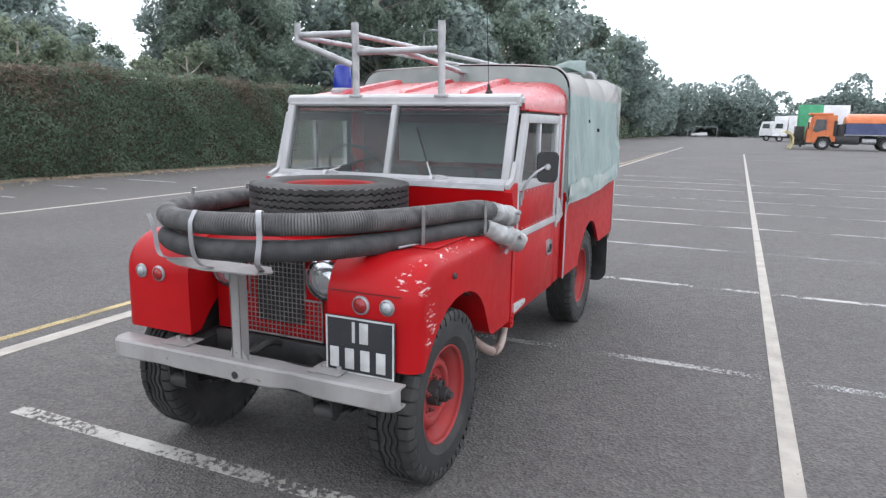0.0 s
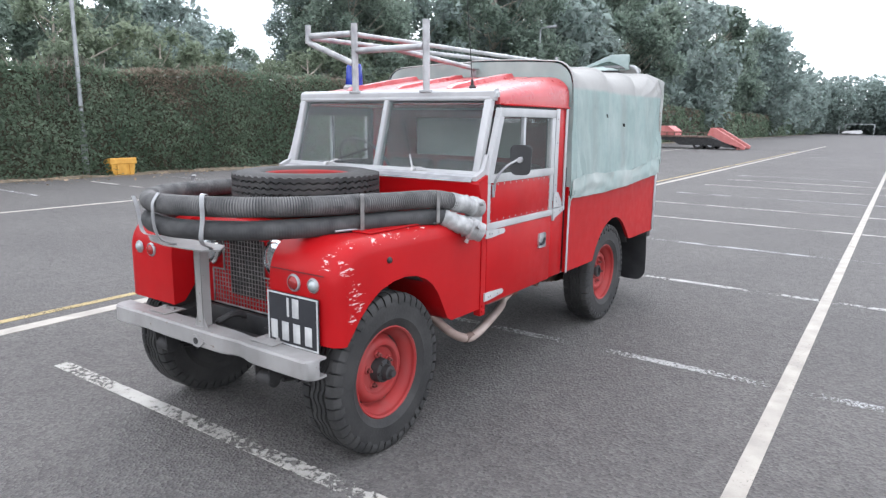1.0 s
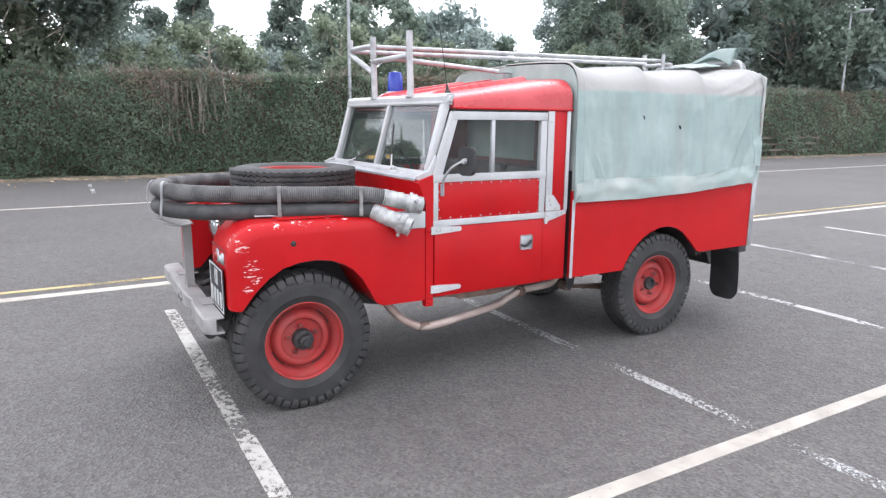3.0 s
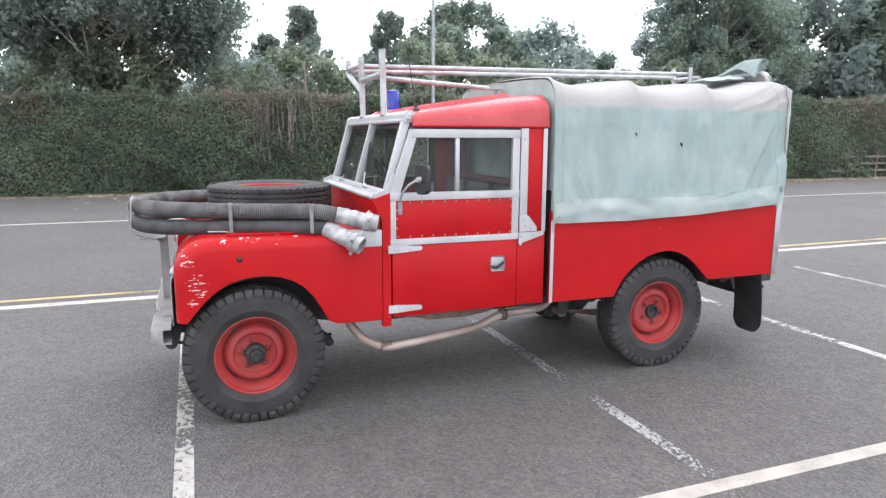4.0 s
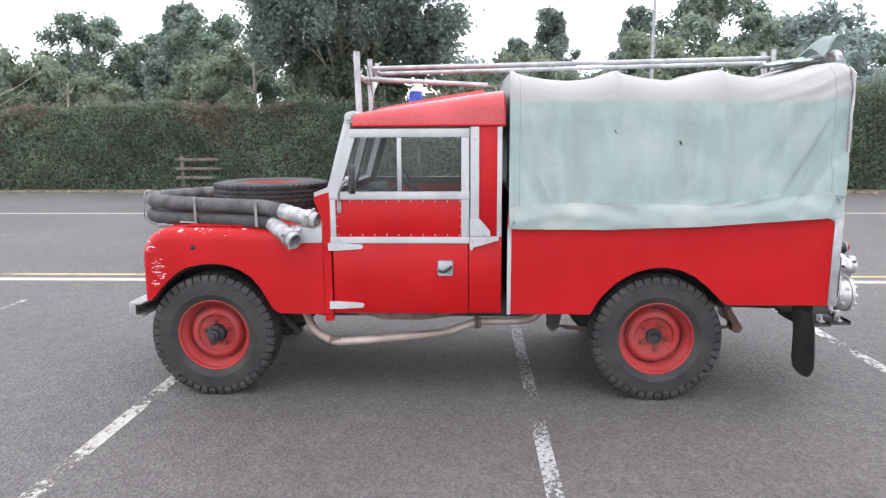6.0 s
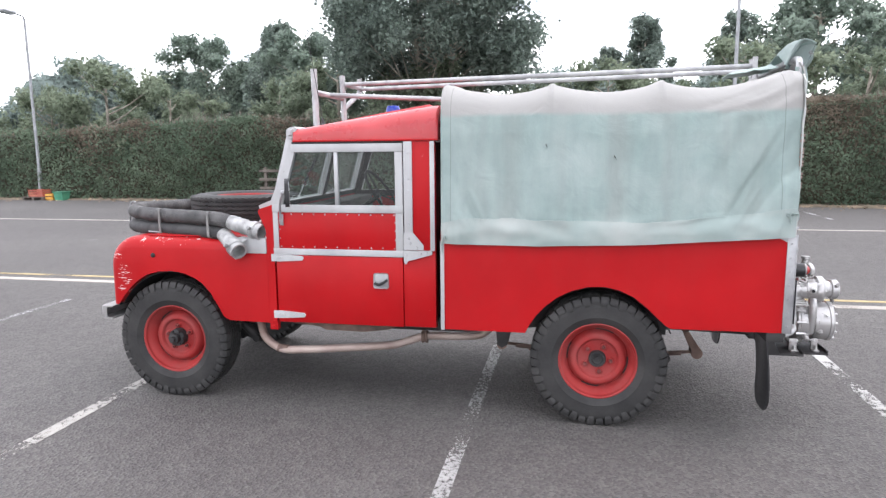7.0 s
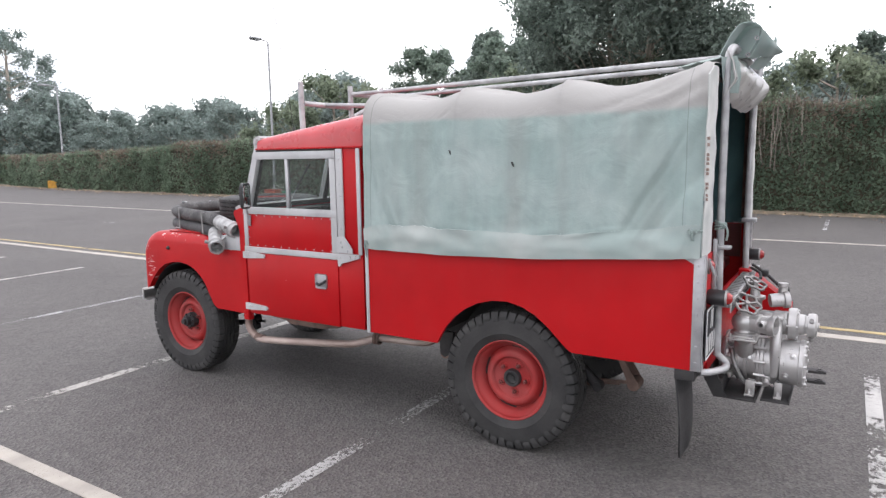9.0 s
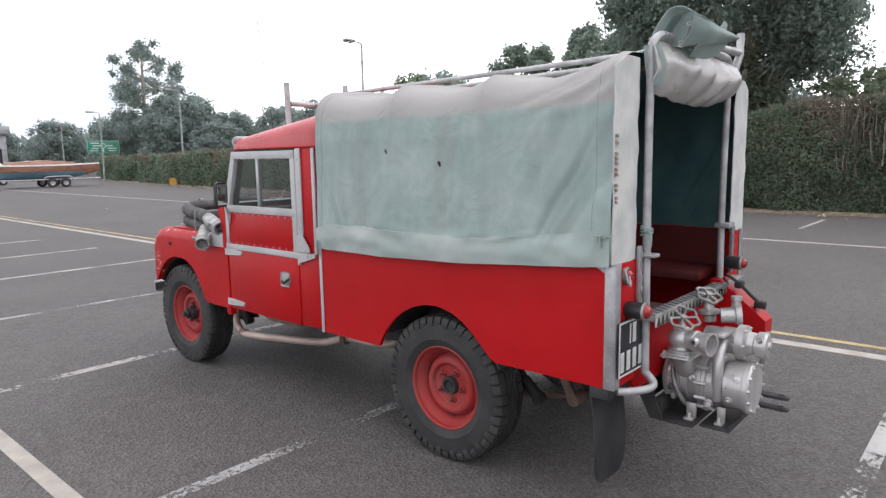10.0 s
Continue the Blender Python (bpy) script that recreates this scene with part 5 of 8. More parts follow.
tube(bm, [m @ Vector((0, 0, 0)), m @ Vector((0, 0, -0.4))], 0.018, 8)
part("steering_wheel", bm, BLACK, truck)
rag = B()
sheet(rag, 10, 16, lambda u, v: m @ Vector((0.07 * (u - 0.5) * (1 + 0.3 * v) + 0.02 * math.sin(5 * v + 3 * u), 0.205 + 0.020 * math.cos(2 * math.pi * min(v * 2, 1.0)) - (0.10 * (v - 0.5) if v > 0.5 else 0), 0.022 * math.sin(2 * math.pi * min(v * 2, 1.0)) + 0.018 + 0.012 * math.sin(7 * u + 4 * v))))
thicken(rag, 0.006)
rag_ob = link_mesh("rag", rag, PLATE_WHITE, True, 60)
tagged(rag_ob, "crumpled white rag over the steering wheel rim", "rag")

# ---- spare wheel on the bonnet ----
spare = make_wheel(False, True)
spare.parent = truck
spare.matrix_basis = pose(0.0, 0.17, 1.210, 0, -90, 20)
spare.name = "spare_wheel"
tagged(spare, "spare wheel lying on the bonnet")

# ---- load tub ----
def tub_side():
    b = B()
    arch = [(2.298, 0.558), (2.325, 0.61), (2.36, 0.664), (2.42, 0.728), (2.482, 0.776), (2.56, 0.816), (2.65, 0.841), (2.74, 0.845), (2.82, 0.828), (2.90, 0.790), (2.973, 0.732), (3.043, 0.664), (3.075, 0.634), (3.105, 0.619)]
    prism(b, [(1.803, 0.560)] + arch + [(3.690, 0.620), (3.690, 1.150), (1.803, 1.150)], "x", 0.776, 0.799)
    return b


part("tub_side", tub_side(), RED, truck)
part("tub_side", mirrored(tub_side), RED, truck)
part("wheel_housing", arch_liner(2.70, 0.452, 0.47, 0.775), BLACK, truck)
part("wheel_housing", mirrored(arch_liner, 2.70, 0.452, 0.47, 0.775), BLACK, truck)
# wall coloured black to stand for shade in the gap behind the cab
bm = B()
box(bm, -0.775, 0.775, 1.810, 1.822, 0.58, 1.28)
part("tub_front_wall", bm, BLACK, truck)
bm = B()
box(bm, -0.465, 0.465, 1.836, 3.68, 0.70, 0.72)
part("tub_floor", bm, DIRT, truck)
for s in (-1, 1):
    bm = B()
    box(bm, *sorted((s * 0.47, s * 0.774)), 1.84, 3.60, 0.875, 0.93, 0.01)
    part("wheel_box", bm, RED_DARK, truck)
    # thin dark sheet added over the red side, as shade under the cover
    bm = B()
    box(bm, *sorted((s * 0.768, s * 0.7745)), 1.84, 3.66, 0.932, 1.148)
    part("tub_shade_sheet", bm, RED_DARK, truck, "dark sheet standing for shade on the load tub's inner side")
    bm = B()
    box(bm, *sorted((s * 0.7995, s * 0.806)), 1.801, 1.824, 0.556, 1.09, 0.002)
    part("tub_edge_strip", bm, SILVER, truck)
    bm = B()
    box(bm, *sorted((s * 0.7995, s * 0.806)), 3.672, 3.716, 0.620, 1.156, 0.002)
    box(bm, *sorted((s * 0.756, s * 0.806)), 3.7165, 3.722, 0.620, 1.156, 0.002)
    prism(bm, [(3.60, 1.156), (3.672, 1.156), (3.672, 1.115)], "x", *sorted((s * 0.7995, s * 0.806)))
    for k in range(7):
        lathe(bm, [(0.0, 0.004), (0.005, 0.003), (0.007, 0.0), (0.0, 0.0)], (s * 0.806, 3.694, 0.66 + 0.075 * k), (s, 0, 0), 6)
    part("corner_cap", bm, GALV, truck, "riveted galvanised corner strip")
    bm = B()
    box(bm, *sorted((s * 0.600, s * 0.7555)), 3.694, 3.716, 0.622, 1.15, 0.003)
    part("rear_corner_panel", bm, RED, truck)
    bm = B()
    box(bm, *sorted((s * 0.585, s * 0.612)), 3.7165, 3.735, 0.92, 1.21, 0.004)
    for k in range(5):
        box(bm, *sorted((s * 0.592, s * 0.605)), 3.735, 3.741, 0.96 + 0.05 * k, 0.985 + 0.05 * k, 0.002)
    part("tailgate_channel", bm, GALV, truck)
    bm = B()
    sheet(bm, 16, 14, lambda u, v: (s * (0.515 + 0.272 * u), 3.615 + 0.012 * v + 0.012 * math.sin(2.5 * v) + 0.005 * math.sin(5 * u + v * 2), 0.575 - (0.425 - 0.075 * abs(2 * u - 1) ** 5) * v))
    thicken(bm, 0.008)
    part("mud_flap", bm, MAT_BLACK, truck, "black rubber mud flap")
bm = B()
box(bm, -0.598, 0.598, 3.690, 3.712, 0.56, 0.885, 0.004)
part("tail_panel", bm, RED, truck)
bm = B()
box(bm, -0.598, 0.598, 3.735, 3.800, 0.886, 0.912, 0.003)
ledge = part("tail_step", bm, GALV, truck, "narrow bright tread plate on the tail")
bm = B()
box(bm, -0.30, 0.597, 3.8005, 3.806, 0.862, 0.916, 0.002)
part("tread_edge", bm, STEEL, ledge, "bright tread strip with a toothed edge")
for k in range(20):
    x = -0.285 + 0.044 * k
    bm = B()
    prism(bm, [(x, 0.866), (x + 0.036, 0.866), (x + 0.018, 0.906)], "y", 3.8062, 3.8085)
    part("tread_notch", bm, BLACK, ledge)
    bm = B()
    prism(bm, [(x, 3.742), (x + 0.012, 3.742), (x + 0.034, 3.794), (x + 0.022, 3.794)], "z", 0.9122, 0.9150)
    part("tread_bar", bm, DARK_STEEL, ledge)
bm = B()
prism(bm, [(3.715, 0.66), (4.0, 0.66), (4.0, 0.735), (3.985, 0.748), (3.79, 0.905), (3.765, 0.925), (3.715, 0.925)], "x", -0.43, -0.31)
part("pump_cover", bm, RED, truck, "sloping red pump cover")
number_plate((0.668, 3.7285, 0.79), (-1, 0, 0), (0, 0, 1), 0.255, 0.240)
small_lamp("tail_lamp", 0.700, 3.7165, 1.095, 0.030, RED_LENS, DARK_STEEL, "small round red tail lamp", (0, 1, 0), 0.03)
for x, z in ((0.690, 0.950), (-0.56, 0.985)):
    bm = B()
    lathe(bm, [(0.0, 0.0), (0.034, 0.0), (0.037, 0.01), (0.037, 0.078), (0.034, 0.081), (0.0, 0.081)], (x, 3.7165, z), (0, 1, 0), 20)
    lamp = part("stop_lamp", bm, MAT_BLACK, truck, "round lamp in a black housing")
    bm = B()
    lathe(bm, [(0.0, 0.028), (0.015, 0.026), (0.026, 0.015), (0.031, 0.0), (0.0, 0.0)], (x, 3.7978, z), (0, 1, 0), 20)
    part("lens", bm, RED_LENS, lamp)
    bm = B()
    lathe(bm, [(0.030, 0.005), (0.036, 0.004), (0.0385, -0.004), (0.030, -0.004)], (x, 3.7978, z), (0, 1, 0), 20, True)
    part("lamp_rim", bm, DARK_STEEL, lamp)
bm = B()
tube(bm, smooth_path([(0.74, 3.725, 1.13), (0.735, 3.74, 1.08), (0.722, 3.745, 1.06), (0.715, 3.735, 1.10)]), 0.006, 6)
part("tail_hook", bm, GALV, truck)
bm = B()
box(bm, -0.60, 0.79, 3.60, 3.69, 0.565, 0.618, 0.004)
part("rear_crossmember", bm, BLACK, truck)

# ---- canvas cover ----
HOOPS = (1.83, 2.43, 3.02, 3.665)


def sag(y):
    """How far the cloth hangs between two hoops, 0 to 1."""
    for a, b in zip(HOOPS, HOOPS[1:]):
        if a <= y <= b:
            return math.sin(math.pi * (y - a) / (b - a)) ** 0.8
    return 0.0


def hem_height(y):
    return float(np.interp(y, (1.80, 2.0, 2.35, 2.94, 3.62, 3.72), (1.078, 1.076, 1.074, 1.093, 1.142, 1.150)))


def cover_section(y, k=64):
    """Outline of the cover from one hem over the top to the other."""
    zb = hem_height(y)
    side = [(0.818, zb), (0.826, zb + 0.06), (0.824, zb + 0.12), (0.816, 1.45), (0.806, 1.70), (0.794, 1.83)]
    round_ = [(0.645 + 0.145 * math.cos(radians(a)), 1.835 + 0.145 * math.sin(radians(a))) for a in range(10, 91, 10)]
    half = side + round_ + [(0.45, 1.992), (0.2, 2.0), (0.0, 2.002)]
    full = half + [(-x, z) for x, z in reversed(half[:-1])]
    d = [0.0]
    for p, q in zip(full, full[1:]):
        d.append(d[-1] + math.hypot(q[0] - p[0], q[1] - p[1]))
    s = np.linspace(0, d[-1], k + 1)
    return list(zip(np.interp(s, d, [p[0] for p in full]), np.interp(s, d, [p[1] for p in full])))


# creases of the cloth: from (y, z) to (y, z), height and half width
CREASES = (
    (3.34, 1.22, 3.63, 1.72, -0.016, 0.020), (3.40, 1.20, 3.58, 1.50, 0.010, 0.016), (3.48, 1.22, 3.66, 1.52, -0.010, 0.014),
    (1.97, 1.40, 2.06, 1.21, 0.011, 0.012), (1.93, 1.36, 2.01, 1.19, -0.010, 0.012), (1.90, 1.28, 1.95, 1.17, 0.009, 0.010),
    (3.24, 1.90, 3.69, 1.985, 0.010, 0.014), (3.32, 1.86, 3.69, 1.93, -0.009, 0.013), (1.86, 1.62, 1.92, 1.30, -0.008, 0.014),
    (3.05, 1.21, 3.40, 1.27, 0.007, 0.010), (2.30, 1.83, 2.42, 1.89, -0.006, 0.010))


def creased(y, z):
    w = 0.0
    for y0, z0, y1, z1, h, half in CREASES:
        dy, dz = y1 - y0, z1 - z0
        u = ((y - y0) * dy + (z - z0) * dz) / (dy * dy + dz * dz)
        if -0.1 < u < 1.1:
            off = ((y - y0) * dz - (z - z0) * dy) / math.hypot(dy, dz) + 0.008 * noise.noise(Vector((y * 7, z * 7, h * 300)))
            if abs(off) < 3 * half:
                w += h * max(0.0, 1 - abs(off) / (1.6 * half)) ** 1.4 * max(0.0, math.sin(math.pi * min(1.0, max(0.0, u)))) ** 0.6
    return w


def hem_fold(y):
    """Height of the upper edge of the turned-up hem."""
    return float(np.interp(y, (1.80, 1.99, 2.42, 2.95, 3.37, 3.63, 3.72), (1.196, 1.228, 1.221, 1.212, 1.255, 1.290, 1.298)))


def cover_point(y, x, z, loose=0.0):
    """Where the cloth hangs at a place of the plain outline; loose: how far it stands off."""
    s = 1 if x >= 0 else -1
    sg, lift = sag(y), max(0.0, min(1.0, (z - 1.70) / 0.18))
    px, pz = x - s * 0.016 * sg * max(0.0, min(1.0, (z - 1.2) / 0.4)) * (1 if abs(x) > 0.5 else 0), z - 0.052 * sg * lift + 0.006 * lift * max(math.exp(-((y - h) / 0.014) ** 2) for h in HOOPS)
    rise = max(0.0, min(1.0, (y - 3.15) / 0.5))
    pz += 0.036 * rise * rise * (3 - 2 * rise) * lift
    w = noise.noise(Vector((s * 3.1, y * 2.6, z * 1.3))) * 0.014 + noise.noise(Vector((s * 9.0, y * 8 + z * 3, z * 2.2))) * 0.005 + noise.noise(Vector((s * 5.0, y * 17 - z * 9, z * 6))) * 0.0022
    corner = max(0.0, 1 - (3.71 - y) / 0.55) * max(0.0, 1 - abs(z - 1.45) / 0.55)
    ph = math.sin(27 * (y * 0.9 - z * 0.50) + 2.2 * noise.noise(Vector((y * 3, z * 3, 2))))
    w += corner * 0.023 * (ph if ph < 0 else ph ** 0.5 * 0.7)
    pull = max(0.0, 1 - (3.71 - y) / 0.7) * math.exp(-((z - 1.89) / 0.09) ** 2)
    w += pull * 0.012 * math.sin(70 * (z - 1.9 + 0.22 * (3.71 - y)) + 3 * noise.noise(Vector((y * 4, 0, 1))))
    w += 0.005 * math.exp(-((y - 3.630) / 0.012) ** 2) + 0.004 * math.exp(-((y - 1.858) / 0.012) ** 2)
    front = max(0.0, 1 - (y - 1.8) / 0.22) * max(0.0, min(1.0, (1.6 - z) / 0.4))
    w += front * 0.019 * math.sin(38 * (y + z * 0.10)) - front * 0.006
    if z < 1.32:
        w += 0.009 * noise.noise(Vector((s * 2, y * 7, z * 14))) * min(1.0, (1.32 - z) / 0.10)
    w += creased(y, z) * (1 if s > 0 else 0.8)
    if abs(x) > 0.55:
        px += s * (max(w, -0.013) * (1 - 0.6 * lift) + loose)
        pz += 0.4 * w * lift
    else:
        pz += w * 0.8
    return Vector((px, y, pz))


def cover_shape():
    b = B()
    ny, k = 176, 260
    rows = []
    for i in range(ny + 1):
        y = 1.808 + (3.705 - 1.808) * i / ny
        rows.append([b.verts.new(cover_point(y, x, z)) for x, z in cover_section(y, k)])
    for p, q in zip(rows, rows[1:]):
        for j in range(k):
            b.faces.new((p[j], q[j], q[j + 1], p[j + 1]))
    return b


def turned_hem(s):
    """The hem turned up outside along the foot of the cover, its upper edge standing off here and there."""
    b = B()
    ny, k = 190, 12
    rows = []
    for i in range(ny + 1):
        y = 1.812 + (3.700 - 1.812) * i / ny
        z0 = hem_height(y) - 0.003
        z1 = hem_fold(y) + 0.008 * noise.noise(Vector((s * 4, y * 7, 3))) + 0.004 * noise.noise(Vector((s * 4, y * 21, 8)))
        row = []
        for j in range(k + 1):
            v = j / k
            z = z0 + (z1 - z0) * v
            x = float(np.interp(z, (1.07, 1.15, 1.21, 1.45), (0.819, 0.826, 0.824, 0.816)))
            curl = max(0.0, noise.noise(Vector((s, y * 4.3, 11))) + 0.15) * 0.022 * v ** 3
            belly = 0.004 * math.sin(math.pi * v) * (1 + noise.noise(Vector((s * 3, y * 9, v * 2))))
            row.append(b.verts.new(cover_point(y, s * x, z, 0.0085 + curl + belly)))
        rows.append(row)
    for p, q in zip(rows, rows[1:]):
        for j in range(k):
            b.faces.new((p[j], q[j], q[j + 1], p[j + 1]))
    thicken(b, 0.003)
    return b


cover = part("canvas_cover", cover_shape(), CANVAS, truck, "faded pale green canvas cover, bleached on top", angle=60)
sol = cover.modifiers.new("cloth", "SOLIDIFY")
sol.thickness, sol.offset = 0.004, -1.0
# inner face takes the darker tone that stands for shade under the cover
cover.data.materials.append(CANVAS_SHADED)
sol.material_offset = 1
for s in (1, -1):
    part("turned_hem", turned_hem(s), CANVAS_HEM, cover, "bleached hem turned up along the cover's foot", angle=60)
bm = B()
half = [(x * 0.985, z - 0.008) for x, z in cover_section(1.83, 60)]
prism(bm, [(x, z) for x, z in half if z > 1.12], "y", 1.812, 1.818)
part("cover_front", bm, CANVAS_GREY, cover, "grey canvas front panel")
for s in (-1, 1):
    bm = B()
    sheet(bm, 8, 40, lambda u, v: (s * (0.817 - 0.215 * u), 3.708 + 0.006 * math.sin(3 * u) + 0.006 * noise.noise(Vector((u * 3, v * 8, s))), 1.152 + (1.990 - 0.12 * max(0, 0.40 - u) - 1.152) * v))
    thicken(bm, 0.005)
    part("cover_rear_edge", bm, CANVAS_EDGE, cover, "bleached and stained canvas edge")
for k in range(13):
    z = 1.40 + 0.022 * k + 0.012 * noise.noise(Vector((k * 1.7, 0, 0)))
    if k not in (4, 10):
        bm = B()
        q = 0.5 + noise.noise(Vector((k * 2.3, 4, 0)))
        prism(bm, [(0.796 - 0.008 * q, z), (0.807, z + 0.002), (0.810, z + 0.010 + 0.006 * q), (0.801, z + 0.014), (0.793, z + 0.008)], "y", 3.700, 3.7185)
        part("rust_stain", bm, RUST, cover)
for y, z in ((2.405, 1.632), (2.775, 1.567), (2.655, 1.205)):
    bm = B()
    prism(bm, [(y - 0.005, z + 0.011), (y - 0.001, z + 0.008), (y + 0.003, z - 0.004), (y + 0.006, z - 0.014), (y - 0.0005, z - 0.002)], "x", 0.795, 0.8145)
    part("tear", bm, BLACK, cover, "small dark tear")
for points in ([(0.832, 3.640, 1.266), (0.838, 3.655, 1.272), (0.838, 3.675, 1.264), (0.834, 3.692, 1.271), (0.822, 3.706, 1.268)], [(0.834, 3.645, 1.272), (0.842, 3.66, 1.256), (0.842, 3.672, 1.274), (0.838, 3.685, 1.260)],
               [(0.838, 3.664, 1.266), (0.842, 3.666, 1.245), (0.838, 3.669, 1.225)]):
    bm = B()
    tube(bm, smooth_path(points), 0.0050, 6)
    part("tie_rope", bm, GREEN_CLOTH, cover, "pale green tie rope")
for k in range(4):
    bm = B()
    tube(bm, [(0.563 + 0.0235 * math.cos(a), 3.739 + 0.0235 * math.sin(a), 1.258 + 0.009 * k + 0.006 * math.sin(a + k)) for a in [2 * math.pi * j / 18 for j in range(18)]], 0.0052, 6, closed=True)
    part("tie_rope", bm, GREEN_CLOTH, cover, "pale green tie rope round the tube")
bm = B()
tube(bm, smooth_path([(0.584, 3.757, 1.275), (0.596, 3.772, 1.262), (0.602, 3.777, 1.235), (0.598, 3.772, 1.205)]), 0.0050, 6)
part("tie_rope", bm, GREEN_CLOTH, cover, "loose end of the tie rope")
bm = B()
tube(bm, smooth_path([(0.826, 1.845, 1.10), (0.838, 1.835, 1.125), (0.832, 1.822, 1.10), (0.812, 1.812, 1.06), (0.808, 1.815, 1.02)]), 0.0045, 6)
part("tie_rope", bm, CANVAS_GREY, cover, "pale green tie rope")
for y in HOOPS[1:]:
    bm = B()
    tube(bm, [(x * 0.955, y, z - 0.030) for x, z in cover_section(y, 40) if z > 1.16], 0.012, 8)
    part("cover_hoop", bm, DIRT, truck)


# cloudy flap hanging under the hoop, tarpaulin hood thrown over the top
def cloth(name, rows, amp, seed, material, label, steps=6):
    """Loose cloth through rows of points, softly curved, with small folds."""
    lines = [smooth_path(r, steps=steps) for r in rows]
    cols = [smooth_path([ln[i] for ln in lines], steps=steps) for i in range(len(lines[0]))]
    b = B()
    g = [[b.verts.new(p + Vector((amp * noise.noise(p * 14 + Vector((seed, 0, 0))), amp * noise.noise(p * 14 + Vector((0, seed, 3))), amp * noise.noise(p * 17 + Vector((5, 0, seed)))))) for p in c] for c in cols]
    for i in range(len(g) - 1):
        for k in range(len(g[0]) - 1):
            b.faces.new((g[i][k], g[i + 1][k], g[i + 1][k + 1], g[i][k + 1]))
    thicken(b, 0.004)
    return part(name, b, material, truck, label, angle=50)


bm = B()
def flap_roll(u, v):
    x = 0.58 - 0.945 * u
    bulge = math.sin(math.pi * min(1.0, 0.05 + v * 0.93)) ** 0.75
    low = 0.200 - 0.03 * u + 0.050 * math.sin(math.pi * min(1.0, u ** 1.2)) ** 0.8
    crease = abs(((u * 5.0 + 1.1 * v) % 1.0) - 0.5) * 2 * (0.35 + math.exp(-((u - 0.62) / 0.25) ** 2)) * math.exp(-((v - 0.55) / 0.30) ** 2)
    return Vector((x, 3.722 + (0.045 + 0.04 * min(1.0, 3 * u)) * bulge + 0.030 * crease * bulge + 0.010 * noise.noise(Vector((u * 9, v * 4, 1))), 2.065 - 0.02 * u - low * v + 0.008 * noise.noise(Vector((u * 12, v * 3, 5)))))
sheet(bm, 70, 18, flap_roll)
thicken(bm, 0.006)
part("rolled_flap", bm, SHEET, truck, "cloudy plastic rear flap tied up under the hoop", angle=50)
cloth("flap_strip", [[(0.585, 3.715, 2.04), (0.58, 3.720, 1.97), (0.578, 3.725, 1.88)], [(0.560, 3.775, 2.04), (0.555, 3.790, 1.96), (0.553, 3.785, 1.875)], [(0.53, 3.765, 2.04), (0.515, 3.785, 1.97), (0.53, 3.775, 1.885)]], 0.004, 4.4, GREEN_CLOTH, "folded strip of green cloth")
HOOD = "stiff folded green tarpaulin hood"
cloth("tarpaulin", [[(0.490, 3.690, 2.060), (0.478, 3.720, 2.130), (0.462, 3.765, 2.195), (0.450, 3.815, 2.203), (0.440, 3.856, 2.180)],
                    [(0.445, 3.705, 2.055), (0.440, 3.740, 2.125), (0.432, 3.782, 2.180), (0.428, 3.822, 2.192), (0.425, 3.852, 2.176)]], 0.003, 1.0, GREEN_CLOTH, HOOD)
cloth("tarpaulin", [[(0.385, 3.715, 2.05), (0.385, 3.755, 2.12), (0.395, 3.80, 2.175)], [(0.385, 3.76, 2.05), (0.392, 3.795, 2.12), (0.408, 3.832, 2.178)], [(0.408, 3.80, 2.045), (0.412, 3.835, 2.115), (0.422, 3.856, 2.176)]], 0.003, 2.3, GREEN_CLOTH, HOOD)
cloth("tarpaulin", [[(0.422, 3.856, 2.172), (0.30, 3.876, 2.152), (0.15, 3.896, 2.130), (0.017, 3.906, 2.116)], [(0.414, 3.840, 2.112), (0.30, 3.884, 2.110), (0.17, 3.908, 2.106), (0.02, 3.912, 2.110)],
                    [(0.408, 3.800, 2.048), (0.30, 3.852, 2.062), (0.18, 3.880, 2.078), (0.05, 3.897, 2.100)]], 0.006, 3.7, GREEN_CLOTH, HOOD)
cloth("tarpaulin", [[(0.34, 3.845, 2.060), (0.20, 3.865, 2.076), (0.06, 3.885, 2.098)], [(0.31, 3.800, 2.015), (0.19, 3.815, 2.015), (0.09, 3.835, 2.035)]], 0.004, 4.9, CANVAS_GREY, HOOD)
cloth("tarpaulin", [[(0.478, 3.69, 2.065), (0.30, 3.70, 2.135), (0.15, 3.69, 2.098), (-0.02, 3.68, 2.06)], [(0.458, 3.768, 2.196), (0.30, 3.768, 2.200), (0.15, 3.765, 2.145), (0.0, 3.76, 2.085)],
                    [(0.425, 3.852, 2.178), (0.30, 3.866, 2.160), (0.15, 3.885, 2.134), (0.02, 3.900, 2.118)]], 0.006, 6.1, GREEN_CLOTH, HOOD)
cloth("tarpaulin", [[(0.20, 3.88, 2.135), (0.17, 3.885, 2.155), (0.15, 3.885, 2.172)], [(0.14, 3.89, 2.128), (0.13, 3.89, 2.145), (0.125, 3.888, 2.162)]], 0.002, 7.7, GREEN_CLOTH, HOOD)
cloth("tarpaulin", [[(0.30, 3.46, 2.035), (0.15, 3.46, 2.050), (0.0, 3.46, 2.040)], [(0.34, 3.57, 2.048), (0.17, 3.56, 2.072), (0.0, 3.57, 2.052)], [(0.40, 3.68, 2.056), (0.25, 3.68, 2.085), (0.05, 3.68, 2.066)]], 0.010, 5.1, CANVAS_GREY, "folded grey-green tarpaulin on the cover")
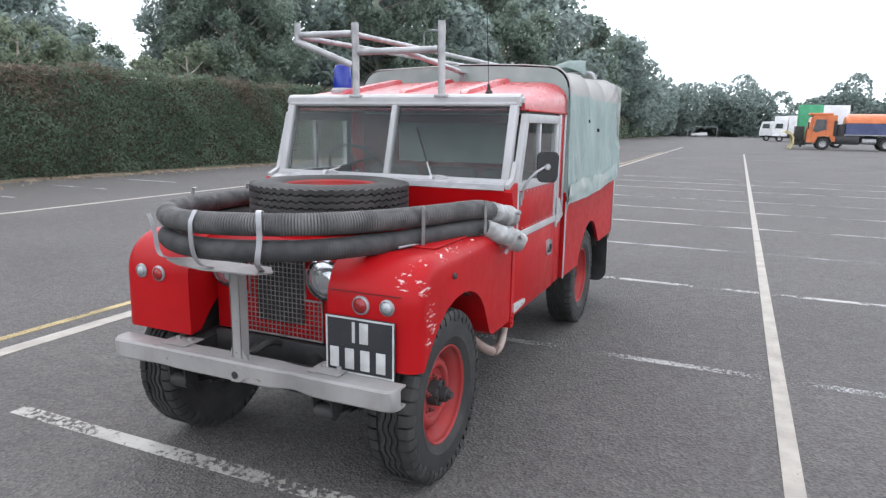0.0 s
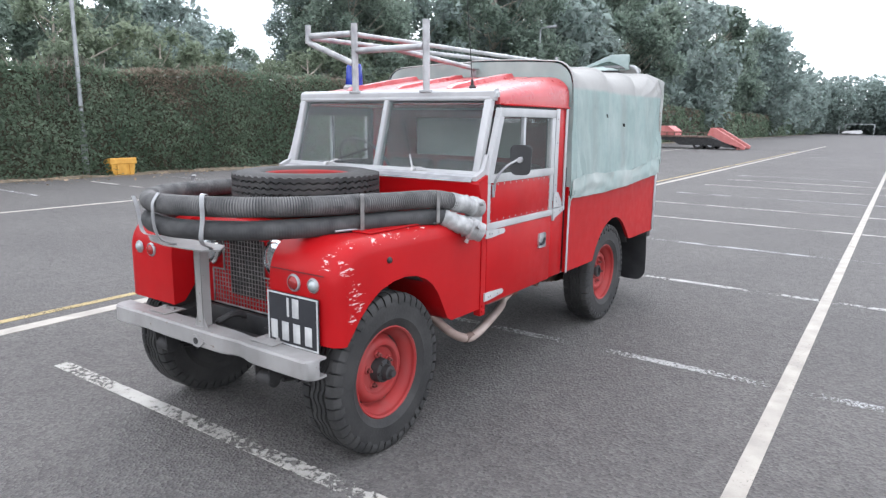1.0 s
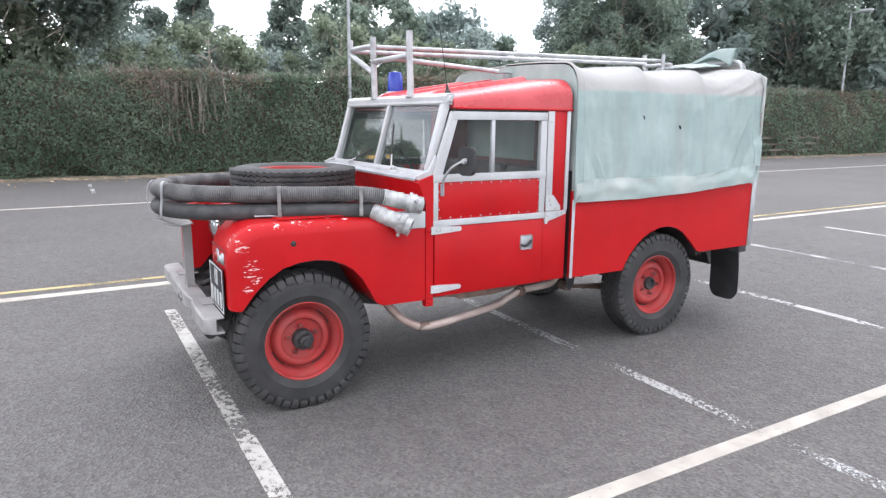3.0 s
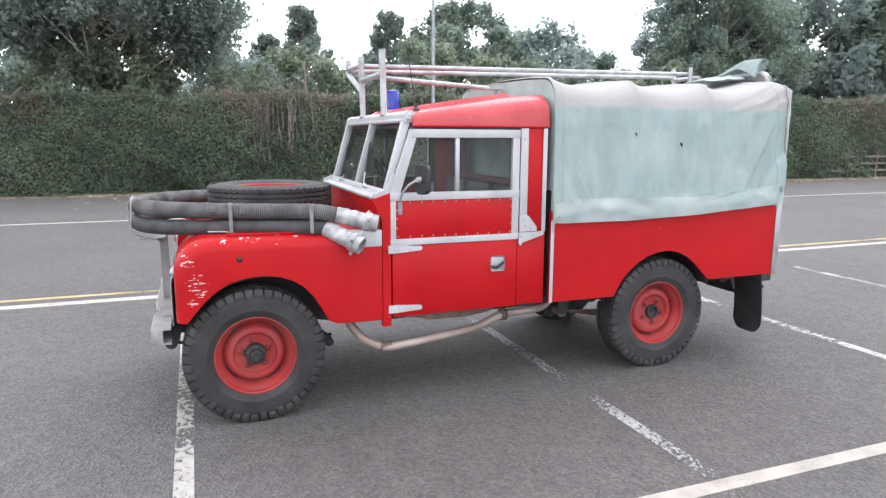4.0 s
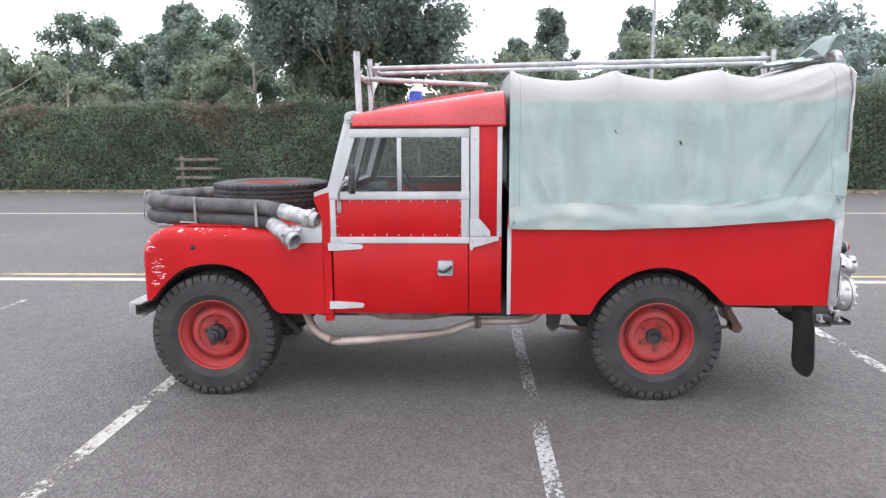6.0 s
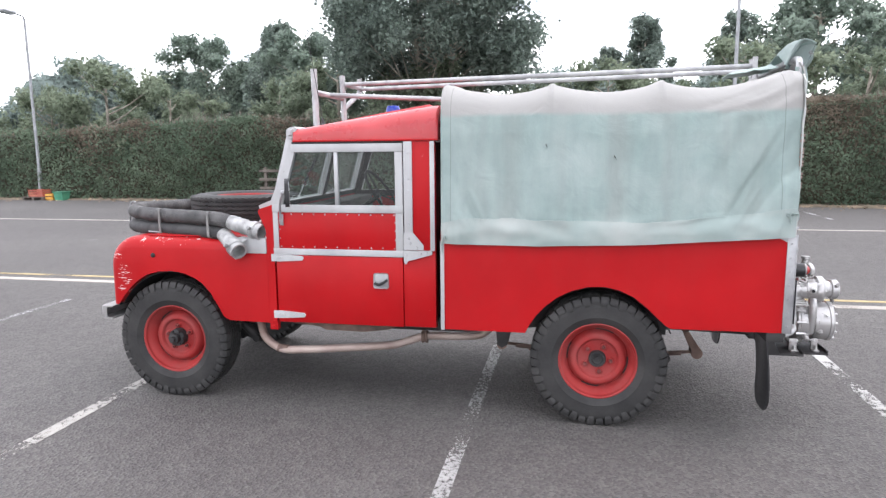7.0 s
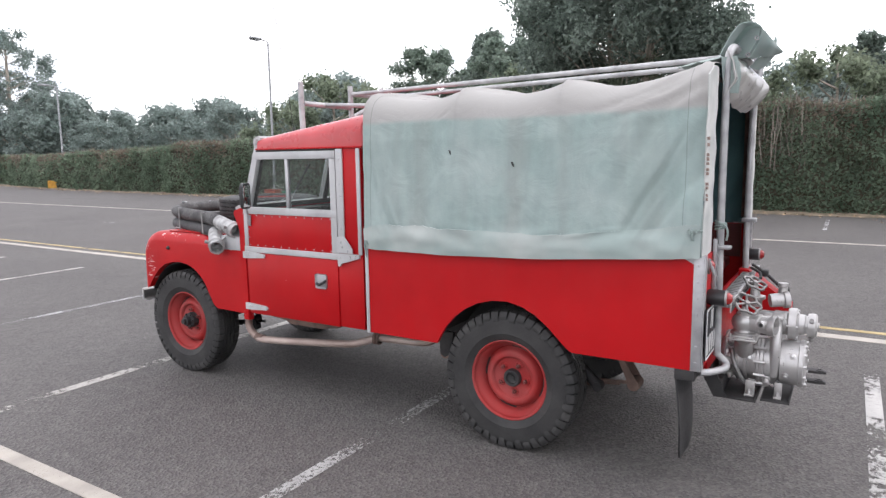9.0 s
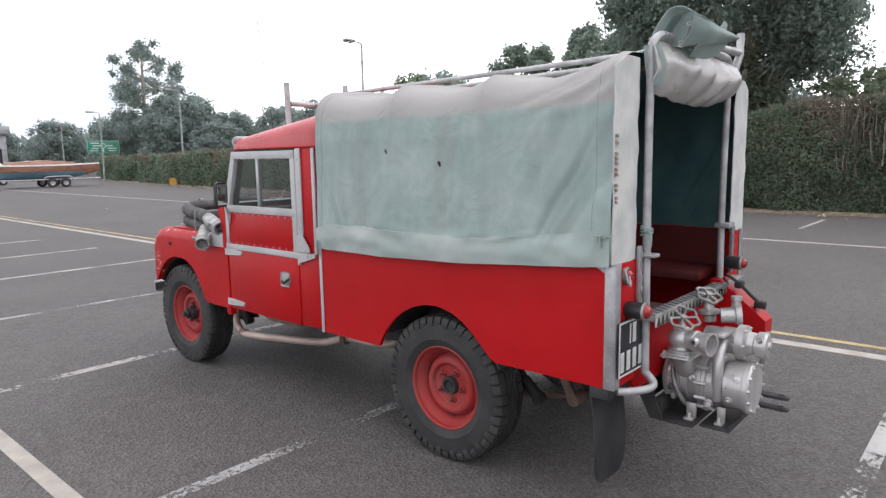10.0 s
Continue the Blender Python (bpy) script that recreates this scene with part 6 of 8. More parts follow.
for p0 in ((0.417, 3.836, 2.132), (0.412, 3.800, 2.060)):
    bm = B()
    lathe(bm, [(0.006, 0.0), (0.011, 0.0), (0.011, 0.004), (0.006, 0.004)], p0, (0.9, 0.4, 0.1), 14, True)
    part("eyelet", bm, DARK_STEEL, truck, "brass eyelet")

# ---- ladder rack of silver tube ----
def pipe(points, r=0.019, material=TUBE, soft=True, name="rack_tube"):
    b = B()
    tube(b, smooth_path(points, steps=6) if soft and len(points) > 2 else points, r, 12)
    return part(name, b, material, rack)


bm = B()
tube(bm, [(0.29, 0.86, 1.745), (0.29, 0.85, 2.15)], 0.021, 14)
rack = part("ladder_rack", bm, TUBE, truck, "silver tubular ladder rack above the roof")
pipe([(-0.265, 0.86, 1.745), (-0.265, 0.85, 2.165)], 0.021)
for x in (-0.265, 0.29):
    bm = B()
    box(bm, x - 0.04, x + 0.04, 0.838, 0.90, 1.742, 1.756, 0.003)
    part("foot_plate", bm, SILVER, rack)
pipe([(-0.245, 0.853, 2.0), (0.27, 0.853, 2.0)])
pipe([(-0.285, 0.852, 2.105), (-0.65, 0.852, 2.11)])
pipe([(-0.67, 0.85, 2.065), (-0.67, 0.85, 2.18)])
pipe([(-0.282, 0.855, 1.925), (-0.66, 0.852, 2.068)])
pipe([(-0.265, 0.872, 2.10), (-0.268, 3.70, 2.145)], 0.016)
pipe([(-0.66, 0.87, 2.10), (-0.50, 3.73, 2.135)], 0.016)
pipe([(0.04, 0.872, 2.0), (0.043, 1.70, 1.952)], 0.016)
bm = B()
box(bm, 0.02, 0.065, 1.66, 1.80, 1.940, 1.948, 0.002)
box(bm, 0.02, 0.065, 1.755, 1.762, 1.875, 1.940, 0.002)
part("strut_bracket", bm, GALV, rack)
pipe([(-0.24, 3.71, 2.06), (-0.24, 3.71, 2.20)], 0.017)
pipe([(0.563, 3.748, 0.64), (0.563, 3.738, 1.4), (0.563, 3.738, 1.95), (0.556, 3.742, 2.045), (0.51, 3.75, 2.085), (0.44, 3.75, 2.09)], 0.0175)
pipe([(0.46, 3.75, 2.09), (0.0, 3.75, 2.085), (-0.26, 3.75, 2.075)], 0.020)
pipe([(-0.24, 3.75, 2.075), (-0.32, 3.75, 2.07), (-0.372, 3.748, 2.02), (-0.379, 3.742, 1.9), (-0.378, 3.738, 1.3), (-0.376, 3.748, 0.64)], 0.0175)
pipe([(-0.380, 3.742, 1.92), (-0.50, 3.755, 2.10), (-0.51, 3.755, 2.215)], 0.020, soft=False)
pipe([(-0.50, 3.755, 2.115), (-0.18, 3.755, 2.11)], 0.018)
for x in (0.563, -0.376):
    s = 1 if x > 0 else -1
    pipe([(x + s * 0.17, 3.70, 0.595), (x + s * 0.12, 3.745, 0.592), (x + s * 0.045, 3.79, 0.594), (x + s * 0.005, 3.79, 0.61), (x, 3.750, 0.648)], 0.017)
    bm = B()
    box(bm, x - 0.03, x + 0.03, 3.712, 3.79, 1.16 if s > 0 else 1.20, 1.175 if s > 0 else 1.225, 0.004)
    part("tube_clamp", bm, GALV, rack)

# beacon and aerial
bm = B()
lathe(bm, [(0.0, 0.0), (0.075, 0.0), (0.075, 0.03), (0.062, 0.045), (0.0, 0.045)], (-0.55, 1.16, 1.768), (0, 0, 1), 24)
beacon = part("beacon", bm, SILVER, truck, "blue rotating beacon on a pale base")
bm = B()
lathe(bm, [(0.0, 0.0), (0.058, 0.0), (0.060, 0.02), (0.054, 0.12), (0.046, 0.142), (0.0, 0.150)], (-0.55, 1.16, 1.8135), (0, 0, 1), 24)
part("dome", bm, BLUE_LENS, beacon, "blue plastic dome")
bm = B()
lathe(bm, [(0.0, 0.0), (0.022, 0.0), (0.020, 0.02), (0.010, 0.03), (0.007, 0.06), (0.0, 0.06)], (0.522, 1.0, 1.758), (0, -0.15, 1), 14)
aerial = part("aerial_base", bm, BLACK, truck)
bm = B()
tube(bm, smooth_path([(0.522, 0.992, 1.81), (0.522, 0.93, 2.2), (0.522, 0.84, 2.7), (0.52, 0.72, 3.2)]), 0.0022, 6)
part("aerial_whip", bm, BLACK, aerial)

# ---- suction hoses round the bonnet ----
LOOP = [(0.72, 0.33), (0.655, 0.10), (0.595, -0.11), (0.50, -0.33), (0.36, -0.51), (0.15, -0.615), (-0.05, -0.635), (-0.25, -0.59), (-0.42, -0.47), (-0.53, -0.27), (-0.585, 0.0), (-0.61, 0.30), (-0.63, 0.62)]


def hose(zs, head, material, label):
    pts = [Vector(p) for p in head] + [Vector((x, y, z)) for (x, y), z in zip(LOOP, zs)]
    path = smooth_path(pts, steps=40)
    fine, acc, out = 0.0028, 0.0, [path[0]]
    for p, q in zip(path, path[1:]):
        seg = (q - p).length
        while acc + seg >= fine:
            p = p.lerp(q, (fine - acc) / seg)
            out.append(p)
            seg, acc = (q - p).length, 0.0
        acc += seg
    ribbed = [material == HOSE_WORN and (i < 195 or (q.y < -0.30 and q.x > -0.38)) for i, q in enumerate(out)]
    radii = [(0.0420, 0.0447, 0.0462, 0.0447)[i % 4] if ribbed[i] else 0.0440 + (0.0, 0.0008, 0.0013, 0.0008)[i % 4] * (1.6 if material == HOSE_WORN else 0.5) + 0.0012 * noise.noise(out[i] * 9) for i in range(len(out))]
    b = B()
    tube(b, out, 0.045, 16, radii)
    b.faces.ensure_lookup_table()
    for i in range(16 * (len(out) - 1)):
        b.faces[i].material_index = 1 if material == HOSE_WORN and (i // 16) % 4 in (1, 2) and (ribbed[i // 16] or noise.noise(out[i // 16] * 16 + Vector((i % 16, 0, 0)) * 0.4) > 0.02) else 0
    ob = link_mesh("suction_hose", b, material, True, 80)
    ob.data.materials.append(HOSE_RIDGE)
    tagged(ob, label, "hose", "suction hoses")
    return ob


top_hose = hose([1.192, 1.195, 1.198, 1.20, 1.202, 1.20, 1.195, 1.19, 1.19, 1.19, 1.185, 1.18, 1.175], [(0.752, 0.47, 1.168)], HOSE_WORN, "chafed grey ribbed suction hose looped round the bonnet")
low_hose = hose([1.102, 1.105, 1.106, 1.104, 1.10, 1.096, 1.092, 1.092, 1.095, 1.096, 1.096, 1.095, 1.095], [(0.735, 0.39, 1.098)], HOSE, "dull black ribbed suction hose looped round the bonnet")


def coupling(owner, a, b_, r, open_end):
    """A painted coupling wrapped on the hose end, with lugs on its ring."""
    a, b_ = Vector(a), Vector(b_)
    way = (b_ - a).normalized()
    L = (b_ - a).length
    b = B()
    lathe(b, [(r * 0.80, 0.0), (r * 1.0, 0.005), (r * 1.05, L * 0.12), (r * 0.97, L * 0.16), (r * 1.06, L * 0.22), (r * 1.05, L * 0.30), (r * 0.96, L * 0.34), (r * 1.06, L * 0.40), (r * 1.08, L * 0.5), (r * 0.96, L * 0.54), (r * 1.02, L * 0.60), (r * 1.0, L * 0.68), (r * 1.22, L * 0.72), (r * 1.24, L * 0.84), (r * 1.1, L * 0.86), (r * 1.12, L), (r * 0.9, L), (r * 0.88, L * 0.72), (r * 0.5, L * 0.65), (r * 0.5, 0.0)],
          a, way, 24, True)
    u = way.orthogonal().normalized()
    w = way.cross(u)
    for k in range(3):
        t = 2 * math.pi * k / 3 + 0.5
        d = u * math.cos(t) + w * math.sin(t)
        c = a + way * (L * 0.78) + d * r * 1.22
        tube(b, [c, c + d * 0.024], 0.011, 8)
    return part("coupling", b, CLOTH_WRAP, owner, "silver painted hose coupling")


coupling(top_hose, (0.745, 0.44, 1.176), (0.785, 0.672, 1.118), 0.0455, False)
coupling(low_hose, (0.735, 0.385, 1.098), (0.872, 0.560, 1.008), 0.0455, True)
bm = B()
tube(bm, smooth_path([(0.742, 0.425, 1.118), (0.78, 0.437, 1.075), (0.742, 0.425, 1.047), (0.70, 0.44, 1.075)], True), 0.006, 6, closed=True)
part("hose_clip", bm, STEEL, low_hose)

# carriers that hold the hoses
bm = B()
prism(bm, [(-0.075, 0.587), (0.035, 0.587), (0.0, 0.65), (-0.003, 0.995), (-0.05, 0.995), (-0.052, 0.65)], "y", -0.516, -0.510)
box(bm, -0.052, -0.047, -0.516, -0.470, 0.60, 0.995)
box(bm, -0.005, 0.0, -0.516, -0.470, 0.60, 0.995)
carrier = part("hose_carrier", bm, BUMPER, truck, "silver post and plate carrying the hoses")
bm = B()
prism(bm, [(-0.36, -0.55), (-0.30, -0.48), (0.14, -0.48), (0.21, -0.56), (0.16, -0.62), (-0.08, -0.64), (-0.24, -0.61)], "z", 1.0, 1.006)
prism(bm, [(-0.36, 1.0), (0.20, 1.0), (0.02, 0.965), (-0.075, 0.965)], "y", -0.520, -0.5162)
part("carrier_plate", bm, BUMPER, carrier)


def strap(points, w, across, material=GALV, name="hose_strap", t=0.004):
    """A flat metal strip along the points, w wide in the direction across."""
    a = Vector(across).normalized() * (w / 2)
    p = smooth_path(points, steps=4)
    b = B()
    secs = []
    for i, q in enumerate(p):
        d = (p[min(i + 1, len(p) - 1)] - p[max(i - 1, 0)]).normalized()
        n = d.cross(a.normalized()) * t / 2
        secs.append([q - a - n, q + a - n, q + a + n, q - a + n])
    loft(b, secs)
    return part(name, b, material, carrier)


strap([(0.14, -0.55, 1.008), (0.19, -0.60, 1.02), (0.215, -0.655, 1.06), (0.225, -0.650, 1.15), (0.22, -0.645, 1.24), (0.212, -0.63, 1.258), (0.205, -0.612, 1.252)], 0.022, (0.93, 0.3, 0.0))
strap([(-0.06, -0.60, 1.008), (-0.065, -0.66, 1.03), (-0.07, -0.69, 1.09), (-0.075, -0.69, 1.19), (-0.077, -0.672, 1.225), (-0.078, -0.655, 1.245)], 0.021, (1, 0, 0))
strap([(-0.30, -0.52, 1.008), (-0.37, -0.55, 1.012), (-0.392, -0.562, 1.04), (-0.397, -0.566, 1.10), (-0.405, -0.572, 1.16), (-0.415, -0.580, 1.20)], 0.018, (0.7, 0.7, 0))
strap([(0.615, -0.10, 1.078), (0.645, -0.115, 1.078), (0.652, -0.118, 1.10), (0.652, -0.118, 1.235), (0.648, -0.115, 1.246), (0.635, -0.112, 1.246)], 0.019, (0.3, 0.95, 0), DARK_STEEL)
strap([(0.74, 0.31, 1.078), (0.77, 0.305, 1.078), (0.776, 0.303, 1.10), (0.776, 0.303, 1.222), (0.772, 0.305, 1.235), (0.76, 0.308, 1.235)], 0.019, (0.25, 0.96, 0), DARK_STEEL)
strap([(-0.60, -0.08, 1.084), (-0.645, -0.08, 1.086), (-0.655, -0.08, 1.12), (-0.655, -0.08, 1.245), (-0.64, -0.08, 1.255)], 0.021, (0.1, 1, 0))
strap([(-0.62, 0.35, 1.084), (-0.665, 0.35, 1.086), (-0.675, 0.35, 1.12), (-0.675, 0.35, 1.235), (-0.66, 0.35, 1.245)], 0.021, (0.1, 1, 0))
bm = B()
tube(bm, [(0.60, -0.24, 1.088), (0.66, 0.0, 1.088), (0.765, 0.42, 1.088)], 0.005, 6)
part("carrier_rod", bm, GALV, carrier)

# ---- rear fire pump ----
PX, PZ = 0.22, 0.557
bm = B()
lathe(bm, [(0.0, 3.72), (0.085, 3.72), (0.095, 3.735), (0.128, 3.742), (0.130, 3.752), (0.116, 3.757), (0.108, 3.79), (0.112, 3.80), (0.122, 3.803), (0.122, 3.812), (0.112, 3.816), (0.110, 3.838), (0.121, 3.842), (0.121, 3.852), (0.111, 3.856),
           (0.113, 3.895), (0.134, 3.899), (0.134, 3.912), (0.130, 3.9135), (0.134, 3.915), (0.134, 3.929), (0.116, 3.933), (0.117, 3.972), (0.108, 3.984), (0.100, 3.988), (0.100, 4.0), (0.112, 4.004), (0.113, 4.082), (0.119, 4.085), (0.119, 4.103), (0.108, 4.112), (0.05, 4.116), (0.0, 4.117)], (PX, 0, PZ), (0, 1, 0), 40)
pump = part("fire_pump", bm, CAST, truck, "cast aluminium fire pump with valves at the tail")
for k in range(12):
    a = 2 * math.pi * k / 12 + 0.12
    u, w = math.cos(a), math.sin(a)
    bm = B()
    tube(bm, [(PX + 0.137 * u, 3.888, PZ + 0.137 * w), (PX + 0.137 * u, 3.940, PZ + 0.137 * w)], 0.0085, 6)
    part("pump_bolt", bm, STEEL, pump)
    bm = B()
    tube(bm, [(PX + 0.108 * u, 4.088, PZ + 0.108 * w), (PX + 0.108 * u, 4.120, PZ + 0.108 * w)], 0.0075, 6)
    part("pump_bolt", bm, STEEL, pump)
for k in range(4):
    a = radians(-50 + 32 * k)
    at = Vector((PX + 0.110 * math.cos(a), 3.775, PZ + 0.110 * math.sin(a)))
    way = Vector((math.cos(a), 0, math.sin(a)))
    bm = B()
    lathe(bm, [(0.0, 0.022), (0.010, 0.022), (0.012, 0.014), (0.016, 0.012), (0.018, -0.01), (0.0, -0.01)], at, way, 10)
    part("plug", bm, DARK_STEEL if k % 2 else CAST, pump)
for y, a0 in ((3.87, 0.25), (4.03, -0.4), (4.06, 0.5)):
    bm = B()
    c = Vector((PX, y, PZ))
    d = Vector((math.cos(a0), 0, math.sin(a0)))
    lathe(bm, [(0.0, 0.132), (0.008, 0.132), (0.010, 0.122), (0.015, 0.120), (0.016, 0.10), (0.0, 0.10)], c, d, 8)
    part("plug", bm, STEEL, pump)
bm = B()
lathe(bm, [(0.0, 3.88), (0.050, 3.88), (0.054, 3.90), (0.054, 3.955), (0.060, 3.96), (0.060, 4.018), (0.066, 4.022), (0.079, 4.026), (0.079, 4.060), (0.062, 4.066), (0.052, 4.072), (0.050, 4.096), (0.046, 4.10), (0.046, 4.108), (0.058, 4.110), (0.060, 4.142), (0.050, 4.150), (0.018, 4.152), (0.016, 4.160), (0.0, 4.160)], (0.195, 0, 0.750), (0, 1, 0), 28)
inlet = part("suction_inlet", bm, CAST, pump)
for k in range(3):
    a = 2 * math.pi * k / 3 + 0.52
    bm = B()
    tube(bm, [(0.195 + 0.055 * math.cos(a), 4.127, 0.750 + 0.055 * math.sin(a)), (0.195 + 0.083 * math.cos(a), 4.127, 0.750 + 0.083 * math.sin(a))], 0.011, 8)
    part("cap_lug", bm, DARK_STEEL, inlet)
for k in range(6):
    a = 2 * math.pi * k / 6
    bm = B()
    tube(bm, [(0.195 + 0.070 * math.cos(a), 4.018, 0.750 + 0.070 * math.sin(a)), (0.195 + 0.070 * math.cos(a), 4.070, 0.750 + 0.070 * math.sin(a))], 0.006, 6)
    part("collar_bolt", bm, STEEL, inlet)
bm = B()
lathe(bm, [(0.0, 0.0), (0.060, 0.0), (0.060, 0.010), (0.046, 0.014), (0.044, 0.024), (0.054, 0.040), (0.058, 0.058), (0.054, 0.078), (0.042, 0.092), (0.036, 0.096), (0.036, 0.106), (0.022, 0.112), (0.014, 0.128), (0.010, 0.150), (0.0, 0.150)], (0.40, 3.842, 0.722), (0, 0, 1), 26)
part("delivery_valve", bm, CAST, pump)
bm = B()
lathe(bm, [(0.0, 0.0), (0.042, 0.0), (0.042, 0.045), (0.047, 0.048), (0.047, 0.058), (0.043, 0.060), (0.043, 0.098), (0.047, 0.101), (0.051, 0.116), (0.051, 0.128), (0.043, 0.128), (0.040, 0.075), (0.0, 0.075)], (0.405, 3.862, 0.782), (0.22, 1, 0.0), 24)
part("delivery_outlet", bm, CAST, pump)
bm = B()
lathe(bm, [(0.0, 0.012), (0.010, 0.012), (0.012, 0.020), (0.019, 0.018), (0.021, 0.0), (0.0, 0.0)], (0.462, 3.928, 0.79), (0.97, -0.22, 0.05), 14)
part("outlet_boss", bm, STEEL, pump)
bm = B()
lathe(bm, [(0.0, 0.004), (0.009, 0.004), (0.009, 0.0), (0.0, 0.0)], (0.4738, 3.9254, 0.7906), (0.97, -0.22, 0.05), 10)
part("boss_plug", bm, BLACK, pump)
bm = B()
box(bm, 0.325, 0.475, 3.775, 3.910, 0.700, 0.711, 0.003)
box(bm, 0.332, 0.468, 3.782, 3.903, 0.7112, 0.7218, 0.003)
part("valve_flange", bm, CAST, pump)
for x, y in ((0.340, 3.790), (0.460, 3.790), (0.340, 3.895), (0.460, 3.895)):
    bm = B()
    lathe(bm, [(0.0, 0.036), (0.006, 0.036), (0.0065, 0.026), (0.010, 0.026), (0.010, 0.0), (0.0, 0.0)], (x, y, 0.694), (0, 0, 1), 6)
    part("flange_bolt", bm, STEEL, pump)
bm = B()
tube(bm, smooth_path([(0.40, 3.845, 0.70), (0.37, 3.84, 0.665), (0.33, 3.84, 0.625), (0.29, 3.84, 0.60)]), 0.042, 14)
part("valve_neck", bm, CAST, pump)
bm = B()
tube(bm, smooth_path([(0.20, 3.975, 0.76), (0.27, 3.978, 0.745), (0.315, 3.98, 0.69), (0.325, 3.98, 0.60), (0.305, 3.975, 0.50)]), 0.024, 12)
part("riser_pipe", bm, CAST, pump)
bm = B()
box(bm, 0.20, 0.34, 3.955, 4.008, 0.79, 0.806, 0.003)
part("riser_cap", bm, CAST, pump)


def handwheel(c, axis, r, n=6):
    a = Vector(axis).normalized()
    u = a.orthogonal().normalized()
    w = a.cross(u)
    c = Vector(c)
    b = B()
    tube(b, [c + (u * math.cos(2 * math.pi * k / 48) + w * math.sin(2 * math.pi * k / 48)) * (r + 0.006 * math.cos(n * 2 * math.pi * k / 48)) for k in range(48)], 0.007, 8, closed=True)
    for k in range(n):
        t = 2 * math.pi * (k + 0.5) / n
        tube(b, [c, c + (u * math.cos(t) + w * math.sin(t)) * (r - 0.004)], 0.006, 6)
    lathe(b, [(0.0, -0.03), (0.012, -0.03), (0.016, 0.0), (0.012, 0.012), (0.0, 0.012)], c, a, 12)
    return part("handwheel", b, DARK_STEEL, pump, "spoked metal handwheel")


handwheel((0.405, 3.85, 0.876), (0.42, 0.42, 0.8), 0.064)
bm = B()
lathe(bm, [(0.0, 0.0), (0.03, 0.0), (0.032, 0.03), (0.05, 0.04), (0.05, 0.055), (0.026, 0.06), (0.018, 0.11), (0.0, 0.11)], (0.10, 3.86, 0.80), (0, -0.1, 1), 18)
part("primer_valve", bm, CAST, pump)
handwheel((0.10, 3.85, 0.925), (0.25, 0.4, 0.9), 0.055, 5)
bm = B()
lathe(bm, [(0.0, 0.0), (0.034, 0.0), (0.036, 0.06), (0.044, 0.065), (0.044, 0.09), (0.0, 0.09)], (0.16, 3.93, 0.85), (-0.4, 1, 0.1), 18)
lathe(bm, [(0.0, 0.0), (0.024, 0.0), (0.020, 0.035), (0.026, 0.04), (0.024, 0.055), (0.0, 0.055)], (0.12, 3.985, 0.885), (0, 0, 1), 14)
part("priming_outlet", bm, CAST, pump)
for y0, y1, x in ((3.855, 3.90, 0.335), (3.985, 4.02, 0.315)):
    bm = B()
    box(bm, x, x + 0.012, y0, y1, 0.397, 0.470, 0.003)
    box(bm, x + 0.0125, x + 0.050, y0, y1, 0.397, 0.409, 0.003)
    lathe(bm, [(0.0, 0.022), (0.008, 0.022), (0.012, 0.0), (0.0, 0.0)], (x + 0.032, (y0 + y1) / 2, 0.4095), (0, 0, 1), 6)
    part("pump_foot", bm, CAST, pump)
bm = B()
lathe(bm, [(0.0, 0.04), (0.014, 0.04), (0.016, 0.016), (0.022, 0.012), (0.022, 0.0), (0.0, 0.0)], (0.325, 3.945, 0.485), (0.8, 0.1, -0.5), 12)
tube(bm, [(0.352, 3.945, 0.475), (0.372, 3.985, 0.468)], 0.006, 8)
part("drain_tap", bm, CAST, pump)
bm = B()
tube(bm, smooth_path([(0.33, 3.78, 0.62), (0.352, 3.80, 0.55), (0.345, 3.84, 0.47), (0.31, 3.87, 0.44)]), 0.011, 8)
part("pump_pipe", bm, DARK_STEEL, pump)
for y0, y1, x0, x1, z in ((3.72, 3.915, 0.10, 0.43, 0.385), (3.93, 4.06, 0.02, 0.39, 0.387)):
    bm = B()
    box(bm, x0, x1, y0, y1, z, z + 0.010, 0.002)
    box(bm, x0, x1, y1 - 0.008, y1, z + 0.0102, z + 0.028, 0.002)
    part("pump_mount", bm, BLACK, pump)
bm = B()
prism(bm, [(3.66, 0.50), (3.72, 0.53), (3.78, 0.395), (3.72, 0.385)], "x", 0.42, 0.432)
prism(bm, [(3.62, 0.56), (3.72, 0.56), (3.78, 0.395), (3.70, 0.385)], "x", -0.05, -0.035)
box(bm, 0.05, 0.40, 3.72, 3.76, 0.395, 0.475, 0.01)
part("pump_cradle", bm, BLACK, pump)
for z in (0.400, 0.455):
    bm = B()
    prism(bm, [(-0.03, 4.0), (0.02, 4.0), (0.025, 4.17), (0.015, 4.20), (-0.015, 4.20), (-0.03, 4.17)], "z", z, z + 0.012)
    lathe(bm, [(0.012, -0.002), (0.02, -0.002), (0.02, 0.016), (0.012, 0.016)], (0.0, 4.17, z), (0, 0, 1), 12, True)
    part("tow_jaw", bm, BLACK, pump)
bm = B()
tube(bm, smooth_path([(-0.37, 3.78, 0.95), (-0.365, 3.85, 0.905), (-0.36, 3.93, 0.835), (-0.355, 3.985, 0.79)]), 0.009, 8)
box(bm, -0.39, -0.33, 3.83, 3.87, 0.885, 0.925, 0.01)
box(bm, -0.385, -0.335, 3.93, 3.985, 0.79, 0.83, 0.012)
tube(bm, smooth_path([(-0.33, 3.78, 0.935), (-0.20, 3.84, 0.93), (-0.05, 3.86, 0.925)]), 0.008, 8)
part("pump_lever", bm, BLACK, pump)


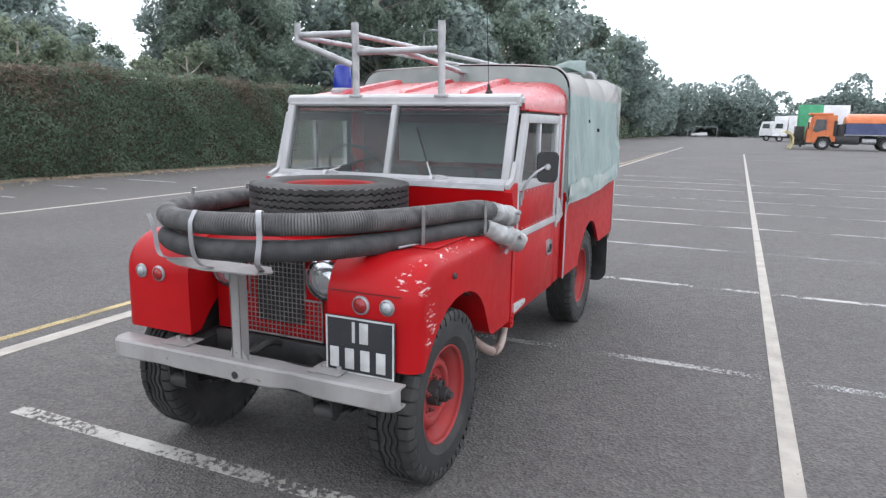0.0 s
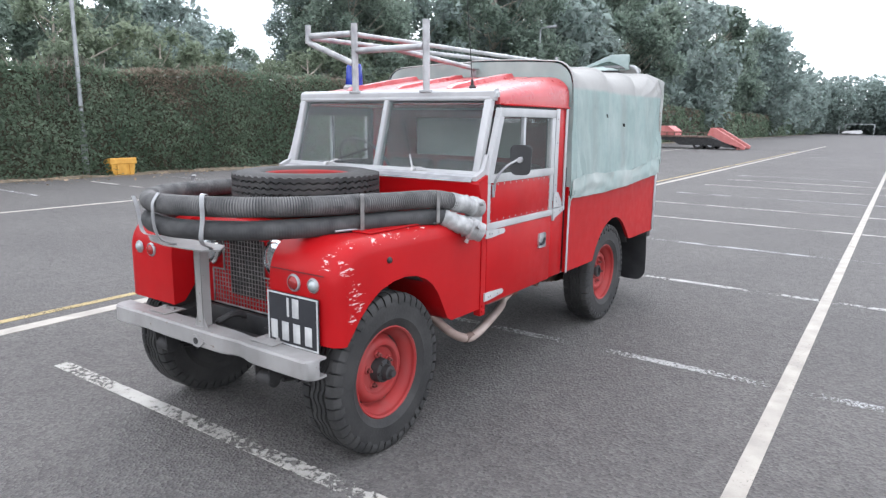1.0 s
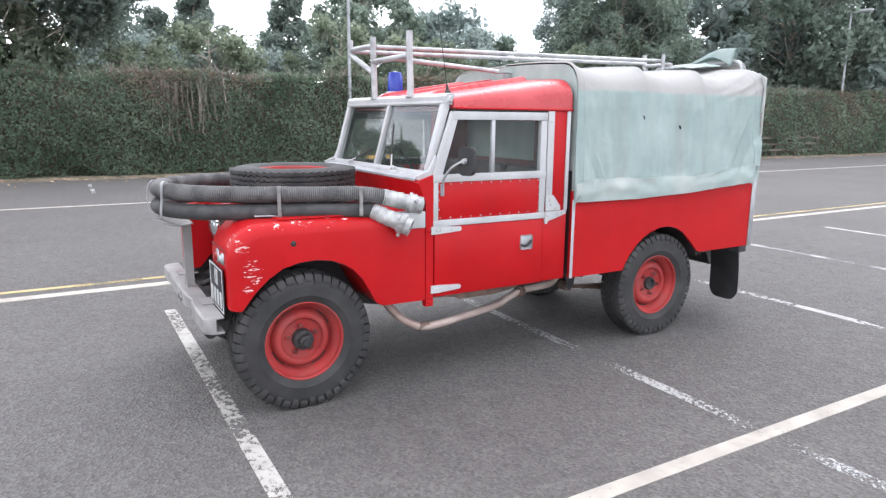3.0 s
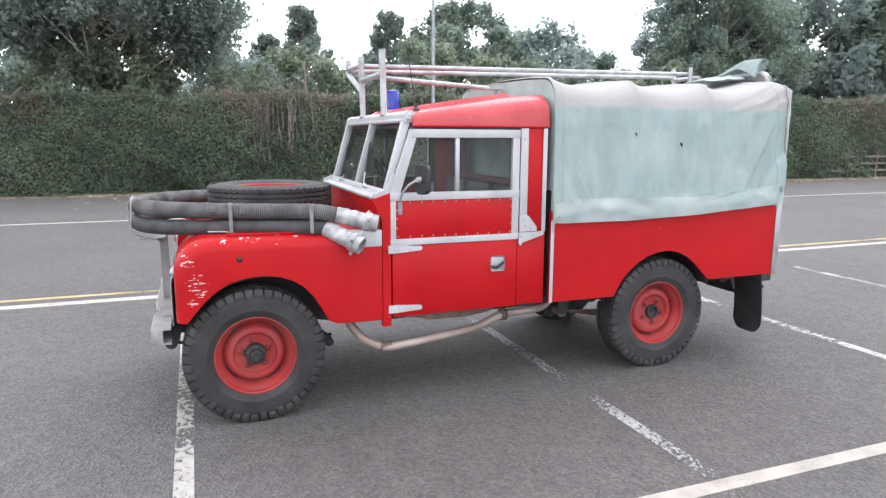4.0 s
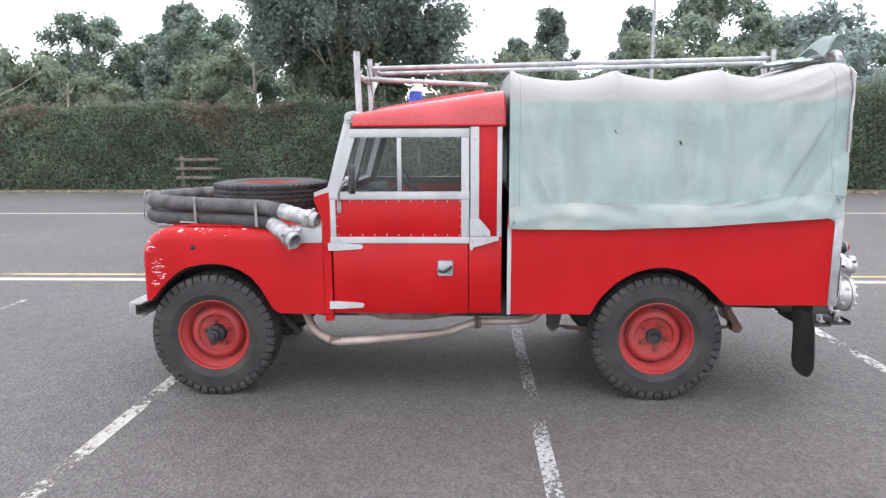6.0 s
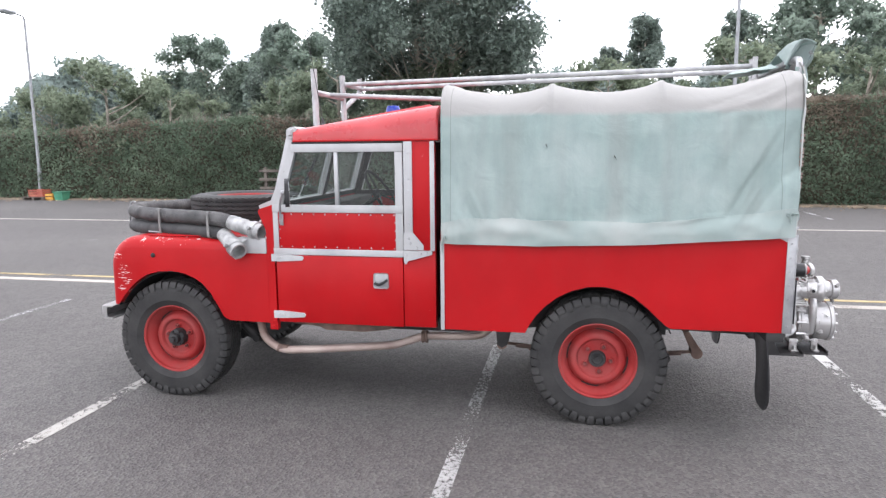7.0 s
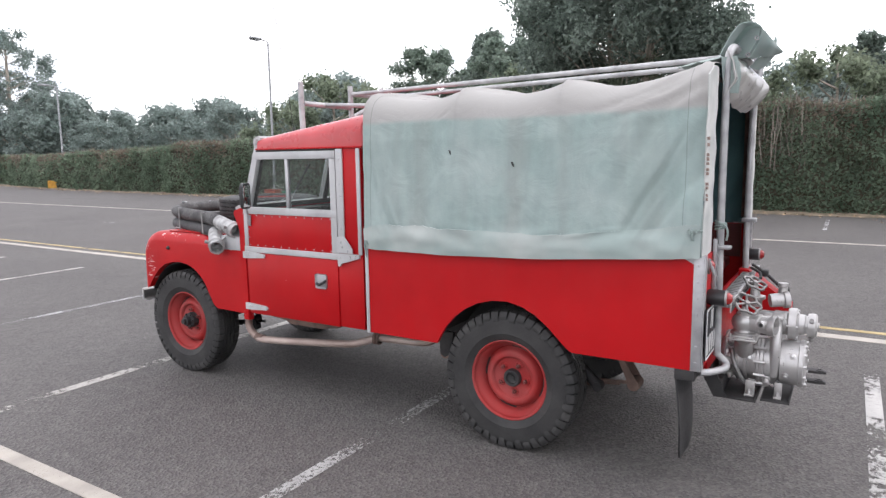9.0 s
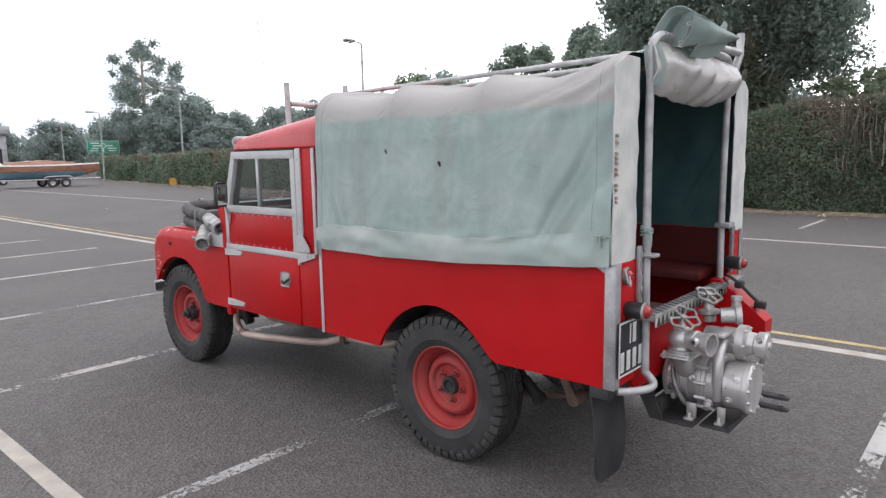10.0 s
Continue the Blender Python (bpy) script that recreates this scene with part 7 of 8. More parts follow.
# ---- hedge, trees and far things ----
rng = np.random.default_rng(7)


def leaf_cards(points, size, spread=0.4, long=1.0, toward=None, loose=0.75):
    """Small bent leaf faces at the points; toward: the way that each leaf roughly faces. Returns corners and faces."""
    n = len(points)
    face = rng.normal(size=(n, 3))
    if toward is not None:
        face = toward / np.linalg.norm(toward, axis=1)[:, None] + face * loose
    face /= np.linalg.norm(face, axis=1)[:, None]
    a = np.cross(face, rng.normal(size=(n, 3)))
    a /= np.linalg.norm(a, axis=1)[:, None]
    b = np.cross(face, a)
    s = (size * (1 + spread * rng.uniform(-1, 1, n)))[:, None]
    mid = face * s * 0.25
    v = np.stack([points - a * s * long, points - b * s * 0.55 + mid, points + a * s * long, points + b * s * 0.55 + mid], axis=1).reshape(-1, 3)
    f = np.arange(4 * n).reshape(-1, 4)
    return v, f


def cloud_mesh(name, chunks, materials):
    """One mesh out of (corners, faces, material number)."""
    vs, fs, ms, off = [], [], [], 0
    for v, f, m in chunks:
        vs.append(v)
        fs.extend((f + off).tolist())
        ms.extend([m] * len(f))
        off += len(v)
    me = bpy.data.meshes.new(name)
    me.from_pydata(np.concatenate(vs).tolist(), [], fs)
    for m in materials:
        me.materials.append(m)
    me.polygons.foreach_set("material_index", ms)
    me.update()
    return me


def hedge_front(y):
    return np.interp(y, (-58, -45, -34, -20, 0, 10, 20, 95, 200), (-21.6, -19.5, -17.4, -16.2, -15.7, -15.4, -15.1, -14.3, -13.5))


def hedge_top(y):
    return np.interp(y, (-60, -35, -27, -18, -9, 0, 10, 25, 100, 200), (1.9, 2.0, 2.2, 2.4, 2.65, 2.7, 3.0, 3.1, 3.0, 3.0)) + 0.10 * np.sin(y * 0.9) * np.sin(y * 0.37 + 1) + 0.05 * np.sin(y * 2.9)


WAVES = np.random.default_rng(5).uniform(-1, 1, (9, 3))


def clumps(y, z):
    """How far the hedge swells out at a height, in uneven clumps of three sizes."""
    out = 0.0
    for i, (p, q, r) in enumerate(WAVES):
        k = (1.1, 2.7, 6.0)[i // 3]
        out = out + (0.085, 0.060, 0.036)[i // 3] * np.sin(k * (y * (0.7 + 0.5 * p) + z * 1.3 * q) + 9 * r + 0.8 * np.sin(k * 0.6 * (z + 0.5 * y * q)))
    return out


def hedge_points(y0, y1, per_m):
    """Leaf places on the front and top of the hedge, and the way each faces."""
    n = int((y1 - y0) * per_m)
    y = rng.uniform(y0, y1, n)
    top, front = hedge_top(y), hedge_front(y)
    u = rng.uniform(0, 1, n)
    face = rng.uniform(0, 1, n) < 0.84
    z = np.where(face, u * top, top + rng.normal(0, 0.05, n))
    out = clumps(y, z)
    dy, dz = (clumps(y + 0.05, z) - out) / 0.05, (clumps(y, z + 0.05) - out) / 0.05
    x = np.where(face, front + out + 0.20 * (1 - u) - 0.22 * u ** 3 + rng.normal(0, 0.055, n), front - 0.1 - 1.2 * u + rng.normal(0, 0.05, n))
    way = np.stack([np.where(face, 1.0, 0.35), -dy * 1.2, np.where(face, 0.45 - dz * 1.2, 1.0)], axis=1)
    return np.stack([x, y, np.maximum(z, 0.03)], axis=1), way


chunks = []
# dark sheet behind the leaves, in place of the hedge's inner shade
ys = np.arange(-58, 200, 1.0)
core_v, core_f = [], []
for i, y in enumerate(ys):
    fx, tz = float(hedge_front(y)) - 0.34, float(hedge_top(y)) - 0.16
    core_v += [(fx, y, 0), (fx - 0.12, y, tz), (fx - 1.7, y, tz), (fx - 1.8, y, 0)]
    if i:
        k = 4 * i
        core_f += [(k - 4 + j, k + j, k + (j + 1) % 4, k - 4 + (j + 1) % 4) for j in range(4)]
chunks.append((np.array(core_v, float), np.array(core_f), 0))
for y0, y1, per, size in ((-58, -30, 420, 0.088), (-30, -12, 1000, 0.064), (-12, 24, 1900, 0.052), (24, 50, 520, 0.078), (50, 200, 70, 0.19)):
    p, way = hedge_points(y0, y1, per)
    high = p[:, 2] / hedge_top(p[:, 1])
    patch = 0.8 * np.sin(p[:, 1] * 0.8) + 0.6 * np.sin(p[:, 1] * 2.3 + p[:, 2] * 2) + rng.normal(0, 0.6, len(p)) + 3.2 * (high - 0.74)
    dry = patch > 1.0
    v, f = leaf_cards(p[~dry], size, toward=way[~dry])
    chunks.append((v, f, 1))
    v, f = leaf_cards(p[dry], size * 0.75, long=1.7, toward=way[dry], loose=1.0)
    chunks.append((v, f, 2))
# bare twigs that stand up out of the clipped top
n = 5200
y = rng.uniform(-45, 45, n)
keep = (np.sin(y * 0.5) + np.sin(y * 1.9 + 1) + rng.normal(0, 0.7, n)) > 0.2
y = y[keep]
n = len(y)
x = hedge_front(y) - rng.uniform(-0.10, 0.7, n)
z = hedge_top(y) - rng.uniform(0.0, 1.1, n) * (rng.uniform(0, 1, n) < 0.6)
h = rng.uniform(0.12, 0.38, n)
lean = rng.normal(0, 0.12, (n, 2))
base = np.stack([x, y, z - 0.05], axis=1)
tip = base + np.stack([lean[:, 0], lean[:, 1], h], axis=1)
w = np.stack([np.zeros(n), np.full(n, 0.010), np.zeros(n)], axis=1)
chunks.append((np.stack([base - w, base + w, tip + w * 0.4, tip - w * 0.4], axis=1).reshape(-1, 3), np.arange(4 * n).reshape(-1, 4), 3))
# a stretch of bare upright stems
n = 78
y = rng.uniform(1.1, 3.3, n)
z = rng.uniform(0.8, 2.2, n)
base = np.stack([hedge_front(y) + 0.0 + rng.normal(0, 0.10, n), y, z], axis=1)
tip = base + np.stack([rng.normal(-0.04, 0.05, n), rng.normal(0, 0.08, n), rng.uniform(0.5, 1.3, n)], axis=1)
tip[:, 2] = np.minimum(tip[:, 2], hedge_top(y) + rng.uniform(-0.25, 0.12, n))
w = np.stack([np.zeros(n), rng.uniform(0.005, 0.011, n), np.zeros(n)], axis=1)
chunks.append((np.stack([base - w, base + w, tip + w * 0.7, tip - w * 0.7], axis=1).reshape(-1, 3), np.arange(4 * n).reshape(-1, 4), 3))
TWIG = surface("bare_twig", (0.105, 0.09, 0.075), (0.215, 0.185, 0.155), 2, 0.9, per_island=0.5)
tagged(new("hedge", cloud_mesh("hedge", chunks, [HEDGE_CORE_SHADE, LEAF_HEDGE, LEAF_DRY, TWIG])), "long clipped hedge with green leaves and brown dead twigs", "hedge", "", "stuff")


# fallen leaves along the foot of the hedge
n = 3200
y = rng.uniform(-46, 40, n)
x = hedge_front(y) + np.abs(rng.normal(0.15, 0.75, n)) + 0.1
p = np.stack([x, y, np.full(n, 0.03)], axis=1)
a = rng.uniform(0, 2 * math.pi, n)
s = rng.uniform(0.02, 0.055, n)
u = np.stack([np.cos(a) * s, np.sin(a) * s, rng.uniform(-0.01, 0.02, n)], axis=1)
w = np.stack([-np.sin(a) * s * 0.6, np.cos(a) * s * 0.6, rng.uniform(-0.01, 0.015, n)], axis=1)
LITTER = surface("fallen_leaf", (0.22, 0.14, 0.08), (0.48, 0.36, 0.24), 1.5, 0.9, per_island=0.4)
tagged(new("fallen_leaves", cloud_mesh("fallen_leaves", [(np.stack([p - u, p - w, p + u, p + w], axis=1).reshape(-1, 3), np.arange(4 * n).reshape(-1, 4), 0)], [LITTER])), "dry brown fallen leaves along the foot of the hedge", "leaves", "", "stuff")


def crown(blobs, count, size, material, name):
    """Leaves in small uneven sprays gathered round limb ends, facing out and up."""
    subs = []
    for x, y, z, r in blobs:
        for _ in range(8):
            d = rng.normal(size=3)
            d /= np.linalg.norm(d)
            k = r * rng.uniform(0.2, 1.0)
            subs.append((x + d[0] * k, y + d[1] * k, z + 0.85 * d[2] * k, r * rng.uniform(0.28, 0.52), *d))
    subs = np.array(subs)
    w = subs[:, 3] ** 2
    pick = subs[rng.choice(len(subs), count, p=w / w.sum())]
    d = rng.normal(size=(count, 3))
    d /= np.linalg.norm(d, axis=1)[:, None]
    stray = np.where(rng.uniform(0, 1, count) < 0.07, rng.uniform(1.1, 1.9, count), 1.0)
    rad = pick[:, 3] * np.clip(rng.normal(0.78, 0.28, count), 0.1, 1.3) * stray
    at = pick[:, :3] + d * rad[:, None]
    whole = np.array(blobs)
    w = whole[:, 3] ** 3
    full = int(count * 0.45)
    fill = whole[rng.choice(len(whole), full, p=w / w.sum())]
    at[:full] = fill[:, :3] + d[:full] * (fill[:, 3] * rng.uniform(0.3, 1.16, full))[:, None]
    v, f = leaf_cards(at, size, toward=0.6 * d + 0.4 * pick[:, 4:] + np.array([0.0, 0.0, 0.7]), loose=1.1)
    return cloud_mesh(name, [(v, f, 0)], [material])


def tree(label, height, wide, clear, blobs_n, count, size, material, trunks=1, seed=1, cone=0.0):
    """A tapered trunk with limbs and a crown of leaf clumps; its base is at the origin."""
    r = np.random.default_rng(seed)
    ob = thing("tree", label, "tree", (0, 0, 0), "trees behind the hedge")
    blobs, b = [], B()
    for t in range(trunks):
        ox = (t - (trunks - 1) / 2) * 0.9
        tube(b, smooth_path([(0, ox * 0.5, -0.1), (0.05, ox * 0.85, height * 0.25), (0.1 * (t + 1), ox * 1.5, height * 0.55), (0.0, ox * 1.8, height * 0.9)], steps=5), 0.15,
             8, [0.026 * height * (1 - 0.82 * k / 15) / trunks ** 0.3 for k in range(16)])
    for k in range(blobs_n):
        u = (k + r.uniform(0, 1)) / blobs_n
        z = clear + (height - clear) * (0.10 + 0.86 * u)
        env = wide * math.sqrt(max(0.05, 1 - ((u - 0.42) / 0.62) ** 2)) * (1 - cone * u)
        a = r.uniform(0, 2 * math.pi)
        q = env * math.sqrt(r.uniform(0.1, 1.0))
        p = (q * math.cos(a), q * math.sin(a), z)
        blobs.append((*p, r.uniform(0.19, 0.33) * wide * (1 - 0.3 * u)))
        ox = (r.integers(0, trunks) - (trunks - 1) / 2) * 1.2
        zb = max(clear * 0.7, z - q * r.uniform(0.5, 0.9))
        tube(b, smooth_path([(0, ox, zb), (p[0] * 0.45, ox + (p[1] - ox) * 0.45, zb + (z - zb) * 0.35), p], steps=2), 0.04, 4, [0.034, 0.029, 0.023, 0.016, 0.008])
    part("trunk", b, BARK, ob)
    c = new("crown", crown(blobs, count, size, material, "crown"))
    c.parent = ob
    return ob


side_tree = tree("broad leafy tree close behind the hedge", 9.0, 3.3, 0.8, 84, 52000, 0.084, LEAF_MID, 1, 17)
near_tree = tree("big dark tree with two pale trunks and dense crown", 9.8, 3.7, 3.7, 96, 82000, 0.076, LEAF_DARK, 2, 3)
mid_tree = tree("broad green tree with rounded uneven crown", 9.0, 3.3, 0.8, 78, 28500, 0.12, LEAF_MID, 1, 5)
slim_tree = tree("upright dark green tree with pointed crown", 10.0, 2.5, 0.7, 78, 29000, 0.12, LEAF_DARK, 1, 8, 0.45)
wide_tree = tree("wide bushy tree with green crown paled for haze", 8.0, 4.2, 0.4, 84, 14500, 0.185, LEAF_HAZY, 1, 11)
open_tree = tree("tall sparse tree with thin open crown", 13.5, 3.2, 3.0, 66, 21000, 0.105, LEAF_HAZY, 1, 14)
shrub = tree("light green shrub growing up behind the hedge", 4.3, 2.3, 0.2, 22, 7500, 0.085, LEAF_SHRUB, 1, 21)
SHRUBS = [(-18.6 - 0.9 * (k % 3), -33 + 3.4 * k + 0.8 * math.sin(k * 2.1), 1.08 + 0.14 * math.sin(k * 1.7) + 0.06 * math.sin(k * 4.1), 47 * k) for k in range(4, 18)]
def plant(src, spots):
    """Copies of one tree, each at (x, y, scale, turn)."""
    for x, y, k, turn in spots:
        copy_thing(src, pose(x, y, 0, 0, 0, turn)).scale = (k, k, k)


shrub.matrix_basis = pose(SHRUBS[0][0], SHRUBS[0][1], 0, 0, 0, SHRUBS[0][3])
plant(shrub, SHRUBS[1:] + [(-18.5, -3.0, 0.98, 200), (-18.8, -0.9, 1.0, 75)])
side_tree.matrix_basis = pose(-20.5, 22.9, 0, 0, 0, 60) @ Matrix.Diagonal((1.05, 1.05, 1.05, 1))
near_tree.matrix_basis = pose(-18.8, -2.3, 0, 0, 0, 0) @ Matrix.Diagonal((1.0, 1.0, 1.0, 1))
mid_tree.matrix_basis = pose(-38.7, -22.9, 0, 0, 0, 40) @ Matrix.Diagonal((1.06, 1.06, 1.06, 1))
plant(mid_tree, ((-41.0, -19.5, 0.95, 100), (-28.0, 13.0, 0.95, 200), (-25.0, -9.5, 0.78, 10), (-20.0, 36.0, 1.4, 150), (-20.0, 58.0, 1.65, 250), (-19.5, 92.0, 1.85, 20), (-34.0, 25.3, 0.80, 310)))
slim_tree.matrix_basis = pose(-40.3, 6.8, 0, 0, 0, 0) @ Matrix.Diagonal((1.0, 1.0, 1.0, 1))
plant(slim_tree, ((-41.0, 4.6, 0.82, 80), (-22.0, 25.5, 1.02, 140), (-19.5, 47.0, 1.45, 30), (-27.0, -12.0, 0.8, 200), (-36.5, 11.5, 0.93, 50)))
wide_tree.matrix_basis = pose(-34.8, -29.0, 0, 0, 0, 0) @ Matrix.Diagonal((0.95, 0.95, 0.95, 1))
plant(wide_tree, ((-38.0, -33.0, 0.85, 70), (-24.0, 16.5, 0.6, 200), (-23.5, 30.0, 1.2, 90), (-21.0, 42.0, 1.55, 10), (-20.0, 70.0, 1.95, 120), (-19.0, 110.0, 2.05, 250), (-33.0, 2.0, 0.72, 20), (-32.0, -6.0, 0.75, 130), (-36.0, -44.0, 0.85, 0)))
plant(wide_tree, ((-33.0, -38.0, 0.72, 90), (-35.0, -58.0, 0.8, 20), (-30.5, -72.0, 0.85, 140), (-27.0, -84.0, 0.8, 75), (-40.0, -26.0, 0.85, 260), (-42.0, -38.0, 0.95, 300), (-30.0, -52.0, 0.62, 50), (-31.0, -60.0, 1.0, 10), (-38.0, -52.0, 0.8, 60)))
plant(wide_tree, ((-30.0, 33.0, 0.9, 300), (-36.0, -15.0, 0.72, 30), (-30.5, 18.6, 0.95, 170), (-44.0, -62.0, 0.95, 10), (-40.0, -75.0, 1.0, 200), (-36.0, -90.0, 0.9, 100), (-24.0, -100.0, 0.85, 0), (-32.0, 8.5, 0.62, 250)))
open_tree.matrix_basis = pose(-30.1, -66.5, 0, 0, 0, 0) @ Matrix.Diagonal((1.28, 1.28, 1.06, 1))
plant(open_tree, ((-22.5, 22.4, 0.72, 140), (-23.0, 52.0, 0.95, 60), (-25.0, 29.0, 0.78, 210)))

# woods far behind the yard
pts = []
for cx, cy, r, h in ((0, 168, 6, 14), (-6, 170, 7, 14.5), (5, 172, 5, 14), (-12, 160, 6, 14), (-15, 145, 6, 15.5), (-16, 128, 6, 17), (17, 165, 4, 10), (21, 168, 5, 13.5), (27, 165, 6, 13), (34, 165, 7, 13), (42, 165, 8, 12), (11, 175, 9, 7), (52, 160, 8, 12),
                     (-22, 150, 7, 13), (70, 150, 12, 12), (-60, -120, 14, 8), (-45, -125, 12, 8), (-30, -130, 10, 7), (-15, -135, 10, 6), (-75, -100, 14, 9), (-70, -60, 12, 9), (-65, -30, 12, 9), (-62, 0, 12, 8), (-60, 40, 12, 8)) + tuple((10 * k - 20, 174, 7, 5) for k in range(8)):
    n = 2600
    d = rng.normal(size=(n, 3))
    d /= np.linalg.norm(d, axis=1)[:, None]
    k = rng.integers(0, 9, n)
    off = np.random.default_rng(int(abs(cx * 7 + cy))).normal(0, 0.45, (9, 3))
    c = off[k] * np.array([r, r, h * 0.5]) * 0.9
    c[:, 2] = np.abs(c[:, 2]) + h * 0.25
    p = np.array([cx, cy, 0]) + c + d * np.array([r * 0.5, r * 0.5, h * 0.28])
    p[:, 2] = np.clip(p[:, 2], 0.2, h * 1.05)
    pts.append(p)
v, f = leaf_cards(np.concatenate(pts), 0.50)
tagged(new("far_woods", cloud_mesh("far_woods", [(v, f, 0)], [LEAF_HAZY])), "far belt of green trees round the yard", "trees", "", "stuff")


# ---- lamp posts ----
def lamp_post():
    ob = thing("street_lamp", "grey steel street lamp post with a short arm", "street lamp", (0, 0, 0), "street lamps")
    b = B()
    tube(b, [(0, 0, 0), (0, 0, 1.2), (0, 0, 1.22), (0, 0, 7.0)], 0.07, 10, [0.085, 0.085, 0.06, 0.045])
    part("post", b, POST_GREY, ob)
    b = B()
    tube(b, smooth_path([(0, 0, 6.98), (0.1, 0, 7.08), (0.5, 0, 7.12)]), 0.03, 8)
    part("arm", b, POST_GREY, ob)
    b = B()
    box(b, 0.45, 1.05, -0.13, 0.13, 7.06, 7.19, 0.05, 3)
    part("lantern", b, POST_GREY, ob)
    b = B()
    box(b, 0.55, 1.0, -0.10, 0.10, 7.035, 7.06, 0.01)
    part("diffuser", b, CLEAR_LENS, ob)
    return ob


lamp = lamp_post()
lamp.matrix_basis = pose(-15.95, -16.25, 0)
lamp.scale = (0.9, 0.9, 0.89)
for x, y, k in ((-15.62, 6.92, 1.0), (-16.0, 34.5, 1.0), (-18.6, -37.0, 0.86), (-20.2, -53.8, 0.80), (-20.0, -62.0, 0.72)):
    copy_thing(lamp, pose(x, y, 0)).scale = (1, 1, k)


# ---- fence rails in the hedge ----
def fence(y0, y1, rails, x):
    ob = thing("rail_fence", "short run of weathered post and rail fence in the hedge", "fence", (x, (y0 + y1) / 2, 0), "fence runs")
    n = max(2, int((y1 - y0) / 1.4) + 1)
    for k in range(n):
        y = y0 + (y1 - y0) * k / (n - 1)
        b = B()
        box(b, -0.05, 0.05, y - (y0 + y1) / 2 - 0.05, y - (y0 + y1) / 2 + 0.05, -0.05, 1.1, 0.008)
        part("post", b, FENCE_WOOD, ob)
    for z in rails:
        b = B()
        box(b, 0.051, 0.085, -(y1 - y0) / 2 - 0.2, (y1 - y0) / 2 + 0.2, z - 0.045, z + 0.045, 0.006)
        part("rail", b, FENCE_WOOD, ob)


fence(-7.4, -4.8, (0.42, 0.70, 0.98), -15.72)
fence(23.0, 31.0, (0.32, 0.60, 0.88), -14.98)


# ---- small things on the verge ----
def grit_bin(at, turn, wide):
    ob = thing("grit_bin", "yellow plastic grit bin with hinged lid by the hedge", "grit bin", at)
    b = B()
    loft(b, [[(-w, -d, z), (w, -d, z), (w, d, z), (-w, d, z)] for z, w, d in ((0.0, 0.32, 0.24), (0.02, 0.34, 0.26), (0.40, 0.38, 0.29), (0.42, 0.40, 0.31))])
    part("body", b, YELLOW_BIN, ob)
    b = B()
    prism(b, [(-0.32, 0.42), (0.33, 0.42), (0.33, 0.47), (0.05, 0.58), (-0.30, 0.62), (-0.32, 0.60)], "x", -0.42, 0.42)
    part("lid", b, YELLOW_BIN, ob)
    for x in (-0.2, 0.2):
        b = B()
        box(b, x - 0.02, x + 0.02, -0.345, -0.295, 0.05, 0.40, 0.01)
        part("rib", b, YELLOW_BIN, ob)
    ob.rotation_euler, ob.scale = (0, 0, radians(turn)), (wide, 0.74, 0.78)


grit_bin((-15.05, 7.56, 0), 84, 0.84)
grit_bin((-17.67, -36.7, 0), 60, 0.74)
def slatted(b, x0, x1, y0, y1, z0, z1, rows, t=0.018):
    """An open crate: a bottom and slatted sides."""
    box(b, x0, x1, y0, y1, z0, z0 + t)
    h = (z1 - z0 - t) / rows
    for k in range(rows):
        z = z0 + t + k * h + 0.15 * h
        for a0, a1, b0, b1 in ((x0, x0 + t, y0, y1), (x1 - t, x1, y0, y1), (x0 + t, x1 - t, y0, y0 + t), (x0 + t, x1 - t, y1 - t, y1)):
            box(b, a0, a1, b0, b1, z, z + 0.7 * h)


pallet = thing("pallet", "broken wooden pallet by the hedge", "pallet", (-15.35, -15.80, 0))
for k in range(5):
    bm = B()
    box(bm, -0.3 + 0.13 * k, -0.22 + 0.13 * k, -0.42, 0.42, 0.10, 0.12)
    part("slat", bm, FENCE_WOOD, pallet)
for y in (-0.38, 0.0, 0.38):
    bm = B()
    box(bm, -0.3, 0.3, y - 0.04, y + 0.04, 0.0, 0.0995)
    part("bearer", bm, FENCE_WOOD, pallet)
crate = thing("crate", "faded red plastic crate on the pallet", "crate", (-15.35, -15.76, 0.1205))
bm = B()
slatted(bm, -0.20, 0.20, -0.29, 0.29, 0.0, 0.25, 3)
part("body", bm, CRATE_RED, crate)
bucket = thing("yellow_crate", "small yellow plastic crate by the hedge", "crate", (-15.3, -15.22, 0))
bm = B()
slatted(bm, -0.16, 0.16, -0.15, 0.15, 0.0, 0.24, 2)
part("body", bm, YELLOW_BIN, bucket)
tub = thing("planter_box", "small green plastic box by the hedge", "box", (-15.3, -14.84, 0))
bm = B()
loft(bm, [[(-w, -w, z), (w, -w, z), (w, w, z), (-w, w, z)] for z, w in ((0.0, 0.15), (0.25, 0.18), (0.27, 0.20), (0.30, 0.20))])
part("body", bm, CRATE_GREEN, tub)


# ---- vehicles far off ----
def road_wheel(parent, x, y, r, w, axis):
    b = B()
    lathe(b, [(r * 0.55, -w / 2), (r * 0.9, -w / 2), (r, -w * 0.35), (r, w * 0.35), (r * 0.9, w / 2), (r * 0.55, w / 2)], (x, y, r), axis, 20, True)
    t = part("wheel", b, RUBBER, parent)
    b = B()
    lathe(b, [(0.0, w * 0.25), (r * 0.2, w * 0.3), (r * 0.3, w * 0.2), (r * 0.55, w * 0.42), (r * 0.55, -w * 0.42), (0.0, -w * 0.3)], (x, y, r), axis, 16)
    part("rim", b, GALV, t)


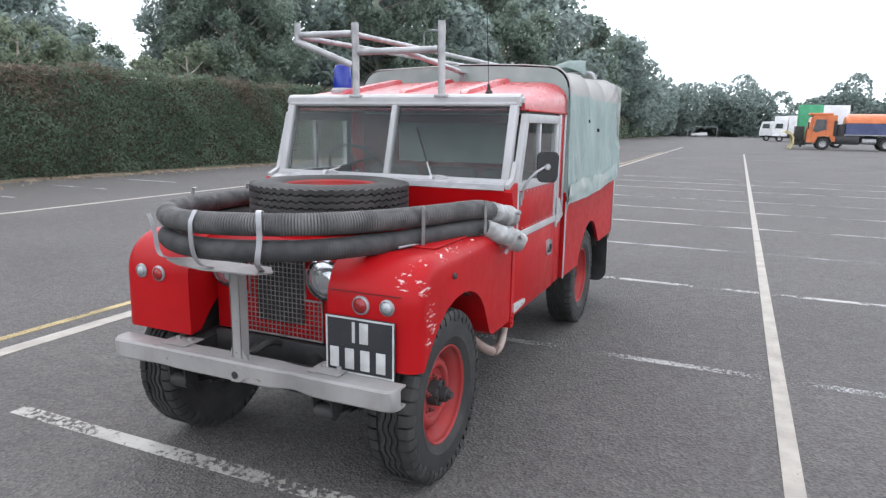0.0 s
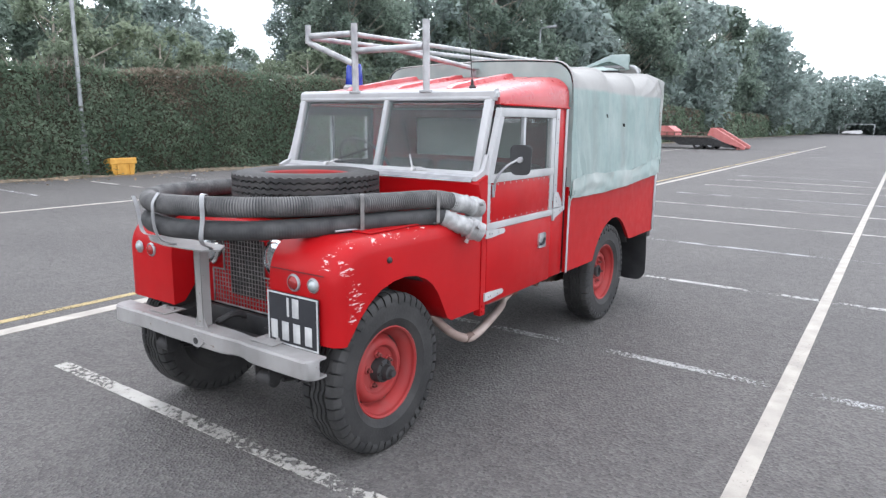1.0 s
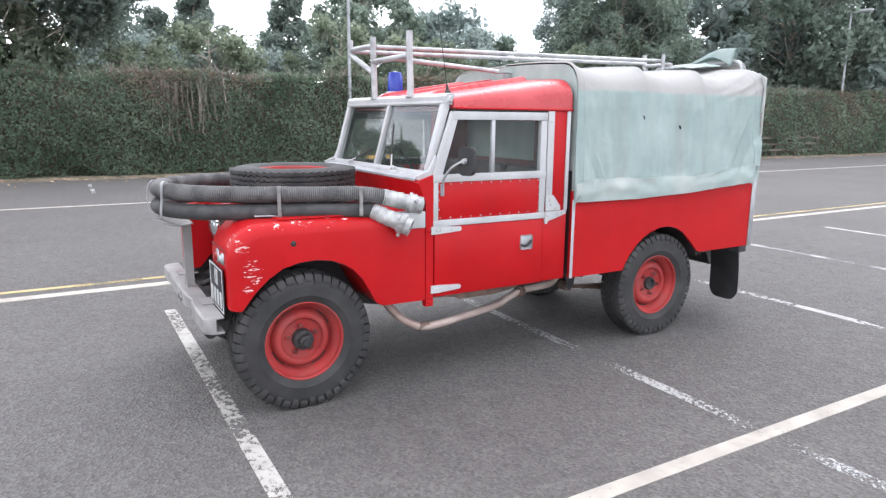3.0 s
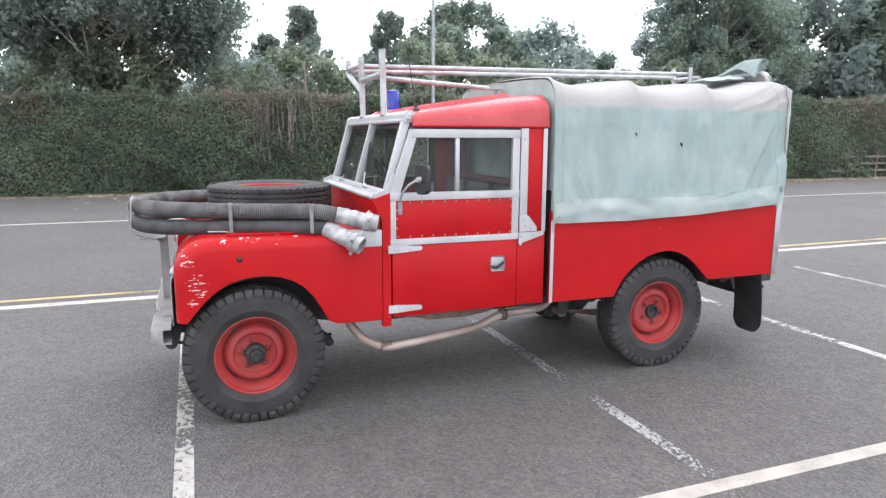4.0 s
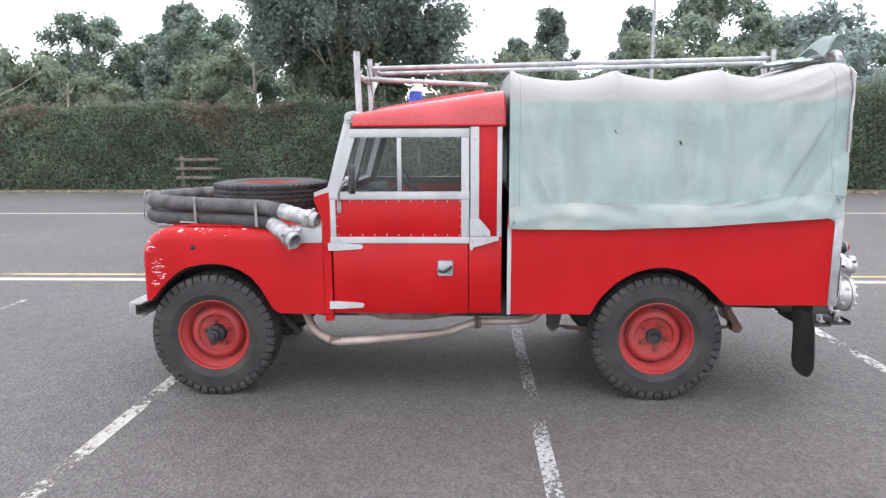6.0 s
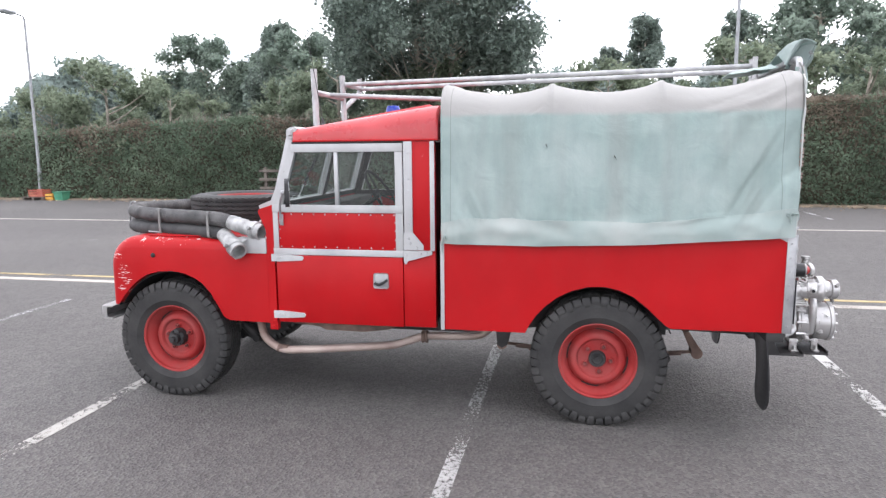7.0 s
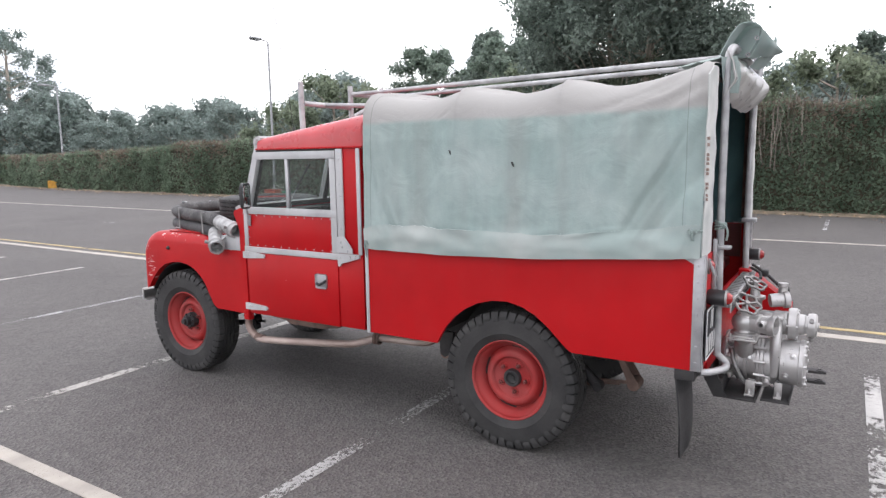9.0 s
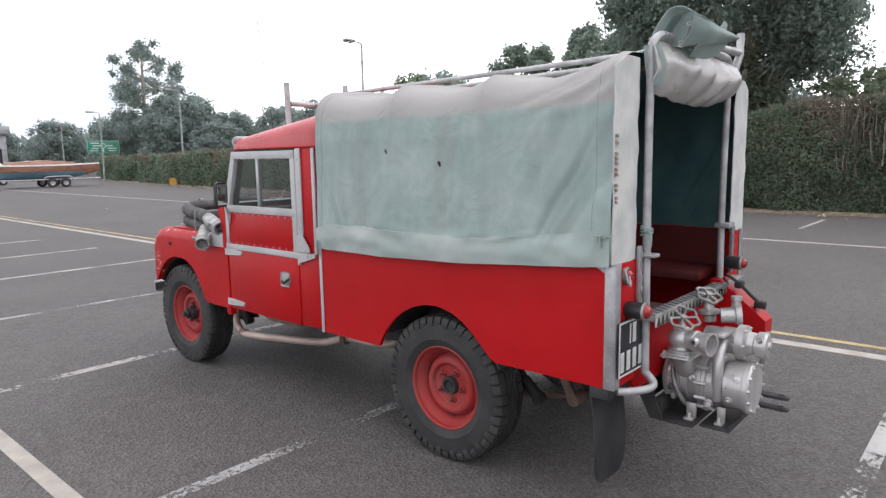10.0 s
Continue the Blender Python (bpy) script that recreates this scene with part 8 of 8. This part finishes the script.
plough = thing("gritter_lorry", "orange and navy gritting lorry with a snow plough blade", "lorry", (7.2, 65.0, 0))
bm = B()
prism(bm, [(0.0, 0.55), (0.0, 1.4), (0.25, 2.75), (0.45, 2.95), (2.2, 2.95), (2.2, 0.75), (1.9, 0.7), (1.75, 1.15), (0.85, 1.15), (0.7, 0.55)], "y", -1.2, 1.2)
cab = part("cab", bm, ORANGE, plough, "orange cab")
bm = B()
prism(bm, [(0.44, 1.62), (0.70, 1.50), (1.42, 1.72), (1.42, 2.50), (1.34, 2.60), (0.62, 2.60)], "y", -1.215, -1.201)
box(bm, 0.30, 0.34, -1.0, 1.0, 1.75, 2.55, 0, 2)
part("cab_window", bm, DARK_GLASS, cab)
bm = B()
box(bm, 0.1, 1.9, -1.1, 1.1, 2.952, 3.15, 0.06)
part("roof_fairing", bm, ORANGE, cab)
bm = B()
prism(bm, [(2.9, 1.35), (9.0, 1.35), (9.0, 2.3), (2.9, 2.3)], "y", -1.15, 1.15)
part("hopper", bm, NAVY, plough, "navy blue hopper")
bm = B()
loft(bm, [[(x, 1.2 * math.cos(radians(a)), z0 + h * math.sin(radians(a))) for a in range(0, 181, 15)] for x, z0, h in ((2.9, 2.302, 0.55), (3.1, 2.302, 0.80), (8.8, 2.302, 0.80), (9.0, 2.302, 0.55))])
part("hopper_top", bm, ORANGE, plough)
bm = B()
box(bm, 2.9, 9.0, -1.26, -1.21, 1.26, 1.34, 0.01)
part("side_rail", bm, GALV, plough)
for x0, x1, z0, z1 in ((0.36, 0.38, 0.9, 2.7), (1.45, 1.47, 1.2, 2.7)):
    bm = B()
    box(bm, x0, x1, -1.206, -1.2005, z0, z1)
    part("door_seam", bm, BLACK, cab)
bm = B()
box(bm, -0.06, 0.5, -1.22, 1.22, 0.45, 0.62, 0.03)
part("front_bumper", bm, MAT_BLACK, plough)
bm = B()
box(bm, 2.0, 2.25, -1.3, -1.0, 1.2, 2.5, 0.04)
part("exhaust_stack", bm, BLACK, plough)
bm = B()
box(bm, 0.3, 9.2, -0.5, 0.5, 0.7, 1.1, 0.02)
box(bm, 2.3, 2.85, -1.1, 1.1, 0.8, 2.2, 0.04)
part("frame", bm, BLACK, plough)
for x in (1.3, 6.0, 7.4):
    for y in (-1.05, 1.05):
        road_wheel(plough, x, y, 0.52, 0.3, (0, -1, 0) if y < 0 else (0, 1, 0))
for x in (1.3, 6.0, 7.4):
    for y0 in (-1.24, 0.90):
        bm = B()
        prism(bm, arc(x, 0.52, 0.66, 0.66, -5, 185, 14) + arc(x, 0.52, 0.60, 0.60, 185, -5, 14), "y", y0, y0 + 0.34)
        part("mudguard", bm, MAT_BLACK, plough)
for y0 in (-1.16, 0.76):
    bm = B()
    box(bm, 2.15, 4.0, y0, y0 + 0.40, 0.50, 1.22, 0.05)
    part("side_locker", bm, MAT_BLACK, plough)
    bm = B()
    lathe(bm, [(0.0, 0.0), (0.22, 0.0), (0.25, 0.03), (0.25, 1.02), (0.22, 1.05), (0.0, 1.05)], (4.2, y0 + 0.22, 0.78), (1, 0, 0), 16)
    part("fuel_tank", bm, GALV, plough)
bm = B()
box(bm, -0.02, 0.10, -1.42, -1.24, 1.75, 2.35, 0.03)
part("cab_mirror", bm, MAT_BLACK, cab)
bm = B()
prism(bm, [(-1.95, 1.45), (-1.6, 1.62), (-1.2, 1.45), (-0.95, 1.0), (-0.95, 0.5), (-1.15, 0.03), (-1.3, 0.05), (-1.1, 0.5), (-1.1, 0.95), (-1.3, 1.28), (-1.6, 1.42)], "y", -1.5, 1.5)
part("plough_blade", bm, surface("scuffed_yellow_paint", (0.45, 0.36, 0.16), (0.60, 0.52, 0.30), 4, 0.6), plough, "scuffed pale yellow plough blade")
bm = B()
box(bm, -0.94, 0.0, -0.8, 0.8, 0.35, 0.8, 0.03)
box(bm, -0.9, -0.2, -0.9, 0.9, 0.8, 2.0, 0.05)
part("plough_mount", bm, BLACK, plough)

trailer = thing("box_trailer", "tall box trailer with green front and white side", "trailer", (8.0, 74.0, 0))
bm = B()
box(bm, -0.9, 1.15, -1.2, 1.2, 1.0, 4.15, 0.03)
part("curtain", bm, GREEN_PAINT, trailer)
bm = B()
box(bm, 1.152, 3.4, -1.2, 1.2, 1.0, 4.1, 0.03)
part("body", bm, WHITE_PAINT, trailer)
bm = B()
box(bm, -0.9, 3.4, -0.9, 0.9, 0.7, 1.0, 0.02)
box(bm, -0.6, -0.4, -0.8, -0.6, 0.0, 0.7)
part("chassis", bm, BLACK, trailer)
for x in (1.6, 2.6):
    for y in (-1.0, 1.0):
        road_wheel(trailer, x, y, 0.48, 0.3, (0, -1, 0) if y < 0 else (0, 1, 0))


def white_lorry(at):
    ob = thing("white_lorry", "white box lorry parked far off", "lorry", at, "white lorries")
    b = B()
    prism(b, [(0.0, 0.8), (0.0, 1.8), (0.3, 2.9), (1.9, 3.0), (1.9, 0.8)], "y", -1.15, 1.15)
    part("cab", b, WHITE_PAINT, ob)
    b = B()
    prism(b, [(0.25, 1.9), (1.3, 1.9), (1.3, 2.6), (0.42, 2.6)], "y", -1.165, -1.151)
    part("window", b, DARK_GLASS, ob)
    b = B()
    box(b, 2.0, 6.0, -1.25, 1.25, 1.1, 3.75, 0.04)
    part("body", b, WHITE_PAINT, ob)
    b = B()
    box(b, 0.1, 6.0, -0.8, 0.8, 0.6, 1.05, 0.02)
    part("frame", b, BLACK, ob)
    for x in (1.0, 5.0):
        for y in (-1.0, 1.0):
            road_wheel(ob, x, y, 0.46, 0.3, (0, -1, 0) if y < 0 else (0, 1, 0))
    return ob


first = white_lorry((4.6, 112.0, 0))
copy_thing(first, pose(6.2, 108.0, 0, 0, 0, 0))

loader = thing("low_loader_trailer", "low black trailer with raised pinkish red ends", "trailer", (-9.0, 45.0, 0))
bm = B()
prism(bm, [(-2.6, 0.75), (1.0, 0.75), (3.0, 0.10), (2.6, 0.10), (0.9, 0.25), (-1.0, 0.25), (-1.5, 0.5), (-2.6, 0.6)], "y", -1.0, 1.0)
part("bed", bm, BLACK, loader)
bm = B()
box(bm, -2.6, 1.0, -1.05, 1.05, 0.752, 0.85, 0.01)
for k in range(7):
    box(bm, -2.4 + 0.5 * k, -2.34 + 0.5 * k, -1.04, -1.0, 0.85, 1.05)
box(bm, -2.5, 0.9, -1.05, -1.0, 1.05, 1.10)
part("deck", bm, DIRT, loader)
RED_FADED = surface("faded_red_trailer_paint", (0.42, 0.12, 0.11), (0.55, 0.2, 0.18), 2, 0.6)
for y in (-1.0, 0.7):
    bm = B()
    prism(bm, [(0.75, 0.9), (0.95, 1.40), (1.2, 1.40), (3.15, 0.25), (3.1, 0.05), (2.7, 0.05), (1.0, 0.9)], "y", y, y + 0.3)
    part("ramp", bm, RED_FADED, loader)
bm = B()
prism(bm, [(-2.7, 0.86), (-2.62, 1.25), (-2.4, 1.50), (-1.9, 1.50), (-1.4, 1.15), (-1.4, 0.86)], "y", -0.9, 0.9)
part("headboard", bm, RED_FADED, loader)
for x in (0.2, 1.0):
    for y in (-0.9, 0.9):
        road_wheel(loader, x, y, 0.33, 0.22, (0, -1, 0) if y < 0 else (0, 1, 0))

barrier = thing("white_barrier", "white frame barrier far across the yard", "barrier", (-5.5, 150.0, 0))
for x0, x1, z0, z1 in ((-3.0, -2.85, 0, 1.6), (2.8, 2.95, 0, 2.2), (-2.0, 3.0, 2.05, 2.2), (-2.0, -1.85, 0.9, 2.2)):
    bm = B()
    box(bm, x0, x1, -0.07, 0.07, z0, z1, 0.01)
    part("bar", bm, POST_GREY, barrier)
bm = B()
prism(bm, [(-2.4, 0.35), (-2.0, 0.8), (0.8, 1.0), (1.0, 0.6), (0.9, 0.35)], "y", -0.8, 0.8)
part("white_panel", bm, WHITE_PAINT, barrier)

# boat on its trailer
boat = thing("boat", "varnished wooden sailing boat with blue bottom on a road trailer", "boat", (-12.0, -43.0, 0.0))
secs = []
for k in range(15):
    u = k / 14
    x = 3.6 - 7.2 * u
    w = 0.95 * max(0.02, math.sin(math.pi * (0.18 + 0.80 * (1 - u)) * 0.98)) ** 0.7 if u < 1 else 0.02
    w = 0.95 * (1 - max(0, (u - 0.35) / 0.65) ** 2.2) * (0.8 + 0.2 * min(1, u / 0.3)) + 0.015
    keel = 0.55 + 0.45 * max(0, (u - 0.6) / 0.4) ** 2
    sheer = 1.42 + 0.10 * (abs(u - 0.4) / 0.6) ** 2
    secs.append([(x, -w, sheer), (x, -w * 0.97, keel + 0.45 * (sheer - keel) + 0.1), (x, -w * 0.6, keel + 0.1), (x, 0.0, keel), (x, w * 0.6, keel + 0.1), (x, w * 0.97, keel + 0.45 * (sheer - keel) + 0.1), (x, w, sheer), (x, 0.0, sheer + 0.04)])
bm = B()
loft(bm, secs)
hull = part("hull", bm, WOOD_HULL, boat)
bm = B()
loft(bm, [[(p[0] * 0.995, p[1] * 1.012, min(p[2] - 0.012, 0.98)) for p in (s[1], s[2], s[3], s[4], s[5])] for s in secs[:-2]])
part("bottom_paint", bm, BLUE_HULL, hull, "blue bottom paint")
bm = B()
loft(bm, [[(s[0][0], s[0][1] * 1.02, s[0][2] - 0.05), (s[0][0], s[0][1] * 1.02, s[0][2] + 0.03), (s[6][0], s[6][1] * 1.02, s[6][2] + 0.03), (s[6][0], s[6][1] * 1.02, s[6][2] - 0.05)] for s in secs])
part("rubbing_strake", bm, WHITE_PAINT, hull)
bm = B()
loft(bm, [[(x, -w, z0), (x, w, z0), (x, w * 0.8, z1), (x, -w * 0.8, z1)] for x, w, z0, z1 in ((2.0, 0.6, 1.46, 1.62), (0.0, 0.65, 1.46, 1.75), (-2.0, 0.35, 1.48, 1.60))])
part("cover", bm, WOOD_HULL, boat)
bt = thing("boat_trailer", "galvanised twin-axle boat trailer under the boat", "trailer", (-12.0, -43.0, 0.0))
bm = B()
for y in (-0.7, 0.7):
    tube(bm, [(3.0, y, 0.5), (-1.5, y, 0.5), (-3.6, 0.0, 0.5)], 0.05, 8)
for x in (2.2, -0.2, -1.4):
    box(bm, x - 0.06, x + 0.06, -0.75, 0.75, 0.46, 0.56, 0.01)
tube(bm, [(-3.6, 0, 0.5), (-3.7, 0, 0.0)], 0.04, 8)
part("frame", bm, GALV, bt)
for x in (-0.25, -1.05):
    for y in (-0.95, 0.95):
        road_wheel(bt, x, y, 0.30, 0.18, (0, 1, 0) if y > 0 else (0, -1, 0))
bm = B()
for y in (-0.95, 0.95):
    tube(bm, smooth_path([(0.25, y, 0.40), (0.1, y, 0.66), (-0.65, y, 0.70), (-1.4, y, 0.66), (-1.55, y, 0.40)]), 0.04, 8)
part("mudguard", bm, GALV, bt)
car = thing("white_car", "white car parked behind the boat", "car", (-10.6, -52.0, 0.0))
bm = B()
prism(bm, [(2.2, 0.3), (2.2, 1.0), (1.2, 1.15), (0.7, 1.75), (-1.2, 1.75), (-1.9, 1.1), (-2.2, 0.95), (-2.2, 0.3)], "y", -0.85, 0.85)
body = part("body", bm, WHITE_PAINT, car)
bm = B()
prism(bm, [(0.95, 1.15), (0.62, 1.65), (-1.1, 1.65), (-1.55, 1.15)], "y", 0.851, 0.86)
part("window", bm, DARK_GLASS, body)
for x in (-1.4, 1.4):
    for y in (-0.8, 0.8):
        road_wheel(car, x, y, 0.31, 0.2, (0, 1, 0) if y > 0 else (0, -1, 0))
shed = thing("low_building", "grey flat-roofed building beyond the yard", "building", (-22.9, -96.0, 0.0))
bm = B()
box(bm, -1.0, 9.0, -4.0, 4.0, 0.0, 5.2, 0.02)
wall = part("wall", bm, surface("grey_render_wall", (0.25, 0.25, 0.26), (0.36, 0.36, 0.37), 1.5, 0.8), shed)
bm = B()
box(bm, -1.4, 9.4, -4.4, 4.4, 5.201, 6.2, 0.02)
part("roof", bm, POST_GREY, shed)
bm = B()
for k in range(4):
    box(bm, -0.4 + 2.3 * k, 1.0 + 2.3 * k, 4.001, 4.03, 1.0, 3.4)
part("window", bm, DARK_GLASS, wall)

# green direction sign
sign = thing("road_sign", "large green direction sign on two posts", "road sign", (-25.2, -66.0, 0))
sign.rotation_euler, sign.scale = (0, 0, radians(-21)), (0.73, 0.80, 0.875)
for x in (-1.3, 1.3):
    bm = B()
    tube(bm, [(x, 0, 0), (x, 0, 4.1)], 0.06, 8)
    part("post", bm, POST_GREY, sign)
bm = B()
box(bm, -2.05, 2.05, 0.07, 0.10, 2.75, 4.25, 0.008)
board = part("board", bm, SIGN_GREEN, sign)
bm = B()
for x0, x1, z0, z1 in ((-2.0, 2.0, 4.16, 4.20), (-2.0, 2.0, 2.80, 2.84), (-2.0, -1.96, 2.84, 4.16), (1.96, 2.0, 2.84, 4.16), (-1.2, -0.25, 3.58, 3.70), (0.25, 1.3, 3.58, 3.70), (-0.06, 0.06, 2.90, 3.36)):
    box(bm, x0, x1, 0.1005, 0.106, z0, z1)
lathe(bm, [(0.20, 0.1005), (0.30, 0.1005), (0.30, 0.106), (0.20, 0.106)], (0, 0, 3.64), (0, 1, 0), 20, True)
for x0, x1, z in ((0.5, 1.6, 3.95), (0.6, 1.5, 3.36), (0.7, 1.7, 3.08), (-1.7, -0.5, 3.36), (-1.6, -0.6, 3.08)):
    box(bm, x0, x1, 0.1005, 0.106, z - 0.06, z + 0.06)
part("sign_marks", bm, PLATE_WHITE, board)
